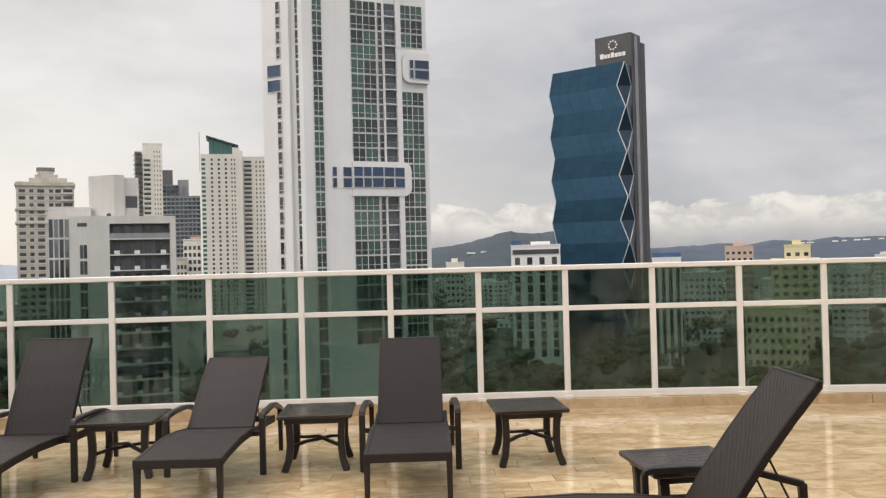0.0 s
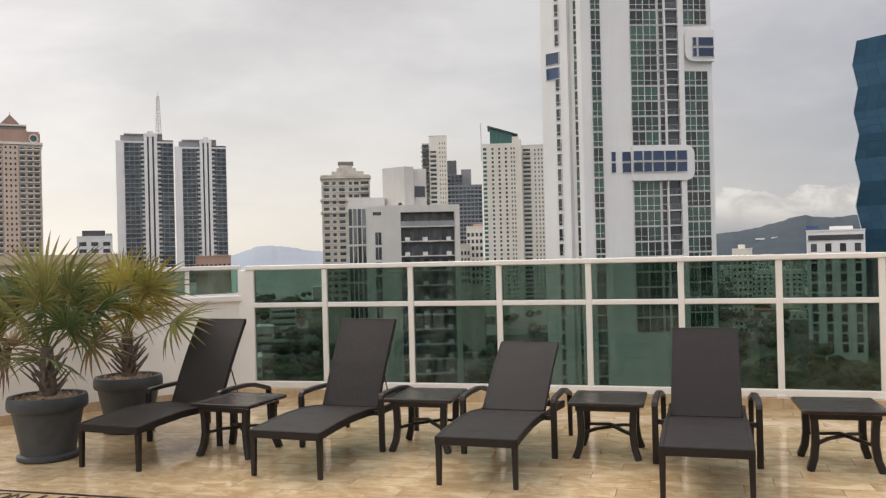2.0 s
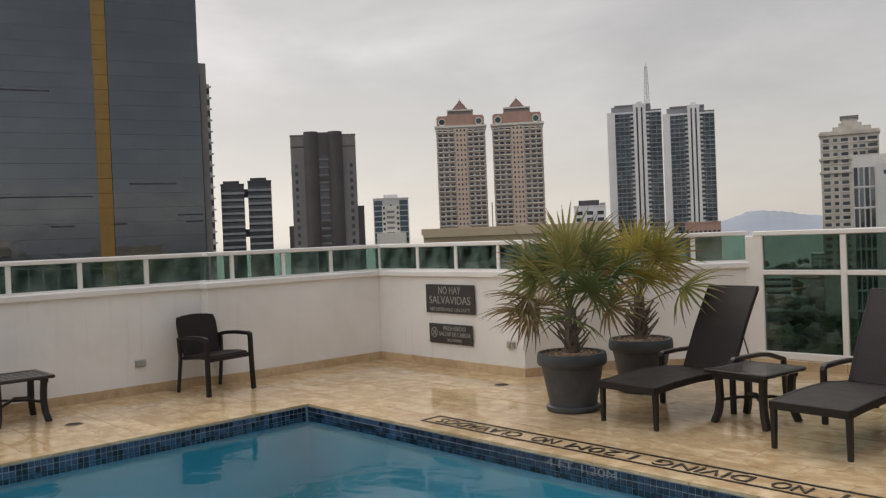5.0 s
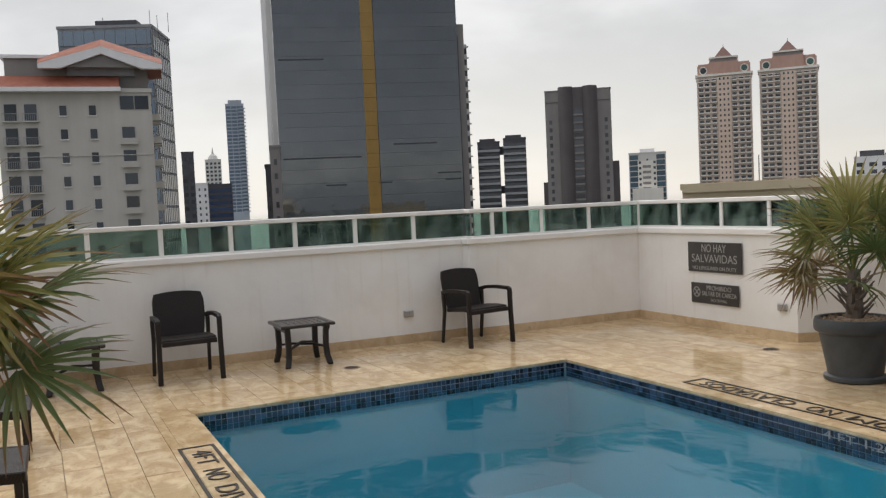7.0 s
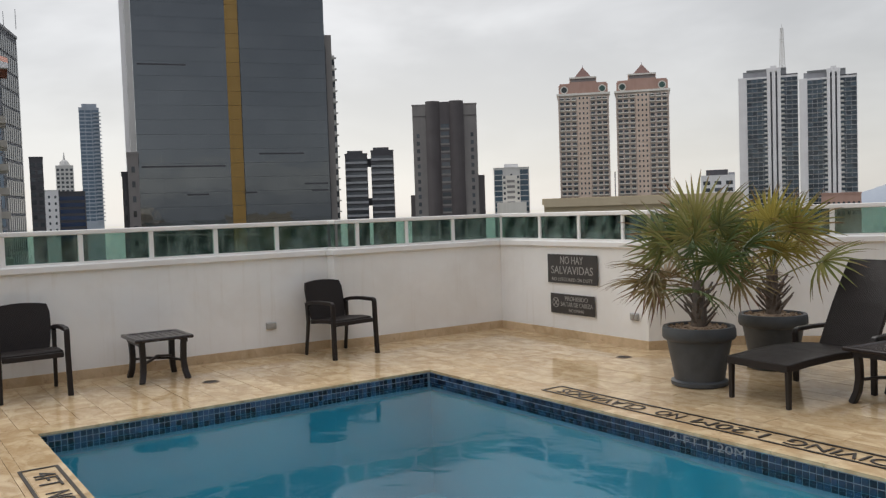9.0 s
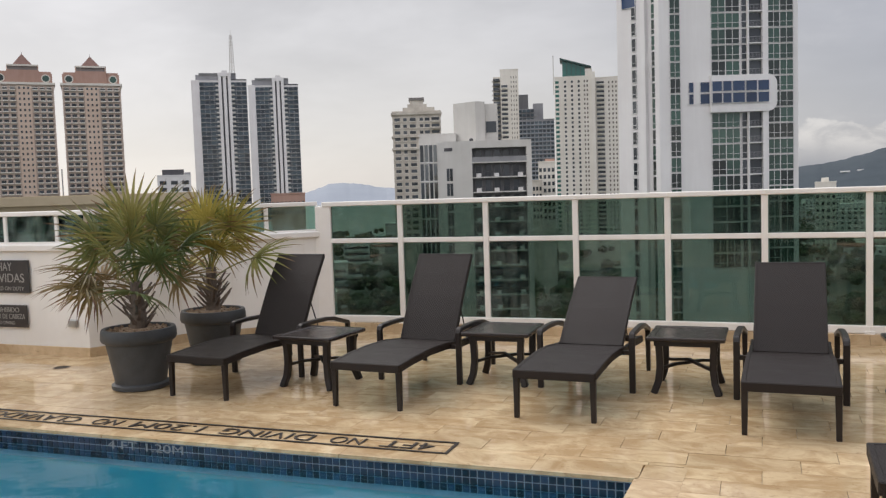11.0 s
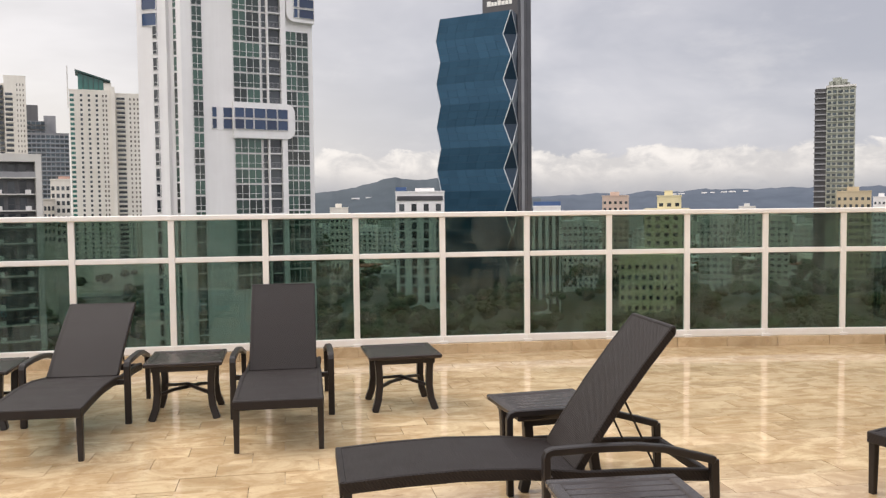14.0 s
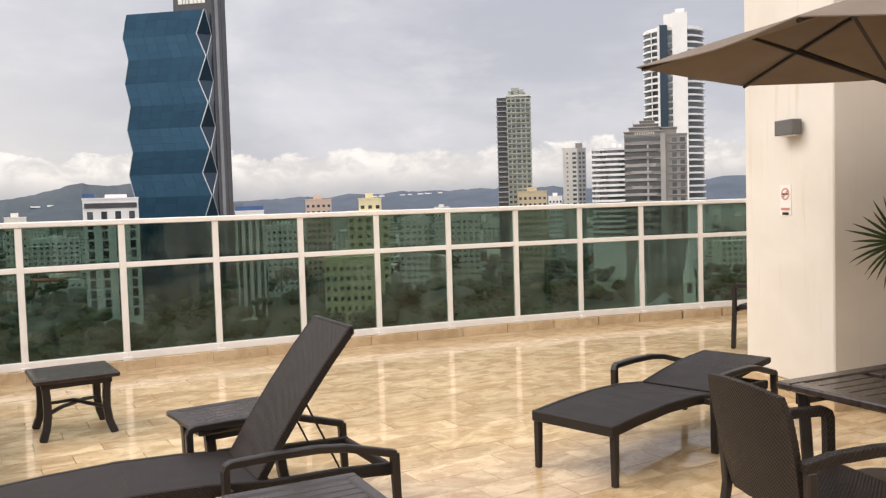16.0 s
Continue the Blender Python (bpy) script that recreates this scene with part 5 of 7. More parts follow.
# mirror-glass tower with a yellow stripe
def build_mirror_tower():
    d, rot, mid = 200.0, 6.0, -70.34
    root, w, ht = tower("glass_tower", "tall grey mirror-glass tower with one yellow stripe", -76.32, -64.36, 20, d, 30, F_SLATE, rot, "glass tower")
    fh = 3.2
    s0, s1 = along(d, rot, mid, -70.72), along(d, rot, mid, -69.90)
    rng = random.Random(12)
    for i in range(36):
        z = ht - fh * (i + 0.5)
        for a, b in ((-w / 2, s0), (s1 + 0.15, w / 2)):
            n = 4
            for k in range(n):
                wd = (b - a) / n
                m = pose(a + wd * (k + 0.5), 0, z, rng.uniform(-0.05, 0.05), 0, rng.uniform(-0.05, 0.05))
                part("glass_band", boxmesh("glass_band", wd - 0.006, 0.35, fh - 0.035, W_GREY), W_GREY, root, m=m)
        part("stripe_panel", boxmesh("stripe_panel", s1 - s0 - 0.02, 0.42, fh - 0.05, F_STRIPE), F_STRIPE, root, "ochre yellow panel", m=pose((s0 + s1) / 2, 0, z))
    for el, a, b in ((3.25, 0.02, 0.44), (9.55, 0.02, 0.26), (4.0, 0.62, 0.86), (2.0, 0.86, 0.99), (1.45, 0.24, 0.35), (1.5, 0.52, 0.6), (1.55, 0.9, 0.99)):
        block(root, "open_vent", F_DARK, -w / 2 + w * a, -w / 2 + w * b, -0.42, -0.33, Z(d, el) - 0.17, Z(d, el) + 0.17)
    block(root, "corner_pier", F_PALE, -w / 2 - 1.25, -w / 2 - 0.05, 0.3, 12, GROUND_Z, ht, "pale metal corner pier")
    block(root, "corner_pier", F_WHITE, -w / 2 - 2.3, -w / 2 - 1.35, 1.0, 12, GROUND_Z, ht, "white corner pier")
    sx = along(d, rot, mid, -63.89)
    block(root, "stair_wall", F_TAUPE, w / 2, sx, 1.2, 14, GROUND_Z, Z(d, 11.75), "taupe stair tower")
    block(root, "stair_shaft", F_DARK, w / 2 + 0.1, w / 2 + 0.5, 1.0, 3, GROUND_Z, Z(d, 11.0))
    s2 = along(d, rot, mid, -63.47)
    block(root, "rear_wing", F_PALE, sx, s2 - 0.3, 4, 16, GROUND_Z, Z(d, 10.6), "pale rear wing with small balconies")
    slab = boxmesh("balcony", s2 - sx, 0.7, 0.35, F_PALE)
    gap = boxmesh("window", (s2 - sx) * 0.55, 0.1, 1.3, W_DARK)
    for i in range(26):
        z = Z(d, 10.4) - 2.6 * i
        part("balcony", slab, None, root, m=pose((sx + s2) / 2, 4, z))
        part("window", gap, None, root, m=pose((sx + s2) / 2, 4, z - 1.0))


build_mirror_tower()


def build_hotel():
    d = 112.0
    root, w, ht = tower("hotel", "cream hotel with red tiled roofs and small balconies", -92.9, -84.2, 7.65, d, 13, F_HOTEL, -4, "hotel")
    fh = 2.8

    def french(x, rows, wd, rail_w, solid):
        """Glazed balcony doors behind a small balcony."""
        door = boxmesh("window", wd, 0.08, 1.95, W_DARK)
        slab = Mesh().box(-rail_w / 2, rail_w / 2, -0.55, 0.0, -0.14, 0.0).data("balcony", F_HOTEL)
        me = Mesh()
        if solid:
            me.box(-rail_w / 2, rail_w / 2, -0.55, -0.45, 0.0, 0.6)
        else:
            me.box(-rail_w / 2, rail_w / 2, -0.55, -0.49, 0.82, 0.88)
            for k in range(9):
                q = -rail_w / 2 + 0.02 + (rail_w - 0.04) * k / 8
                me.box(q - 0.02, q + 0.02, -0.54, -0.5, 0.0, 0.82)
        guard = me.data("railing", F_HOTEL if solid else F_GREY)
        for i in rows:
            z = ht - 2.3 - fh * i
            part("window", door, None, root, m=pose(x, 0, z))
            part("balcony", slab, None, root, m=pose(x, 0, z - 1.0))
            part("railing", guard, None, root, m=pose(x, 0, z - 1.0), kind="" if solid else "stuff")

    for x in (-0.415, -0.29):
        french(x * w, range(9), 1.3, 1.75, False)
    for x in (-0.085, 0.105):
        grid(root, [x * w], ht - 0.7, 9, fh, 0.75, 1.15, W_DARK)
        grid(root, [x * w], ht - 1.36, 9, fh, 0.95, 0.1, F_WHITE, "sill", 0.18)
    french(0.335 * w, range(1, 9), 1.45, 2.0, True)
    for x in (0.335, 0.434):
        block(root, "window", W_DARK, x * w - 0.78, x * w + 0.78, -0.1, 0.05, ht - 2.0, ht - 0.4)
    grid(root, [0.0], ht - 7.4, 1, 0.2, w * 0.99, 0.06, F_PALE, "string_course", 0.12)
    block(root, "eave", F_WHITE, -w / 2 - 0.9, w * 0.30, -1.2, 13, ht + 0.05, ht + 0.55)
    low = Mesh().add([(-w / 2 - 0.6, -1.0, ht + 0.55), (w * 0.29, -1.0, ht + 0.55), (w * 0.29, 2.2, ht + 2.3), (-w / 2 - 0.6, 2.2, ht + 2.3), (-w / 2 - 0.6, 2.2, ht + 0.55), (w * 0.29, 2.2, ht + 0.55)],
                     [(0, 1, 2, 3), (0, 3, 4), (1, 5, 2), (3, 2, 5, 4), (0, 4, 5, 1)])
    part("tiled_roof", low, F_ROOF, root, "red tiled roof slope")
    block(root, "penthouse", F_TAUPE, -w / 2 + 0.8, w / 2 - 0.2, 2.3, 12, ht + 0.5, ht + 4.4)
    block(root, "penthouse_cap", F_WHITE, -w / 2 + 0.4, -w * 0.15, 2.0, 12, ht + 4.4, ht + 4.8)
    ridge, left, rgt, zt, zb = w * 0.185, -w * 0.225, w * 0.59, ht + 5.5, ht + 2.85
    gable = Mesh()
    for thick, mat_y in ((0.0, 0),):
        pts = [(left, zb), (left + 2.4, zb), (ridge, zt - 0.9), (rgt - 2.4, zb), (rgt, zb), (rgt, zb + 0.55), (ridge, zt), (left, zb + 0.55)]
        nn = len(pts)
        gable.add([(x, -0.4, z) for x, z in pts] + [(x, 0.5, z) for x, z in pts],
                  [tuple(range(nn)), tuple(range(nn, 2 * nn))[::-1]] + [(i, i + nn, (i + 1) % nn + nn, (i + 1) % nn) for i in range(nn)])
    part("gable_trim", gable, F_WHITE, root)
    slope = Mesh().add([(left, 0.2, zb + 0.6), (rgt, 0.2, zb + 0.6), (ridge, 0.2, zt + 0.1), (left, 12, zb + 0.6), (rgt, 12, zb + 0.6), (ridge, 12, zt + 0.1)],
                       [(0, 1, 2), (5, 4, 3), (0, 2, 5, 3), (1, 4, 5, 2), (0, 3, 4, 1)])
    part("tiled_roof", slope, F_ROOF, root, "red tiled gable roof")
    infill = Mesh().add([(left + 1.5, 0.12, zb + 0.2), (rgt - 1.5, 0.12, zb + 0.2), (ridge, 0.12, zt - 0.4), (left + 1.5, 0.19, zb + 0.2), (rgt - 1.5, 0.19, zb + 0.2), (ridge, 0.19, zt - 0.4)],
                        [(0, 1, 2), (5, 4, 3), (0, 2, 5, 3), (1, 4, 5, 2), (0, 3, 4, 1)])
    part("gable_wall", infill, F_TAUPE, root, "dark grey gable wall")
    front = Mesh().add([(left + 1.2, -0.42, zb + 0.55), (left, -0.42, zb + 0.55), (ridge, -0.42, zt), (ridge, 2.4, zt + 1.3), (rgt, -0.42, zb + 0.55), (left - 0.2, 2.4, zb + 1.6), (rgt, 2.4, zb + 1.6)],
                       [(1, 2, 3, 5), (2, 4, 6, 3)])
    part("tiled_roof", front, F_ROOF, root, "red tiled roof slope")
    block(root, "gable_window", F_GREY, ridge - 4.0, ridge + 3.6, 1.6, 2.25, zb - 0.6, zt - 1.6)
    side_grid(root, w, [3, 7, 10.5], ht - 0.5, 9, fh, 1.4, 1.7, W_DARK)
    side_grid(root, w, [3, 7], ht - 1.4, 9, fh, 2.4, 0.8, F_HOTEL, True, "balcony", 1.0)
    # glass block behind
    d2 = 170.0
    b, w2, h2 = tower("glass_office", "blue glass office block with roof aerials", -89.3, -83.9, 11.5, d2, 14, F_GREY, -16, "office block")
    for i in range(22):
        part("glass_band", boxmesh("glass_band", w2 - 0.4, 0.2, 2.6, W_OFFICE), W_OFFICE, b, m=pose(0, 0, h2 - 3.2 * i - 1.8))
    side_grid(b, w2, [7.0], h2 - 1, 22, 3.2, 13.6, 2.7, W_SLATE)
    for k in range(9):
        block(b, "mullion", F_SLATE, -w2 / 2 + w2 * (k + 0.5) / 9 - 0.05, -w2 / 2 + w2 * (k + 0.5) / 9 + 0.05, -0.26, -0.18, GROUND_Z, h2)
        block(b, "mullion", F_GREY, w2 / 2, w2 / 2 + 0.14, 0.6 + 1.5 * k, 0.75 + 1.5 * k, GROUND_Z, h2)
    block(b, "roof_plant", F_DARK, -w2 * 0.15, w2 * 0.3, 3, 9, h2 + 0.5, h2 + 2.0)
    for x, hh in ((-0.1, 3.0), (0.42, 4.2), (0.5, 3.2), (0.62, 3.6)):
        part("aerial", Mesh().tube([(x * w2, 5, h2), (x * w2, 5, h2 + hh)], 0.06, 5), F_GREY, b)


build_hotel()


def simple(name, label, az0, az1, top_el, d, wall, cols, fh, glass, frac=(0.6, 0.55), depth=18, rot=0.0, bands=False, lowest=-14.0, category="tower block", balcony=None, side=0, crown=None, top_gap=1.5, group=""):
    """A plain tower: window columns or full bands, optional balcony slabs, side windows and a roof block."""
    root, w, ht = tower(name, label, az0, az1, top_el, d, depth, wall, rot, category, group=group)
    floors = max(1, int((ht - lowest) / fh))
    if bands:
        grid(root, [0.0], ht - top_gap, floors, fh, w * frac[0], fh * frac[1], glass)
    else:
        step = w / cols
        grid(root, spread(-w / 2, w / 2, cols), ht - top_gap, floors, fh, step * frac[0], fh * frac[1], glass)
    if balcony is not None:
        for x0, x1, mat, dp in balcony:
            grid(root, [(x0 + x1) / 2 * w], ht - top_gap - fh * 0.3, floors, fh, (x1 - x0) * w, fh * 0.34, mat, "balcony", dp)
    if side:
        side_grid(root, w, spread(0, depth, abs(side)), ht - top_gap, floors, fh, depth / abs(side) * 0.5, fh * 0.5, glass, side > 0)
    for x0, x1, hh, mat in crown or ():
        block(root, "roof_block", mat, x0 * w, x1 * w, depth * 0.2, depth * 0.8, ht + 0.5, ht + 0.5 + hh)
    return root, w, ht


# towards the sea
root, w, ht = simple("slender_tower", "very slender glass tower with balconies, haze in its blue colours", -79.60, -78.45, 6.9, 900, F_MIST, 1, 3.6, W_HAZE, (0.96, 0.68), 18, bands=True, lowest=0, balcony=((0.2, 0.58, F_MIST, 1.4),), crown=((-0.35, 0.4, 4.0, F_MIST),))
for x in (-0.2, 0.12):
    block(root, "mullion", F_MIST, x * w - 0.3, x * w + 0.3, -0.3, 0.0, 0, ht)
root, w, ht = simple("spire_tower", "grey tower with a small pointed roof", -81.06, -80.06, 3.4, 800, F_PALE, 4, 3.6, W_DARK, lowest=0)
part("spire", Mesh().lathe([(5, ht), (3.5, ht + 4), (1.0, ht + 6), (0.2, ht + 12)], 8, (0, 8)), F_PALE, root)
simple("office_block", "white and black office block", -82.05, -80.98, 1.9, 500, F_WHITE, 3, 3.5, W_DARK, (0.3, 0.4), lowest=-8)
simple("office_block", "dark glass office block", -80.98, -79.47, 1.8, 500, F_DARK, 1, 3.5, W_BLUE, (0.92, 0.6), bands=True, lowest=-8)
simple("tower_block", "dark tower behind the hotel", -82.5, -81.75, 3.9, 420, F_DARK, 2, 3.3, W_DARK, lowest=-4)
simple("tower_block", "blue-grey banded tower block", -97.0, -94.3, 3.6, 500, F_GREY, 1, 3.4, W_BLUE, (0.95, 0.45), bands=True, lowest=-5)
simple("tower_block", "pale tower block with dark glass", -94.3, -93.35, 4.3, 450, F_PALE, 3, 3.3, W_DARK, lowest=-5)
simple("stone_block", "pale stone block at the glass tower's foot", -77.0, -76.34, 4.05, 185, F_TAUPE, 1, 3.0, W_DARK, (0.3, 0.4), 10, lowest=-6)
simple("stone_block", "narrow dark block beside the stone block", -77.35, -77.0, 2.85, 190, F_DARK, 1, 3.0, W_DARK, (0.3, 0.4), 10, lowest=-6)
for a0, a1, e in ((-63.32, -61.85, 3.8), (-61.61, -60.11, 3.98)):
    simple("balcony_tower", "dark paired tower with pale balcony lines", a0, a1, e, 420, F_DARK, 1, 3.2, W_DARK, (0.9, 0.5), 16, bands=True, lowest=-4, balcony=((-0.5, 0.5, F_GREY, 0.6),), group="paired dark towers",
           crown=((-0.4, 0.3, 1.5, F_DARK),))
r, w, ht = tower("link_bridge", "dark link between the paired towers", -61.8, -61.45, 3.4, 424, 8, None, category="bridge")
block(r, "link", F_DARK, -w, w, 0, 8, Z(424, 3.0), Z(424, 3.5))
block(r, "link", F_DARK, -w, w, 0, 8, Z(424, 0.4), Z(424, 0.9))

root, w, ht = tower("brown_tower", "dark brown office tower with stepped corners", -58.78, -54.52, 6.85, 330, 16, F_TAUPE, 0, "office tower")
for a, b in ((-0.295, -0.075), (0.075, 0.295)):
    bow = [(a * w, 2.0)] + [(a * w + (b - a) * w * k / 8, -0.5 - 1.5 * math.sin(math.pi * k / 8)) for k in range(9)] + [(b * w, 2.0)]
    part("curved_bay", Mesh().prism(bow, GROUND_Z, ht + 1.5), F_BROWN, root, smooth=True)
block(root, "centre_strip", F_BROWN, -0.075 * w, 0.075 * w, -0.6, 3, GROUND_Z, ht + 1.2)
grid(root, [0.0], ht - 6.5, 19, 2.9, w * 0.125, 1.5, W_DARK, proud=0.75)
grid(root, [0.0], ht - 7.6, 19, 2.9, w * 0.15, 0.7, F_TAUPE, "spandrel", 0.7)
grid(root, [-w * 0.42, w * 0.42], ht - 10, 17, 2.9, w * 0.045, 1.5, W_DARK)
grid(root, [0.0], ht - 3.9, 1, 0.3, w * 0.99, 0.25, F_BROWN, "string_course", 0.2)
block(root, "annex", F_BROWN, -w * 0.57, -w * 0.5, 2, 10, GROUND_Z, Z(330, 1.0))
block(root, "annex", F_BROWN, w * 0.5, w * 0.6, 2, 10, GROUND_Z, Z(330, 2.2))

root, w, ht = simple("blue_white_block", "white block with blue glass corners", -53.50, -51.16, 2.55, 420, F_PALE, 1, 3.2, W_DARK, (0.05, 0.3), lowest=-10, bands=True, crown=((-0.2, 0.2, 1.8, F_WHITE),))
block(root, "centre_bay", F_CREAM, -w * 0.26, w * 0.24, -0.8, 4, GROUND_Z, ht - 3.5)
grid(root, [-w * 0.02], ht - 5, 8, 2.6, w * 0.22, 1.2, F_TAUPE, proud=0.9)
block(root, "low_wing", F_CREAM, -w * 0.42, w * 0.4, -6, -1, GROUND_Z, Z(420, 0.3))
for x in (-0.36, 0.36):
    grid(root, [x * w], ht - 0.5, 14, 2.6, w * 0.23, 2.2, W_STEEL)
grid(root, [-0.2 * w, 0.19 * w], ht - 3, 10, 2.6, w * 0.06, 1.2, W_DARK, proud=0.9)


def build_peach_tower(a0, a1, e, apex):
    d = 470.0
    root, w, ht = tower("peach_tower", "peach residential tower with balconies and red pyramid roof", a0, a1, e, d, 22, F_BLUSH, 0, "tower block", group="twin peach towers")
    fh, n = 2.68, 27
    top = ht - 0.8
    for x in (-0.425, -0.315, -0.19, 0.19, 0.315, 0.425):
        grid(root, [x * w], top, n, fh, w * 0.078, fh * 0.52, W_DARK)
        grid(root, [x * w], top - fh * 0.34, n, fh, w * 0.095, fh * 0.2, F_CREAM, "balcony", 1.1)
    for x in (-0.075, 0.0, 0.075):
        grid(root, [x * w], top, n, fh, w * 0.03, fh * 0.42, W_DARK, proud=0.75)
    block(root, "centre_panel", F_SUN, -w * 0.125, w * 0.125, -0.6, 0, GROUND_Z, ht - 1.0, "lighter peach centre panel")
    for x in (-0.37, -0.252, 0.252, 0.37, -0.492, 0.492):
        block(root, "pier", F_BLUSH, x * w - 0.35, x * w + 0.35, -0.8, 0, GROUND_Z, ht)
    block(root, "cornice", F_CREAM, -w / 2 - 0.9, w / 2 + 0.9, -1.0, 22.9, ht - 0.5, ht + 0.6)
    block(root, "cornice", F_CREAM, -w / 2 - 0.5, w / 2 + 0.5, -0.7, 22.6, ht - fh * 0.75, ht - fh * 0.62)
    z1, z2 = Z(d, 7.88), Z(d, 8.28)
    for a, b in ((-0.49, -0.27), (0.27, 0.49)):
        block(root, "crown_storey", F_TERRA, a * w, b * w, 0.4, 21.5, ht + 0.6, z1 - 0.9)
        block(root, "crown_storey", F_TERRA, a * w * 0.96, b * w * 0.96, 0.8, 21, z1 - 0.9, z1)
        c = (a + b) / 2 * w
        part("arch_surround", Mesh().lathe([(w * 0.078, -0.25), (w * 0.078, 0.1)], 18), F_CREAM, root, m=pose(c, 0.35, ht + 2.7, 90, 0, 0))
        part("arched_window", Mesh().lathe([(w * 0.058, -0.25), (w * 0.058, 0.15)], 18), W_GREEN, root, m=pose(c, 0.3, ht + 2.7, 90, 0, 0))
    block(root, "crown_storey", F_TERRA, -w * 0.27, w * 0.27, -0.2, 21.5, ht + 0.6, z1 + 0.6)
    block(root, "crown_storey", F_TAUPE, -w * 0.25, w * 0.25, 1.5, 20.5, z1 + 0.6, z2 - 0.8)
    block(root, "crown_trim", F_CREAM, -w * 0.27, w * 0.27, 0.8, 20.7, z2 - 0.8, z2)
    za, k = Z(d, apex) + 1.2, w * 0.185
    pyr = Mesh().add([(-k, 11 - k, z2), (k, 11 - k, z2), (k, 11 + k, z2), (-k, 11 + k, z2), (0, 11, za)], [(0, 1, 4), (1, 2, 4), (2, 3, 4), (3, 0, 4), (3, 2, 1, 0)])
    part("pyramid_roof", pyr, F_ROOFD, root)
    part("finial", Mesh().tube([(0, 11, za - 0.2), (0, 11, za + 1.0)], 0.12, 5), F_GREY, root)


build_peach_tower(-49.1, -45.87, 7.15, 8.93)
build_peach_tower(-45.38, -42.08, 7.15, 8.89)

# ochre parapet of a near roof
root, w, ht = tower("ochre_roof", "ochre flat-roofed building below the parapet", -50.4, -38.0, 0.05, 70, 20, F_OCHRE, 3, "house")
block(root, "parapet", F_OCHRE, -w / 2, w / 2, -0.4, 0.4, ht - 0.2, ht + 0.45)
part("pole", Mesh().tube([(-w * 0.12, 4, ht), (-w * 0.12, 4, ht + 2.6)], 0.05, 6), F_GREY, root)
simple("small_block", "white block with a dark roof storey", -40.2, -38.15, 1.5, 420, F_WHITE, 3, 3.2, W_DARK, lowest=-8, crown=((-0.35, 0.3, 2.6, F_DARK), (0.32, 0.5, 1.2, F_GREY)))


def build_banded_tower(a0, a1, e, mast):
    d = 560.0
    root, w, ht = tower("banded_tower", "white tower with dark glass bands and white ribs", a0, a1, e, d, 24, F_WHITE, 0, "tower block", group="twin banded towers")
    fh, n = 2.8, 30
    for x0, x1, cuts in ((-0.355, -0.01, 4), (0.215, 0.495, 3)):
        step = (x1 - x0) * w / cuts
        grid(root, [x0 * w + step * (k + 0.5) for k in range(cuts)], ht - 0.4, n, fh, step - 0.12, fh * 0.84, W_SLATE)
        grid(root, [(x0 + x1) / 2 * w], ht - 0.4 - fh * 0.44, n, fh, (x1 - x0) * w, fh * 0.1, F_GREY, "balcony", 0.5)
        inner = x1 - 0.03 if x0 < 0 else x0 + 0.03
        grid(root, [inner * w], ht - 0.4 - fh * 0.3, n, fh, 0.06 * w, fh * 0.34, F_PALE, "balcony", 1.0)
    block(root, "corner_pier", F_WHITE, -w / 2, -0.36 * w, -0.9, 0, GROUND_Z, ht + 0.6)
    for x in (0.012, 0.10, 0.188):
        block(root, "rib", F_WHITE, x * w - 0.028 * w, x * w + 0.028 * w, -1.0, 0.5, GROUND_Z, ht + 3.2)
    for x in (0.056, 0.144):
        block(root, "rib_groove", F_DARK, x * w - 0.014 * w, x * w + 0.014 * w, -0.15, 0.1, GROUND_Z, ht + 2)
    block(root, "rib_head", F_WHITE, -0.02 * w, 0.22 * w, -1.0, 3, ht + 3.2, ht + 5.3)
    block(root, "rib_head", F_WHITE, 0.05 * w, 0.15 * w, -0.8, 3, ht + 5.3, ht + 6.6)
    block(root, "roof_storey", F_GREY, -0.42 * w, 0.31 * w, 2, 20, ht + 0.5, ht + 4.2)
    block(root, "roof_rim", F_SLATE, -0.36 * w, 0.31 * w, 1.6, 20.4, ht + 4.2, ht + 5.3)
    block(root, "roof_storey", F_DARK, 0.215 * w, 0.5 * w, 0.5, 18, ht + 0.5, ht + 1.4)
    if mast:
        me = Mesh()
        x0, z0 = 0.25 * w, ht + 4.2
        h = Z(d, mast) - z0
        for lx, ly in ((-1.7, 8), (1.7, 8), (0, 10.9)):
            me.tube([(x0 + lx, ly, z0), (x0 + lx * 0.45, 9 + (ly - 9) * 0.45, z0 + h * 0.97)], 0.24, 4)
        for k in range(12):
            a, b = z0 + h * 0.97 * k / 12, z0 + h * 0.97 * (k + 1) / 12
            s = 1 - 0.55 * k / 12
            me.tube([(x0 - 1.7 * s, 8, a), (x0 + 1.7 * s, 8, b)], 0.17, 4)
            me.tube([(x0 + 1.7 * s, 8, a), (x0 - 1.7 * s, 8, b)], 0.17, 4)
            me.tube([(x0 - 1.7 * s, 8, b), (x0 + 1.7 * s, 8, b)], 0.17, 4)
        me.tube([(x0, 9, z0 + h * 0.97), (x0, 9, z0 + h + 2)], 0.15, 4)
        part("lattice_mast", me, F_PALE, root)


build_banded_tower(-37.84, -34.40, 7.42, 10.5)
build_banded_tower(-34.33, -31.14, 7.1, None)
simple("low_red_block", "low reddish roof before the banded towers", -33.2, -31.0, 0.1, 300, F_TERRA, 8, 3.0, W_DARK, (0.5, 0.4), 10, lowest=-6, category="house")

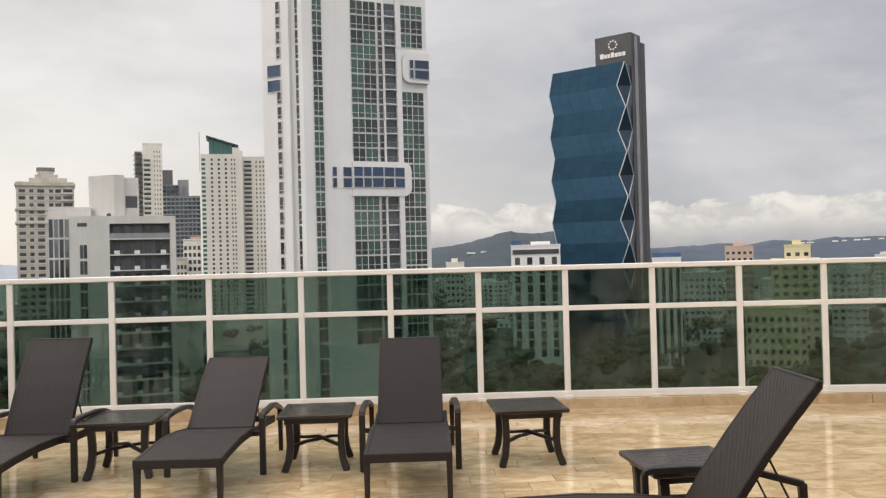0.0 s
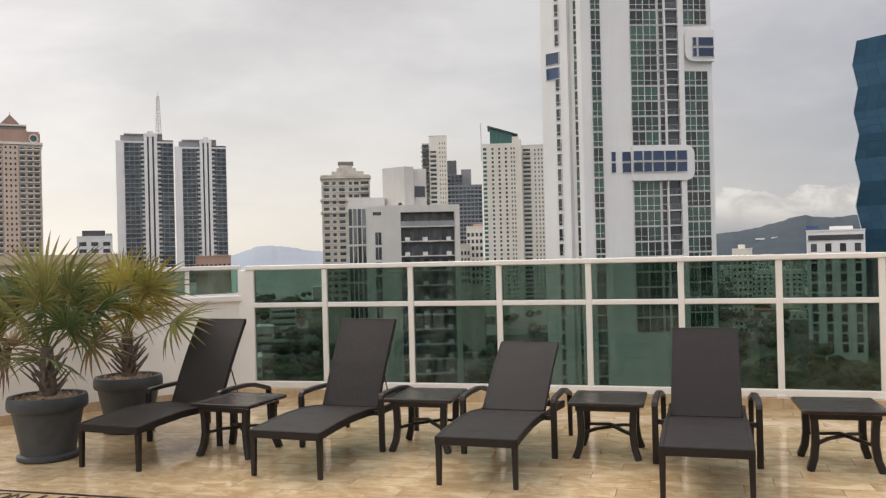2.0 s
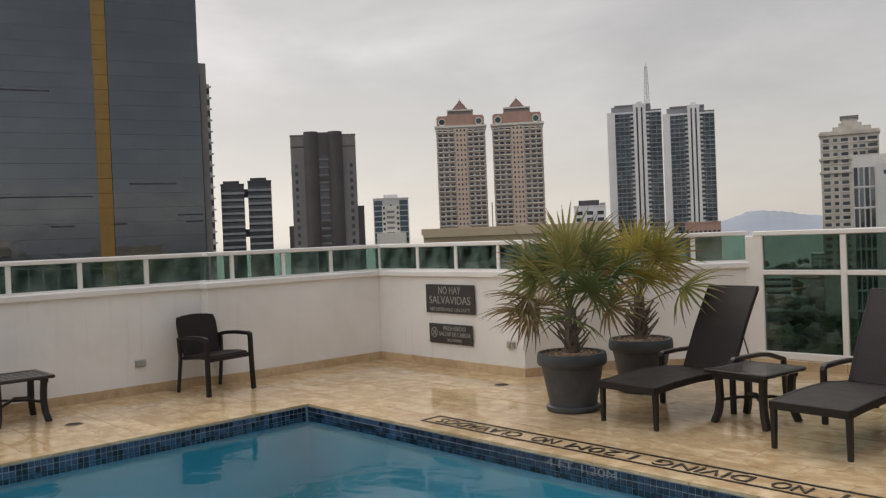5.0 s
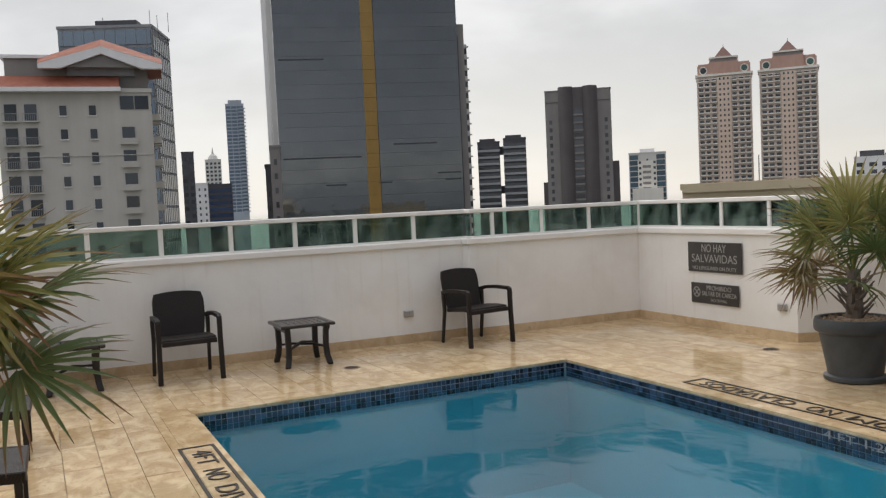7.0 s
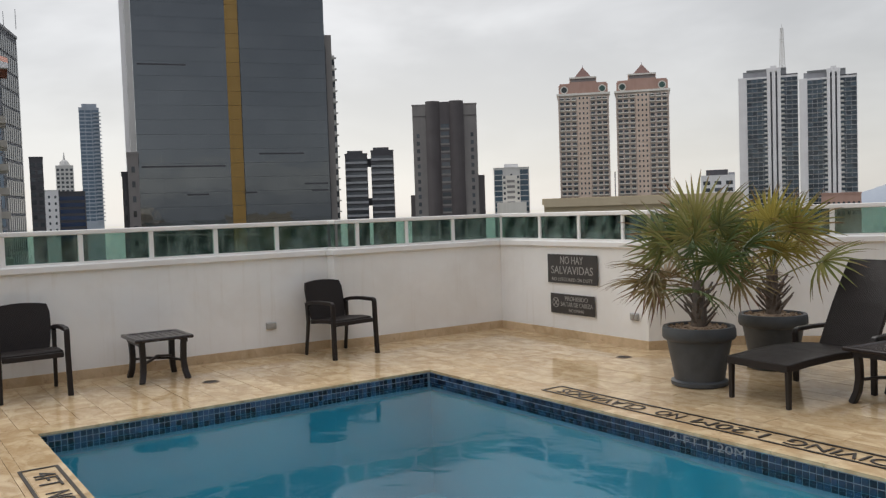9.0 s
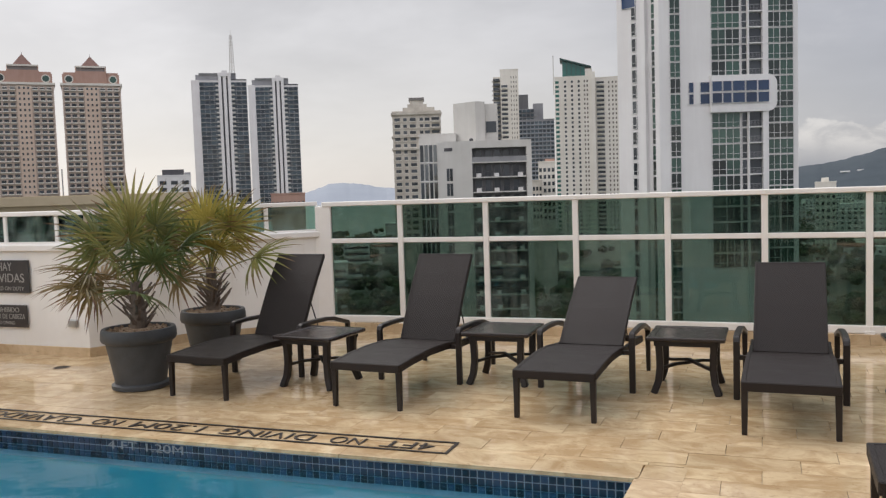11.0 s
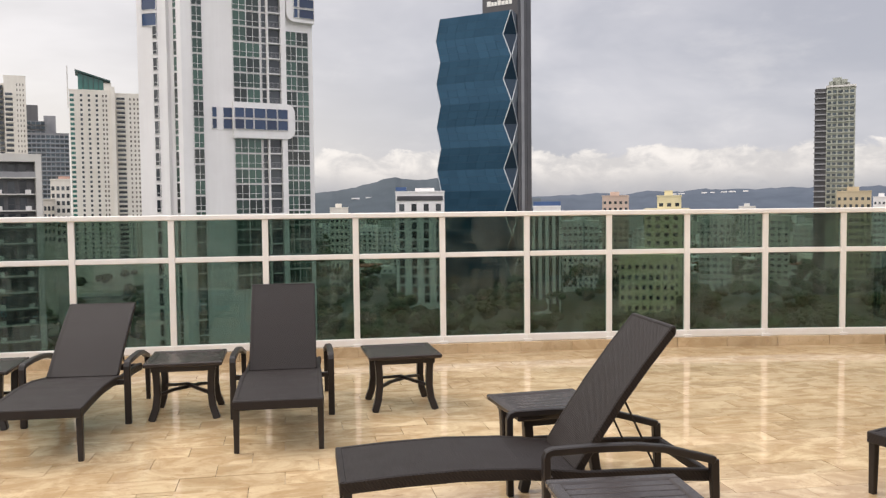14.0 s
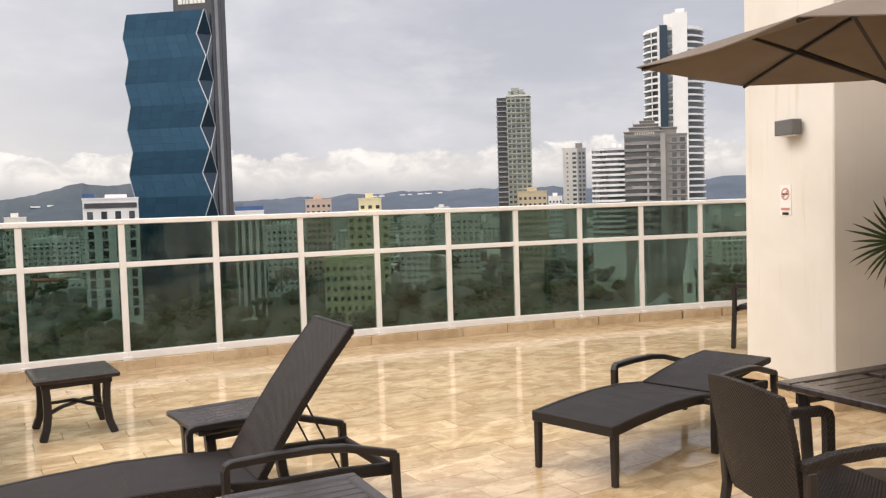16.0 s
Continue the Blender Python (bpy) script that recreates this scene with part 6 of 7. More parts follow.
root, w, ht = tower("beige_tower", "weathered beige tower with stacked roof storeys", -25.08, -21.88, 5.24, 330, 16, F_AGED, 0, "tower block")
for x, ww in ((-0.40, 0.11), (-0.24, 0.07), (-0.08, 0.12), (0.10, 0.07), (0.22, 0.1)):
    grid(root, [x * w], ht - 1.5, 20, 2.45, ww * w, 1.15, W_DARK)
    grid(root, [x * w], ht - 2.3, 20, 2.45, ww * w * 1.25, 0.28, F_CREAM, "sill", 0.35)
grid(root, [0.39 * w], ht - 1.5, 20, 2.45, 0.16 * w, 1.3, W_DARK)
grid(root, [0.39 * w], ht - 2.35, 20, 2.45, 0.2 * w, 0.7, F_AGED, "balcony", 1.1)
block(root, "turret", F_AGED, -w * 0.13, w * 0.15, 2, 9, ht + 0.5, Z(330, 6.05))
block(root, "turret_cap", F_TAUPE, -w * 0.15, w * 0.17, 1.7, 9.3, Z(330, 6.05), Z(330, 6.22))
block(root, "roof_storey", F_AGED, -w * 0.28, w * 0.38, 1, 12, ht + 0.5, ht + 1.9)
block(root, "roof_storey", F_AGED, -w * 0.18, w * 0.22, 1.5, 11, ht + 1.9, ht + 3.2)
for z in (ht - 0.9, ht - 9.5, ht - 14.2):
    block(root, "cornice", F_AGED, -w * 0.525, w * 0.525, -0.7, 16, z, z + 0.7)


def build_grey_block():
    """Nearer pale building with a recessed dark balcony bay."""
    d, rot, mid = 170.0, 3.0, -19.075
    root, w, ht = tower("apartment_block", "pale grey apartment block with dark recessed balconies", -22.19, -15.96, 3.24, d, 18, None, rot, "apartment block")

    def at(az):
        return along(d, rot, mid, az)

    r0, r1, top = at(-19.91), at(-16.31), Z(d, 2.77)
    fh = 2.93
    block(root, "wall", F_PALE, -w / 2, r0, 0.0, 18, GROUND_Z, ht)
    block(root, "wall", F_PALE, r1, w / 2, 0.0, 18, GROUND_Z, ht)
    block(root, "wall", F_PALE, r0, r1, 0.0, 18, top, ht)
    # the bay's back is charcoal: shade of the recess painted as wall colour
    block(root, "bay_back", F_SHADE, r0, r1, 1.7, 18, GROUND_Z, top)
    n = 13
    unit = Mesh().box(-0.48, 0.48, -0.55, 0, 0, 0.72).data("air_conditioner", F_WHITE)
    for i in range(n):
        z = Z(d, 1.80) - fh * i
        block(root, "balcony_slab", F_PALE, r0, r1, -0.12, 1.7, z - 0.1, z + 0.12)
        if i == 0:
            block(root, "balcony_panel", F_GREY, r0, r1, -0.05, 0.1, z + 0.12, z + 1.1)
        rail = Mesh().bar((r0, 0, z + 1.12), (r1, 0, z + 1.12), 0.06)
        for k in range(1, 6):
            x = r0 + (r1 - r0) * k / 6
            rail.bar((x, 0, z + 0.12), (x, 0, z + 1.1), 0.05)
        part("balcony_rail", rail, F_DARK, root, kind="stuff")
        for q in (0.12, 0.30, 0.47, 0.64, 0.82):
            part("window", boxmesh("window", 1.15, 0.05, 2.1, W_DARK), W_DARK, root, m=pose(r0 + (r1 - r0) * q, 1.7, z + 1.3 if i else z + 1.35))
        if i:
            for q in (0.12, 0.45, 0.89):
                part("air_conditioner", unit, None, root, m=pose(r0 + (r1 - r0) * q, 1.3, z + 0.12))
    for i in range(n):
        x = at(-21.42)
        for k in (-0.32, 0.32):
            part("window", boxmesh("window", 0.56, 0.06, 2.45, W_DARK), W_DARK, root, m=pose(x + k, 0.0, Z(d, 1.05) - fh * i))
    block(root, "vent", F_DARK, at(-21.75), at(-21.2), -0.06, 0.05, Z(d, 2.6), Z(d, 2.82))
    # wing with tall strip windows, one step back
    x0, x1 = at(-23.36) - 0.1, -w / 2
    block(root, "wall", F_PALE, x0, x1, 1.0, 18, GROUND_Z, Z(d, 3.1))
    block(root, "rear_storey", F_PALE, x0 - 0.15, at(-20.9), 6.0, 18, GROUND_Z, Z(d, 3.78) + 0.4)
    for i in range(10):
        z = Z(d, 3.05) - 1.6 - 3.7 * i
        for k in range(4):
            wd = (x1 - x0) / 4
            part("window", boxmesh("window", wd * 0.72, 0.06, 3.3, W_DARK if k in (0, 2) else W_GREY), None, root, m=pose(x0 + wd * (k + 0.5), 1.0, z))
        block(root, "spandrel", F_WHITE, x0, x1, 0.9, 1.0, z - 1.85, z - 1.7)
    # folded tank room on the roof
    bt = Z(d, 5.95)
    ta, tf, tb, tc = at(-20.99), at(-19.54), at(-18.89), at(-17.99)
    plan = [(ta, 8.0), (tf, 4.0), (tb, 5.0), (tb, 12.0), (ta, 12.0)]
    part("roof_tank", Mesh().prism(plan, ht - 0.2, bt), F_PALE, root, "plain rendered roof tank room")
    block(root, "roof_tank", F_PALE, tb, tc, 6.5, 12, ht - 0.2, bt - 0.3, "plain rendered roof tank room")
    block(root, "window", W_DARK, tb + 0.25, tc - 0.3, 6.4, 6.6, Z(d, 3.9), Z(d, 4.65))
    part("roof_vent", Mesh().lathe([(0.4, ht), (0.4, ht + 0.5), (0.1, ht + 0.7)], 10, (tb - 3.0, 2.0)), F_DARK, root)


build_grey_block()
root, w, ht = tower("tall_tower", "tall beige tower with dark balcony strips", -17.86, -16.68, 7.75, 520, 18, F_CREAM, 0, "tower block")
block(root, "side_wing", F_CREAM, -w * 0.92, -w / 2, 3, 15, GROUND_Z, Z(520, 7.36))
grid(root, [-w * 0.72], Z(520, 7.3), 26, 2.75, w * 0.34, 1.4, W_DARK, proud=-2.95)
for i in range(26):
    block(root, "balcony", F_PALE, -w * 0.98, -w * 0.55, 2.0, 3.0, Z(520, 7.3) - 2.75 * i - 2.4, Z(520, 7.3) - 2.75 * i - 1.7)
grid(root, [-w * 0.28], Z(520, 6.85), 24, 2.75, w * 0.34, 1.7, W_DARK)
grid(root, [-w * 0.28], Z(520, 6.85) - 1.0, 24, 2.75, w * 0.36, 0.7, F_CREAM, "balcony", 0.9)
grid(root, [0.1 * w, 0.24 * w, 0.38 * w], ht - 3, 26, 2.75, w * 0.045, 1.2, W_TAN)
root, w, ht = tower("banded_block", "blue-grey banded tower block", -16.72, -14.40, 4.45, 560, 16, F_GREY, 0, "tower block")
block(root, "upper_storey", F_GREY, -w * 0.5, w * 0.03, 1, 14, ht, Z(560, 5.2))
block(root, "lift_head", F_SHADE, -w * 0.5, -w * 0.22, 2, 10, Z(560, 5.2), Z(560, 6.15))
block(root, "lift_head", F_GREY, -w * 0.09, w * 0.2, 4, 12, ht, Z(560, 5.56))
for k in range(9):
    x = w * (-0.5 + (k + 0.5) / 9)
    grid(root, [x], ht - 0.4, 20, 2.7, w / 9 * 0.8, 1.7, W_SLATE)
    if k < 4:
        grid(root, [x], Z(560, 5.2), 3, 2.7, w / 9 * 0.8, 1.7, W_SLATE, proud=-0.92)
grid(root, [0.0], ht - 1.5, 20, 2.7, w, 0.55, F_MIST, "balcony", 0.6)
root, w, ht = tower("cream_tower", "cream tower with rows of windows and green glass roof", -14.32, -11.72, 7.1, 450, 20, F_CREAM, 0, "tower block")
grid(root, [x * w for x in (-0.24, -0.07, 0.10)], ht - 1.2, 36, 2.3, w * 0.05, 1.2, W_DARK)
grid(root, [0.24 * w, 0.31 * w], ht - 1.2, 36, 2.3, w * 0.035, 1.1, W_TAN)
grid(root, [-0.44 * w], ht - 1.2, 36, 2.3, w * 0.09, 1.3, W_TEAL)
for x in (-0.16, 0.02, 0.18, -0.36):
    block(root, "pilaster", F_CREAM, x * w - 0.3, x * w + 0.3, -0.5, 0, GROUND_Z, ht)
block(root, "pilaster", F_CREAM, w * 0.40, w * 0.5, -0.9, 0, GROUND_Z, ht + 2.2)
x0, x1, xa, xb = along(450, 0, -13.02, -13.8), along(450, 0, -13.02, -12.34), along(450, 0, -13.02, -13.96), along(450, 0, -13.02, -11.94)
crown = Mesh().add([(x0, 2, ht), (x1, 2, ht), (x1, 16, ht), (x0, 16, ht), (x0, 2, Z(450, 8.18)), (x1, 2, Z(450, 7.78)), (x1, 16, Z(450, 7.78)), (x0, 16, Z(450, 8.18))],
                   [(3, 2, 1, 0), (4, 5, 6, 7), (0, 1, 5, 4), (1, 2, 6, 5), (2, 3, 7, 6), (3, 0, 4, 7)])
part("glass_crown", crown, W_TEAL, root, "green glass roof crown")
for k in range(1, 5):
    x = x0 + (x1 - x0) * k / 5
    block(root, "crown_mullion", F_TEALP, x - 0.18, x + 0.18, 1.8, 2.0, ht, Z(450, 8.18 - 0.4 * k / 5))
lid = Mesh().add([(xa, 0.5, Z(450, 8.27)), (xb, 0.5, Z(450, 7.66)), (xb, 17, Z(450, 7.66)), (xa, 17, Z(450, 8.27)), (xa, 0.5, Z(450, 8.37)), (xb, 0.5, Z(450, 7.76)), (xb, 17, Z(450, 7.76)), (xa, 17, Z(450, 8.37))],
                 [(3, 2, 1, 0), (4, 5, 6, 7), (0, 1, 5, 4), (1, 2, 6, 5), (2, 3, 7, 6), (3, 0, 4, 7)])
part("crown_roof", lid, F_TEALP, root, "sloping dark green roof sheet")
block(root, "crown_pier", F_CREAM, x1, x1 + w * 0.17, 1.6, 8, ht, Z(450, 7.62))
part("mast", Mesh().tube([(-w * 0.53, 4, ht - 8), (-w * 0.53, 4, Z(450, 8.6))], 0.25, 5), F_PALE, root)
root, w, ht = tower("cream_wing", "cream wing tower with paired balconies", -11.72, -10.2, 6.95, 455, 18, F_CREAM, 0, "tower block")
grid(root, [-0.28 * w], ht - 1.2, 36, 2.3, w * 0.32, 1.35, W_DARK)
grid(root, [-0.28 * w], ht - 2.0, 36, 2.3, w * 0.36, 0.5, F_CREAM, "balcony", 0.9)
grid(root, [0.08 * w, 0.24 * w, 0.38 * w], ht - 1.2, 36, 2.3, w * 0.06, 1.1, W_TAN)
simple("small_block", "small pale block between towers", -15.52, -14.41, 1.65, 330, F_CREAM, 4, 2.6, W_DARK, lowest=-10, crown=((-0.1, 0.5, 1.0, F_TERRA),))
simple("small_block", "weathered small block between towers", -15.95, -15.3, 0.45, 320, F_AGED, 3, 2.6, W_DARK, lowest=-10)

# inland side
root, w, ht = simple("striped_block", "white block with dark window strips and black roof band", 5.85, 9.1, 0.75, 300, F_WHITE, 4, 3.2, W_DARK, (0.42, 0.8), 16, lowest=-30, top_gap=3.6)
block(root, "roof_band", F_DARK, -w * 0.47, w * 0.47, -0.3, 10, ht - 2.8, ht - 1.2)
block(root, "roof_block", F_WHITE, -w * 0.1, w * 0.3, 3, 10, ht, ht + 1.6)
block(root, "roof_wedge", F_BLUEP, -w * 0.5, -w * 0.28, 2, 6, ht, ht + 1.9)
simple("striped_block", "white and dark striped block with a blue roof", 15.0, 16.8, -0.3, 330, F_WHITE, 4, 40, W_DARK, (0.5, 0.94), 14, lowest=-44, top_gap=1.0, crown=((-0.5, 0.5, 1.6, F_BLUEP),))
for a0, a1, e, d, mat, n in ((19.5, 21.2, 0.35, 430, F_PEACH, 5), (22.2, 25.0, -0.55, 330, F_YELLOW, 5), (23.0, 24.5, 0.3, 332, F_YELLOW, 3), (1.5, 2.7, -0.25, 420, F_CREAM, 4), (25.6, 27.6, -1.2, 420, F_PALE, 5),
                             (29.0, 31.0, -1.0, 460, F_CREAM, 5), (16.9, 19.3, -1.3, 420, F_WHITE, 7), (20.6, 24.2, -3.6, 265, F_YELLOW, 8),
                             (33.6, 35.5, 0.45, 420, F_OCHRE, 6), (2.9, 5.6, -1.6, 600, F_WHITE, 8), (28.0, 29.0, -0.4, 640, F_PALE, 4), (35.6, 36.5, 0.1, 520, F_WHITE, 4),
                             (31.2, 32.4, -1.6, 560, F_PALE, 4)):
    simple("town_block", "low town block in pale render with window rows", a0, a1, e, d, mat, n, 3.1, W_DARK, (0.5, 0.42), 14, lowest=-40, category="apartment block", group="town blocks", crown=((-0.2, 0.15, 1.8, mat),))
root, w, ht = tower("shaded_tower", "tall grey-green tower, its balcony side coloured dark for shade", 32.98, 34.57, 6.78, 430, 14, F_MOSS, 0, "tower block")
n, fh = 24, 2.5
for x, ww in ((-0.40, 0.12), (-0.22, 0.12), (-0.02, 0.16), (0.19, 0.12), (0.38, 0.14)):
    grid(root, [x * w], ht - 1.2, n, fh, ww * w, 1.25, W_SLATE)
    grid(root, [x * w], ht - 2.1, n, fh, ww * w * 1.2, 0.5, F_MOSS, "balcony", 0.7)
for x in (-0.31, -0.12, 0.09, 0.29):
    block(root, "pier", F_MOSS, x * w - 0.25, x * w + 0.25, -0.6, 0, GROUND_Z, ht)
block(root, "cornice", F_PALE, -w * 0.52, w * 0.52, -0.7, 14, ht - 0.4, ht + 0.5)
# shade on the tower's side is given by this wing's dark colour
block(root, "side_wing", F_DARK, -w * 0.91, -w * 0.5, 2, 13, GROUND_Z, ht - 0.5)
for i in range(n):
    z = ht - 2.6 - fh * i
    block(root, "side_balcony", F_GREY, -w * 0.94, -w * 0.5, 1.1, 2.0, z, z + 0.55)
for x0, x1, hh in ((-0.42, -0.2, 2.2), (-0.3, 0.02, 3.8), (-0.02, 0.22, 2.9), (0.1, 0.3, 1.4)):
    block(root, "roof_plant", F_MOSS, x0 * w, x1 * w, 3, 8, ht + 0.5, ht + 0.5 + hh)
root, w, ht = tower("grey_tower", "slim grey tower block", 36.58, 38.09, 3.18, 460, 12, F_GREY, 0, "tower block")
# front drawn paler than the grey strip that stands for the side
block(root, "front_panel", F_PALE, -w * 0.5, w * 0.13, -0.5, 1, GROUND_Z, ht + 0.3)
grid(root, [0.0], ht - 1.2, 14, 2.4, w * 0.16, 1.2, W_DARK, proud=0.6)
grid(root, [-w * 0.3], ht - 1.2, 14, 2.4, w * 0.07, 0.9, W_TAN, proud=0.6)
grid(root, [w * 0.24, w * 0.4], ht - 1.2, 14, 2.4, w * 0.1, 1.3, W_DARK)
block(root, "lift_head", F_TAUPE, w * 0.06, w * 0.36, 1, 8, ht, Z(460, 3.56))
root, w, ht = tower("striped_tower", "white block with dark continuous balconies", 38.48, 40.7, 3.12, 400, 14, F_WHITE, 0, "tower block")
for k, (a, b, pr) in enumerate(((-0.5, -0.06, 0.4), (-0.06, 0.26, 1.3), (0.26, 0.5, 0.6))):
    for i in range(17):
        z = ht - 0.8 - 2.35 * i
        block(root, "window", W_DARK, a * w, b * w, -pr + 0.4, 0.02, z - 1.3, z)
        block(root, "balcony", F_WHITE, a * w - 0.2, b * w, -pr - 0.4, 0.0, z - 2.3, z - 1.3)
block(root, "roof_block", F_WHITE, w * 0.08, w * 0.2, 2, 8, ht, Z(400, 3.45))
block(root, "roof_block", F_WHITE, w * 0.26, w * 0.36, 2, 8, ht, Z(400, 3.42))
block(root, "roof_storey", F_PALE, -w * 0.42, -w * 0.1, 1, 10, ht, ht + 0.7)
d = 300.0
root, w, ht = tower("terraced_tower", "dark grey tower with stepped roof terraces", 40.58, 44.49, 3.82, d, 16, F_TAUPE, 0, "tower block")
m0 = along(d, 0, 42.535, 42.85)
n, fh = 13, 2.5
for i in range(n):
    z = ht - 0.4 - fh * i
    lift = 1.2 if i % 3 else 0.5
    block(root, "window", W_DARK, -w * 0.5, m0, -0.1, 0.05, z - 1.35, z)
    block(root, "balcony", F_TAUPE if i < 3 else F_PALE2, -w * 0.5 + (0.0 if i % 2 else 2.2), m0 - (1.4 if i % 2 else 3.0), -lift, 0.0, z - 2.25, z - 1.35)
    block(root, "slab", F_PALE2, -w * 0.51, m0, -0.5, 0.0, z - 2.45, z - 2.25)
    for x in (0.30, 0.43):
        block(root, "window", W_DARK, x * w - 0.75, x * w + 0.75, -0.1, 0.05, z - 1.9, z - 0.5)
    block(root, "ledge", F_PALE2, 0.22 * w, 0.5 * w, -0.35, 0.0, z - 2.3, z - 2.05)
block(root, "pier", F_PALE2, m0, m0 + 1.6, -0.8, 2, GROUND_Z, ht + 0.6)
block(root, "pier", F_PALE2, -w * 0.14, -w * 0.11, -0.9, 0, GROUND_Z, ht - 3)
for a, b, e0, e1 in ((-0.5, 0.10, 3.82, 4.15), (-0.42, 0.08, 4.15, 4.42), (-0.34, 0.02, 4.42, 4.62), (-0.24, -0.02, 4.62, 4.82), (-0.17, -0.08, 4.82, 4.98), (0.10, 0.34, 3.82, 4.35)):
    block(root, "roof_storey", F_TAUPE, a * w, b * w, 1.0, 13, Z(d, e0), Z(d, e1))
    block(root, "roof_ledge", F_PALE2, a * w - 0.3, b * w + 0.3, 0.5, 13, Z(d, e1) - 0.25, Z(d, e1))
for k in range(9):
    block(root, "clerestory", F_PALE, -w * 0.33 + k * 0.75, -w * 0.33 + k * 0.75 + 0.4, 0.2, 1.0, Z(d, 3.9), Z(d, 4.08))
part("aerial", Mesh().tube([(-w * 0.36, 4, Z(d, 4.2)), (-w * 0.36, 4, Z(d, 4.9))], 0.06, 5), F_GREY, root)


def build_round_tower():
    d, az = 420.0, 43.73
    r = 13.68
    root = thing("round_tower", "white round tower with dark curved balconies and blue strip", "tower block", m=pose(d * math.sin(radians(az)), d * math.cos(radians(az)), 0, 0, 0, -az))
    ht = Z(d, 10.05)
    part("wall", Mesh().lathe([(r - 0.6, GROUND_Z), (r - 0.6, ht)], 36), F_WHITE, root)
    part("roof", Mesh().lathe([(r, ht), (r, ht + 1.4), (r - 0.5, ht + 1.6)], 36), F_WHITE, root)
    block(root, "spine", F_WHITE, -0.4, 6.1, -r - 1.4, 2, GROUND_Z, Z(d, 11.0), "white central fin")
    block(root, "lift_head", F_WHITE, -4.1, 6.1, -r + 1.0, 4, ht, Z(d, 11.0), "white lift head")
    block(root, "lift_head", F_WHITE, 1.0, 5.0, -r + 0.5, 3, Z(d, 11.0), Z(d, 11.25), "white lift head")
    block(root, "glass_strip", W_SKYD, -6.0, -2.6, -r - 0.3, 0, GROUND_Z, Z(d, 10.35), "dark blue glass strip")
    fh = 2.95
    block(root, "pier", F_WHITE, -7.0, -6.0, -r - 0.1, 0, GROUND_Z, Z(d, 10.3))

    def curved(a0, a1, r0, r1, h, name, mat):
        n, vs = 10, []
        for i in range(n + 1):
            a = radians(a0 + (a1 - a0) * i / n)
            for rr, z in ((r1, -h / 2), (r1, h / 2), (r0, h / 2), (r0, -h / 2)):
                vs.append((rr * math.cos(a), rr * math.sin(a), z))
        fs = [(i * 4 + j, i * 4 + 4 + j, i * 4 + 4 + (j + 1) % 4, i * 4 + (j + 1) % 4) for i in range(n) for j in range(4)] + [(0, 1, 2, 3), (4 * n + 3, 4 * n + 2, 4 * n + 1, 4 * n)]
        return Mesh().add(vs, fs).data(name, mat)

    kinds = [(curved(182, 240, r - 0.7, r - 0.35, 2.0, "balcony_opening", W_DARK), 0.0), (curved(180, 240, r - 0.7, r + 0.25, 0.75, "balcony", F_WHITE), -1.35),
             (curved(297, 358, r - 0.7, r - 0.35, 2.0, "balcony_opening", W_DARK), 0.0), (curved(297, 360, r - 0.7, r + 0.25, 0.75, "balcony", F_WHITE), -1.35)]
    sill = Mesh().box(-2.5, -0.5, -r - 0.12, -r + 1, -1.0, 1.0).data("window", W_SLATE)
    for i in range(27):
        z = ht - fh * (i + 0.45)
        for me, dz in kinds:
            part(me.name.split(".")[0], me, None, root, m=pose(0, 0, z + dz))
        part("window", sill, None, root, m=pose(0, 0, z))
        block(root, "divider", F_WHITE, -9.9, -9.5, -r * 0.72 - 0.9, -r * 0.72 + 1.0, z - 1.0, z + 1.0)


build_round_tower()


def build_church():
    root = thing("church", "pale stone church with two pointed spires", "church", m=pose(230 * math.sin(radians(43.0)), 230 * math.cos(radians(43.0)), 0, 0, 0, -43))
    block(root, "nave", F_PALE, -5, 5, 4, 30, GROUND_Z, -31)
    for x in (-6.2, 6.2):
        z = GROUND_Z
        t = block(root, "spire_tower", F_WHITE, x - 1.5, x + 1.5, 0, 3.4, z, -21)
        part("spire", Mesh().lathe([(1.7, -21.0), (1.15, -17.5), (0.55, -14.2), (0.75, -13.9), (0.12, -10.9)], 8, (x, 1.7)), F_WHITE, root)
        part("belfry_opening", Mesh().box(x - 0.6, x + 0.6, -0.06, 0.1, -24, -21.2), W_DARK, root)
    part("roof", Mesh().add([(-5.4, 4, -31), (5.4, 4, -31), (0, 4, -27), (-5.4, 30, -31), (5.4, 30, -31), (0, 30, -27)], [(0, 1, 2), (5, 4, 3), (0, 2, 5, 3), (1, 4, 5, 2), (0, 3, 4, 1)]), F_GREY, root)


build_church()
# white terraced blocks seen through the fence's first panes
for a0, a1, e, d, n in ((-31.2, -29.2, -6.6, 230, 6), (-30.6, -28.4, -4.6, 330, 6), (-28.6, -26.9, -3.2, 420, 5), (-32.0, -29.6, -2.6, 520, 8)):
    simple("terraced_block", "white terraced apartment block among trees", a0, a1, e, d, F_WHITE, 1, 3.1, W_DARK, (0.9, 0.5), 12, bands=True, lowest=-41, category="apartment block", balcony=((-0.5, 0.5, F_WHITE, 1.2),), group="terraced blocks")


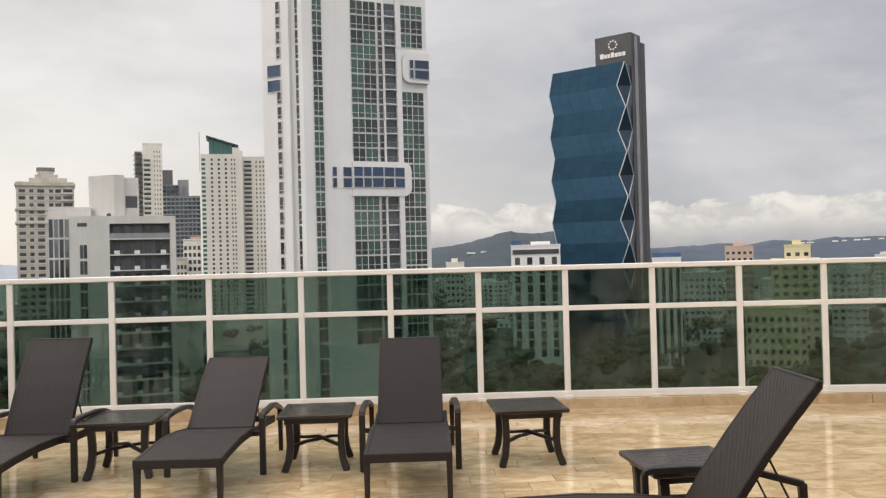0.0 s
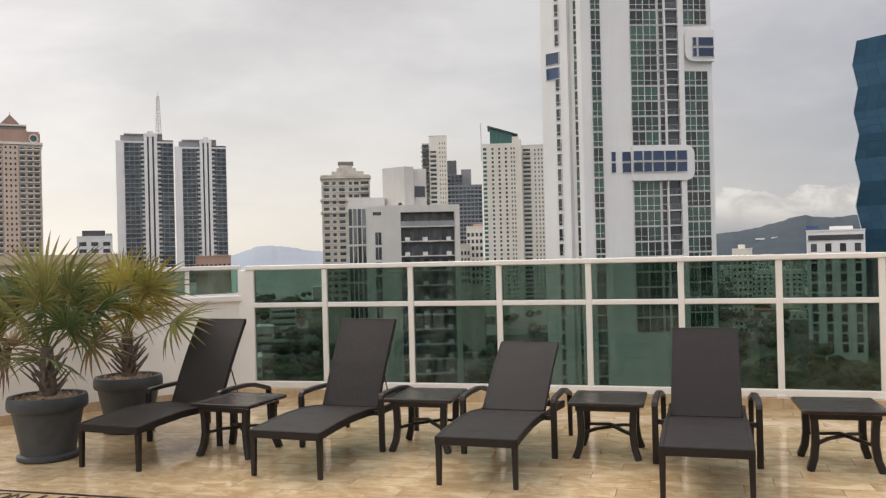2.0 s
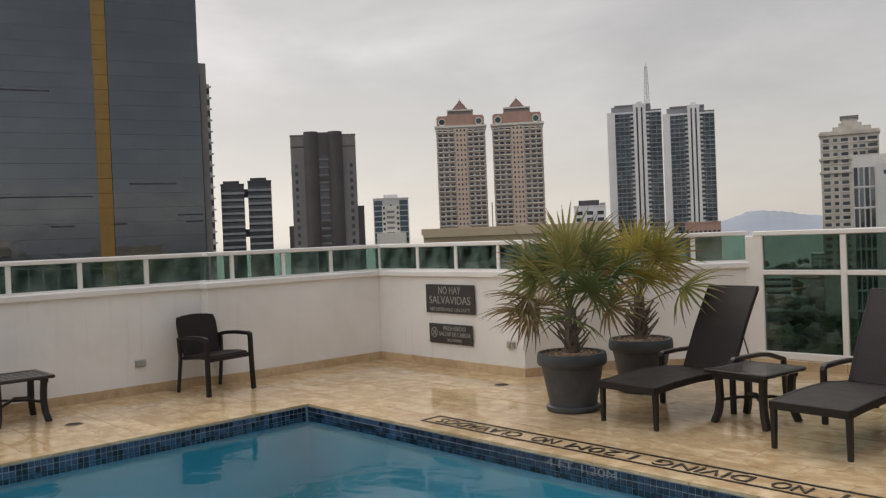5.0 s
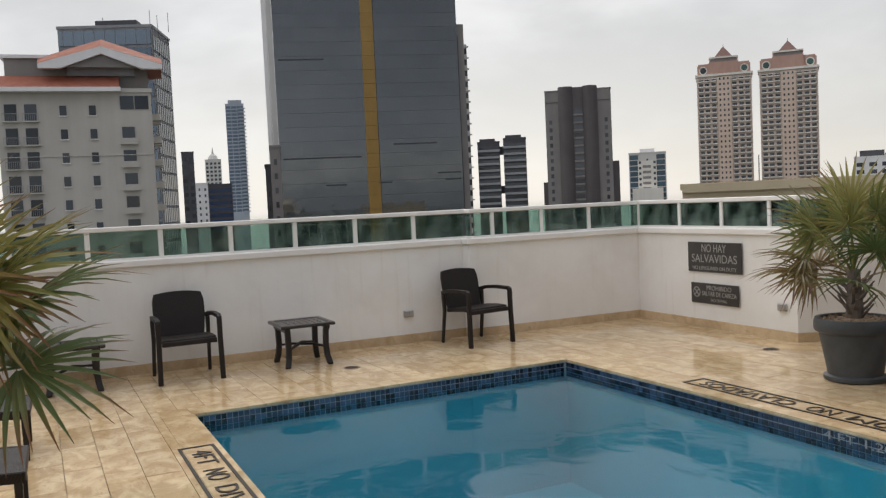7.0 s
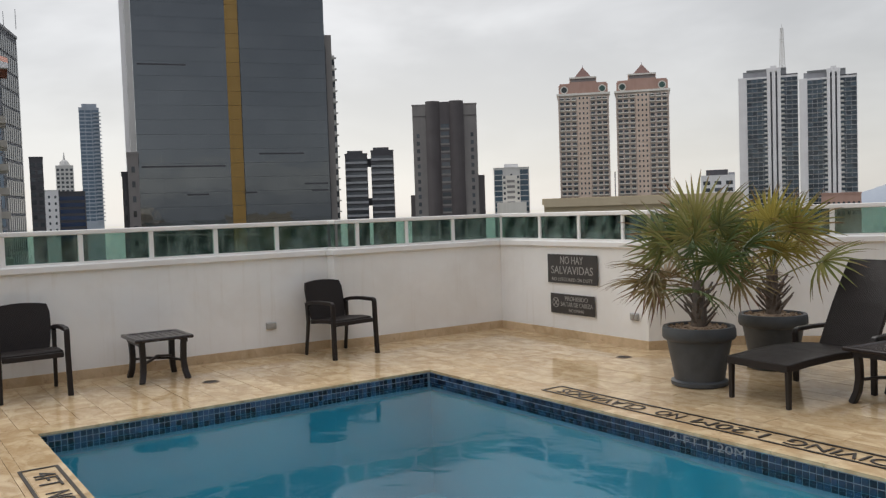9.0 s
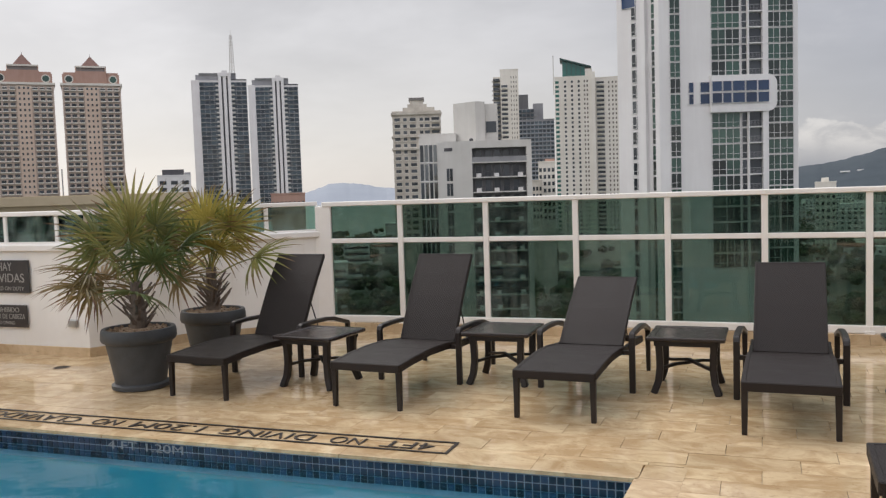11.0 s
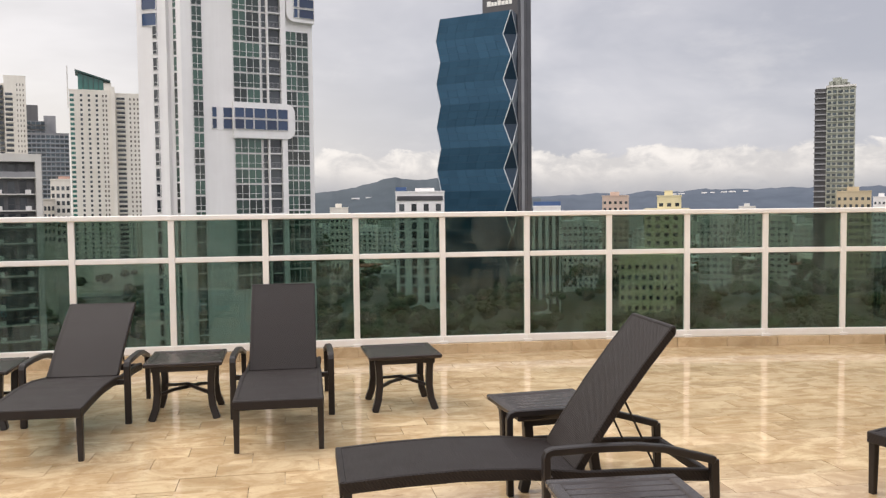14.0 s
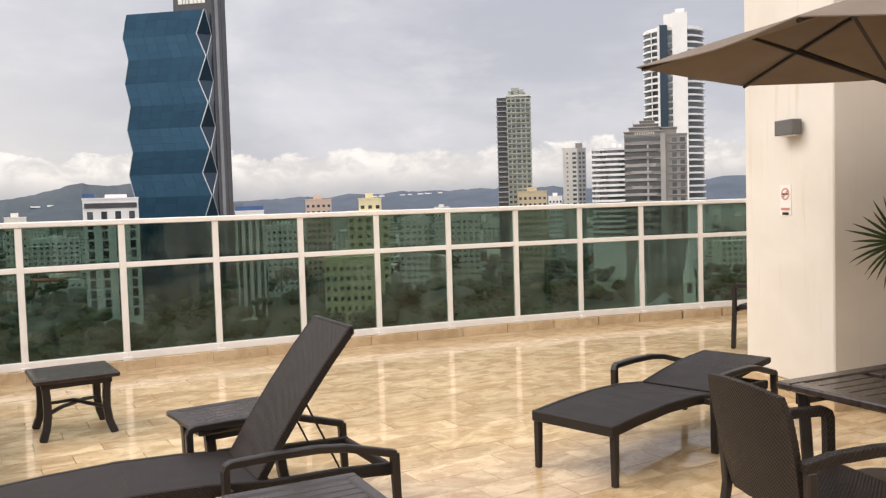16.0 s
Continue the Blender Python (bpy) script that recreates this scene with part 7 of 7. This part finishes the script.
# ---------- ground, sea, hills, trees, roofs ----------
def ground_mat():
    m, g = shader("city_ground")
    geo = g.n("ShaderNodeNewGeometry").outputs["Position"]
    a, b = g.noise(geo, 0.006, 5.0, 0.6, 0.4), g.noise(geo, 0.05, 4.0, 0.65)
    col = g.mix(g.ramp(a, 0.42, 0.62), rgb(0.035, 0.052, 0.028), rgb(0.16, 0.155, 0.145))
    col = g.mix(g.math("MULTIPLY", g.ramp(b, 0.45, 0.7), 0.6), col, rgb(0.055, 0.075, 0.04))
    p = g.n("ShaderNodeBsdfPrincipled", {"Base Color": col, "Roughness": 0.9})
    g.n("ShaderNodeOutputMaterial", {0: p.outputs[0]})
    return m


gm = Mesh()
n = 64
gm.add([(4700 * math.cos(2 * math.pi * i / n), 4700 * math.sin(2 * math.pi * i / n), GROUND_Z) for i in range(n)], [tuple(range(n))])
solo("ground", gm, ground_mat(), "green and built-up city ground far below", "ground", kind="structure")


def sea_mat():
    m, g = shader("sea_water")
    geo = g.n("ShaderNodeNewGeometry").outputs["Position"]
    t = g.noise(geo, 0.004, 4.0, 0.6)
    # pale base colour carries part of the sky's reflection on the water
    p = g.n("ShaderNodeBsdfPrincipled", {"Base Color": g.mix(t, rgb(0.28, 0.32, 0.30), rgb(0.34, 0.37, 0.35)), "Roughness": 0.25})
    g.n("ShaderNodeOutputMaterial", {0: p.outputs[0]})
    return m


sm = Mesh()
ring = [radians(a) for a in range(-112, -19, 3)]
sm.add([((820 + 60 * math.sin(a * 23)) * math.sin(a), (820 + 60 * math.sin(a * 23)) * math.cos(a), GROUND_Z + 0.4) for a in ring] + [(4690 * math.sin(a), 4690 * math.cos(a), GROUND_Z + 0.4) for a in ring],
       [(i + 1, i, i + len(ring), i + len(ring) + 1) for i in range(len(ring) - 1)])
solo("sea", sm, sea_mat(), "pale grey-green bay beyond the city", "sea", kind="structure")


def hills(name, a0, a1, dist, base_el, peaks, material, label):
    """A ridge with a broken crest."""
    rng = random.Random(len(name) + int(dist))
    me = Mesh()
    steps = 180
    vs = []
    for i in range(steps + 1):
        a = a0 + (a1 - a0) * i / steps
        el = base_el
        for c, wd, h in peaks:
            el += h * math.exp(-((a - c) / wd) ** 2)
        el += 0.16 * noise.noise(Vector((a * 0.6, dist, 0))) + 0.07 * noise.noise(Vector((a * 2.3, dist, 3)))
        z = Z(dist, max(el, 0.02))
        s, c = math.sin(radians(a)), math.cos(radians(a))
        for k, dz in ((-0.10, 0.0), (-0.05, 0.55), (0.0, 1.0), (0.02, 1.0)):
            r = dist * (1 + k)
            zz = GROUND_Z - 1 + (z - GROUND_Z) * dz + 14 * noise.noise(Vector((a * 1.7, k * 40, dist))) * (dz if dz < 1 else 0)
            vs.append((r * s, r * c, zz))
    me.add(vs, [(i * 4 + j, i * 4 + 4 + j, i * 4 + 5 + j, i * 4 + 1 + j) for i in range(steps) for j in range(3)])
    return solo(name, me, material, label, "hills", kind="structure", smooth=True)


# distance haze is mixed into these base colours as blue-grey
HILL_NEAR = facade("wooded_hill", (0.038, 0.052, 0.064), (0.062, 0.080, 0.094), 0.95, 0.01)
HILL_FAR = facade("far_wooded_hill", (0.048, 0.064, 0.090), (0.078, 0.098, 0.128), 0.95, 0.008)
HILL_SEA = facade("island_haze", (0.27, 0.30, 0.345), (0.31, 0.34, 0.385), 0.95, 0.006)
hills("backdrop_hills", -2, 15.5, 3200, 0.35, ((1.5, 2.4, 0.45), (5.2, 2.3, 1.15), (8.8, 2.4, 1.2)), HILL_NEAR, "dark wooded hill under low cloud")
hills("backdrop_ridge", 8, 62, 4200, 0.35, ((17, 4, 0.10), (22, 4, 0.16), (28, 5, 0.34), (35, 5, 0.36), (47, 3, 0.7), (54, 5, 0.5)), HILL_FAR, "wooded ridge in the distance, haze in its blue-grey")
hills("backdrop_island", -33, -22, 4300, 0.02, ((-28.6, 2.2, 0.7), (-25.5, 2, 0.25)), HILL_SEA, "island across the bay, paled by haze in its colour")


def far_sheds():
    """Long white roofs on the distant slope."""
    rng = random.Random(21)
    me = Mesh()
    for a in (3.2, 4.1, 5.0, 20.2, 24.0, 24.5, 25.9, 26.4, 27.1, 27.6, 28.4):
        d = 3050 if a < 8 else 3700
        m = pose(d * math.sin(radians(a)), d * math.cos(radians(a)), 0, 0, 0, -a)
        z = Z(d, 0.50 + 0.03 * (a - 24) if a > 8 else 0.42 + 0.1 * rng.random())
        wd = rng.uniform(9, 17)
        me.box(-wd, wd, -6, 6, z - 5, z, m)
    solo("far_sheds", me, F_WHITE, "long white shed roofs on the distant slope", "sheds", kind="stuff")


far_sheds()


def foliage_mat():
    m, g = shader("tree_foliage")
    geo = g.n("ShaderNodeNewGeometry")
    isl = geo.outputs["Random Per Island"]
    nz = g.noise(geo.outputs["Position"], 0.5, 4.0, 0.7)
    col = g.mix(g.math("ADD", g.math("MULTIPLY", isl, 0.6), g.math("MULTIPLY", nz, 0.4)), rgb(0.025, 0.045, 0.018), rgb(0.085, 0.12, 0.045))
    p = g.n("ShaderNodeBsdfPrincipled", {"Base Color": col, "Roughness": 0.8})
    g.put(p.inputs["Normal"], g.n("ShaderNodeBump", {"Strength": 1.0, "Distance": 0.6, "Height": g.noise(geo.outputs["Position"], 1.6, 4.0, 0.7)}))
    g.n("ShaderNodeOutputMaterial", {0: p.outputs[0]})
    return m


def icosphere():
    bm = bmesh.new()
    bmesh.ops.create_icosphere(bm, subdivisions=2, radius=1.0)
    bm.verts.ensure_lookup_table()
    v = [tuple(q.co) for q in bm.verts]
    f = [tuple(x.index for x in q.verts) for q in bm.faces]
    bm.free()
    return v, f


def far_trees():
    """Far woods and street trees: clumps of ragged crowns."""
    rng = random.Random(9)
    v0, f0 = icosphere()
    me = Mesh()
    for t in range(1500):
        az = rng.uniform(-34, 60)
        d = 150 + 750 * rng.random() ** 1.6
        x, y = d * math.sin(radians(az)), d * math.cos(radians(az))
        h = rng.uniform(7, 15)
        for c in range(5):
            r = rng.uniform(1.3, 3.2)
            cx, cy, cz = x + rng.uniform(-4, 4), y + rng.uniform(-4, 4), GROUND_Z + h - r * rng.uniform(0.4, 1.4)
            k = rng.uniform(0, 50)
            me.add([(cx + p[0] * r * q, cy + p[1] * r * q, cz + p[2] * r * 0.8 * q) for p in v0
                    for q in (0.8 + 0.45 * noise.noise(Vector((p[0] * 2 + k, p[1] * 2, p[2] * 2))),)], f0)
    solo("far_trees", me, foliage_mat(), "dense dark green trees between the houses below", "trees", kind="stuff")


far_trees()


def far_houses():
    """Low town roofs and blocks below the terrace, past counting."""
    rng = random.Random(4)
    mats = [(F_WHITE, "white"), (F_CREAM, "cream"), (F_PALE, "grey")]
    meshes = [Mesh() for _ in mats]
    roofs, wins = Mesh(), Mesh()
    for i in range(620):
        az = rng.uniform(-6, 62) if i < 470 else rng.uniform(-36, -4)
        d = 480 + 1500 * rng.random() ** 1.4
        if az < -20 and d > 760:
            continue
        h = rng.choice((5, 6, 8, 9, 12, 15, 18, 24)) * (1.0 if d > 450 else 0.8)
        w, dp = rng.uniform(9, 26), rng.uniform(9, 20)
        m = pose(d * math.sin(radians(az)), d * math.cos(radians(az)), 0, 0, 0, -az + rng.choice((0, 12, -18, 30)))
        k = rng.randrange(3)
        meshes[k].box(-w / 2, w / 2, 0, dp, GROUND_Z, GROUND_Z + h, m)
        if h < 9 and rng.random() < 0.7:
            roofs.box(-w / 2 - 0.5, w / 2 + 0.5, -0.5, dp + 0.5, GROUND_Z + h, GROUND_Z + h + 0.8, m)
        for f in range(int(h / 3)):
            z = GROUND_Z + 1.2 + 3 * f
            nw = int(w / 3.2)
            for j in range(nw):
                x = -w / 2 + w * (j + 0.5) / nw
                wins.box(x - 0.8, x + 0.8, -0.1, 0.05, z, z + 1.3, m)
    for me, (mat, nm) in zip(meshes, mats):
        solo("far_houses", me, mat, nm + " rendered low town houses below the terrace", "houses", kind="stuff")
    solo("far_roofs", roofs, F_ROOF, "red flat and tiled roofs of low houses", "roofs", kind="stuff")
    solo("far_windows", wins, W_DARK, "dark windows of the low town houses", "windows", kind="stuff")


far_houses()


# ---------- pool edge and paving, piece by piece ----------
def coping():
    """Square-edged travertine coping stones round the pool."""
    root = thing("pool_coping", "cream travertine coping stones round the pool", "coping", kind="structure")
    for a, b in ((SW, SE), (SE, NE), (NE, NW), (NW, SW)):
        a, b = Vector(a), Vector(b)
        d = (b - a).normalized()
        n = round((b - a).length / 0.61)
        step = (b - a).length / n
        ang = math.degrees(math.atan2(d.y, d.x))
        for i in range(n):
            p = a + d * (step * i)
            part("coping_stone", Mesh().box(0.0015, step - 0.0015, -0.235, 0.02, -0.022, 0.001), FLOOR, root, m=pose(p.x, p.y, 0, 0, 0, ang))
        part("coping_stone", Mesh().box(0.0015, 0.2335, -0.235, -0.0015, -0.022, 0.0012), FLOOR, root, m=pose(b.x, b.y, 0, 0, 0, ang))


coping()


def waterline():
    """Navy mosaic band at the water's edge."""
    root = thing("waterline_mosaic", "navy blue mosaic tiles along the pool's waterline", "mosaic", kind="structure")
    size, gap = 0.047, 0.0075
    base = Mesh()
    chip = Mesh().box(0, size - gap, 0, 0.006, 0, size - gap).data("mosaic_tile", TILE)
    rest = Mesh()
    count = 0
    for a, b in ((SE, SW), (SW, NW), (NW, NE), (NE, SE)):
        a, b = Vector(a), Vector(b)
        d = (b - a).normalized()
        ang = math.degrees(math.atan2(d.y, d.x))
        nrm = Vector((d.y, -d.x))
        length = (b - a).length
        m = pose(a.x, a.y, 0, 0, 0, ang)
        base.box(0, length, -0.004, 0.03, -0.21, -0.023, m)
        for r in range(3):
            z = -0.027 - size * (r + 1)
            for i in range(int(length / size)):
                if a is not None and (b - Vector(NE)).length < 0.01 and r < 2 and 35 <= i < 180 and count < 290:
                    p = a + d * (i * size) + nrm * 0.010
                    part("mosaic_tile", chip, None, root, m=pose(p.x, p.y, z, 0, 0, ang))
                    count += 1
                else:
                    rest.box(i * size, i * size + size - gap, -0.010, -0.004, z, z + size - gap, m)
    part("mosaic_bed", base, TILEGROUT, root)
    part("mosaic_field", rest, TILE_FIELD, root, kind="stuff")
    lettering("depth_mark", "4 FT-1.20M", 0.082, F_GREY, root, pose(-4.22, pool_y(-4.22, True) - 0.012, -0.068, 90, 0, 1.9), 0.62)


def field_tile_mat():
    m, g = shader("navy_mosaic_field")
    isl = g.n("ShaderNodeNewGeometry").outputs["Random Per Island"]
    col = g.mix(g.ramp(isl, 0.1, 0.95), rgb(0.005, 0.009, 0.02), rgb(0.055, 0.095, 0.17))
    p = g.n("ShaderNodeBsdfPrincipled", {"Base Color": col, "Roughness": 0.15})
    g.n("ShaderNodeOutputMaterial", {0: p.outputs[0]})
    return m


TILE_FIELD = field_tile_mat()
waterline()


def cut_slab(slab, hole):
    """What is left of a slab's rectangle outside the hole's rectangle."""
    x0, x1, y0, y1 = slab
    a, b, c, d = hole
    if x1 <= a or x0 >= b or y1 <= c or y0 >= d:
        return [slab]
    left = [(x0, x1, y0, c), (x0, x1, d, y1), (x0, a, max(y0, c), min(y1, d)), (b, x1, max(y0, c), min(y1, d))]
    return [q for q in left if q[1] - q[0] > 0.01 and q[3] - q[2] > 0.01]


def paving():
    """Cream travertine slabs, 61 x 23 cm, in running bond, clear of pool and walls."""
    tw, td, gap = 0.61, 0.227, 0.0035
    near, rest = [], Mesh()
    turn = pose(0, 0, 0, 0, 0, 1.4)
    rng = random.Random(2)
    for r in range(-38, 46):
        shift = (r % 3) * tw / 3
        for c in range(-18, 22):
            x, y = c * tw + shift, r * td + 0.166
            cen = turn @ Vector((x + tw / 2, y + td / 2, 0))
            if cen.x < -9.75 or cen.x > 12.5 or cen.y < -8 or cen.y > fence_y(max(-5.3, min(cen.x, 11))) + 0.25:
                continue
            dip = rng.uniform(-0.0012, 0.0008)
            hole = (SW[0] - 0.236 - cen.x + x + tw / 2, SE[0] + 0.236 + 0.03 * (cen.y > 2.5) - cen.x + x + tw / 2,
                    pool_y(cen.x, False) - 0.236 - cen.y + y + td / 2, pool_y(cen.x, True) + 0.236 - cen.y + y + td / 2)
            cut = cut_slab((x, x + tw - gap, y, y + td - gap), hole)
            if len(cut) == 1 and cut[0] == (x, x + tw - gap, y, y + td - gap) and -5.5 < cen.x < 4.5 and 4.7 < cen.y < 7.8 and len(near) < 295:
                near.append((x, y, dip))
            else:
                for x0, x1, y0, y1 in cut:
                    rest.box(x0, x1, y0, y1, -0.02, dip, turn)
    slab = Mesh().box(0, tw - gap, 0, td - gap, -0.02, 0).data("paving_slab", FLOOR)
    for x, y, dip in near:
        part("paving_slab", slab, None, floor, m=turn @ pose(x, y, dip))
    part("paving_field", rest, FLOOR, floor, kind="stuff")


paving()
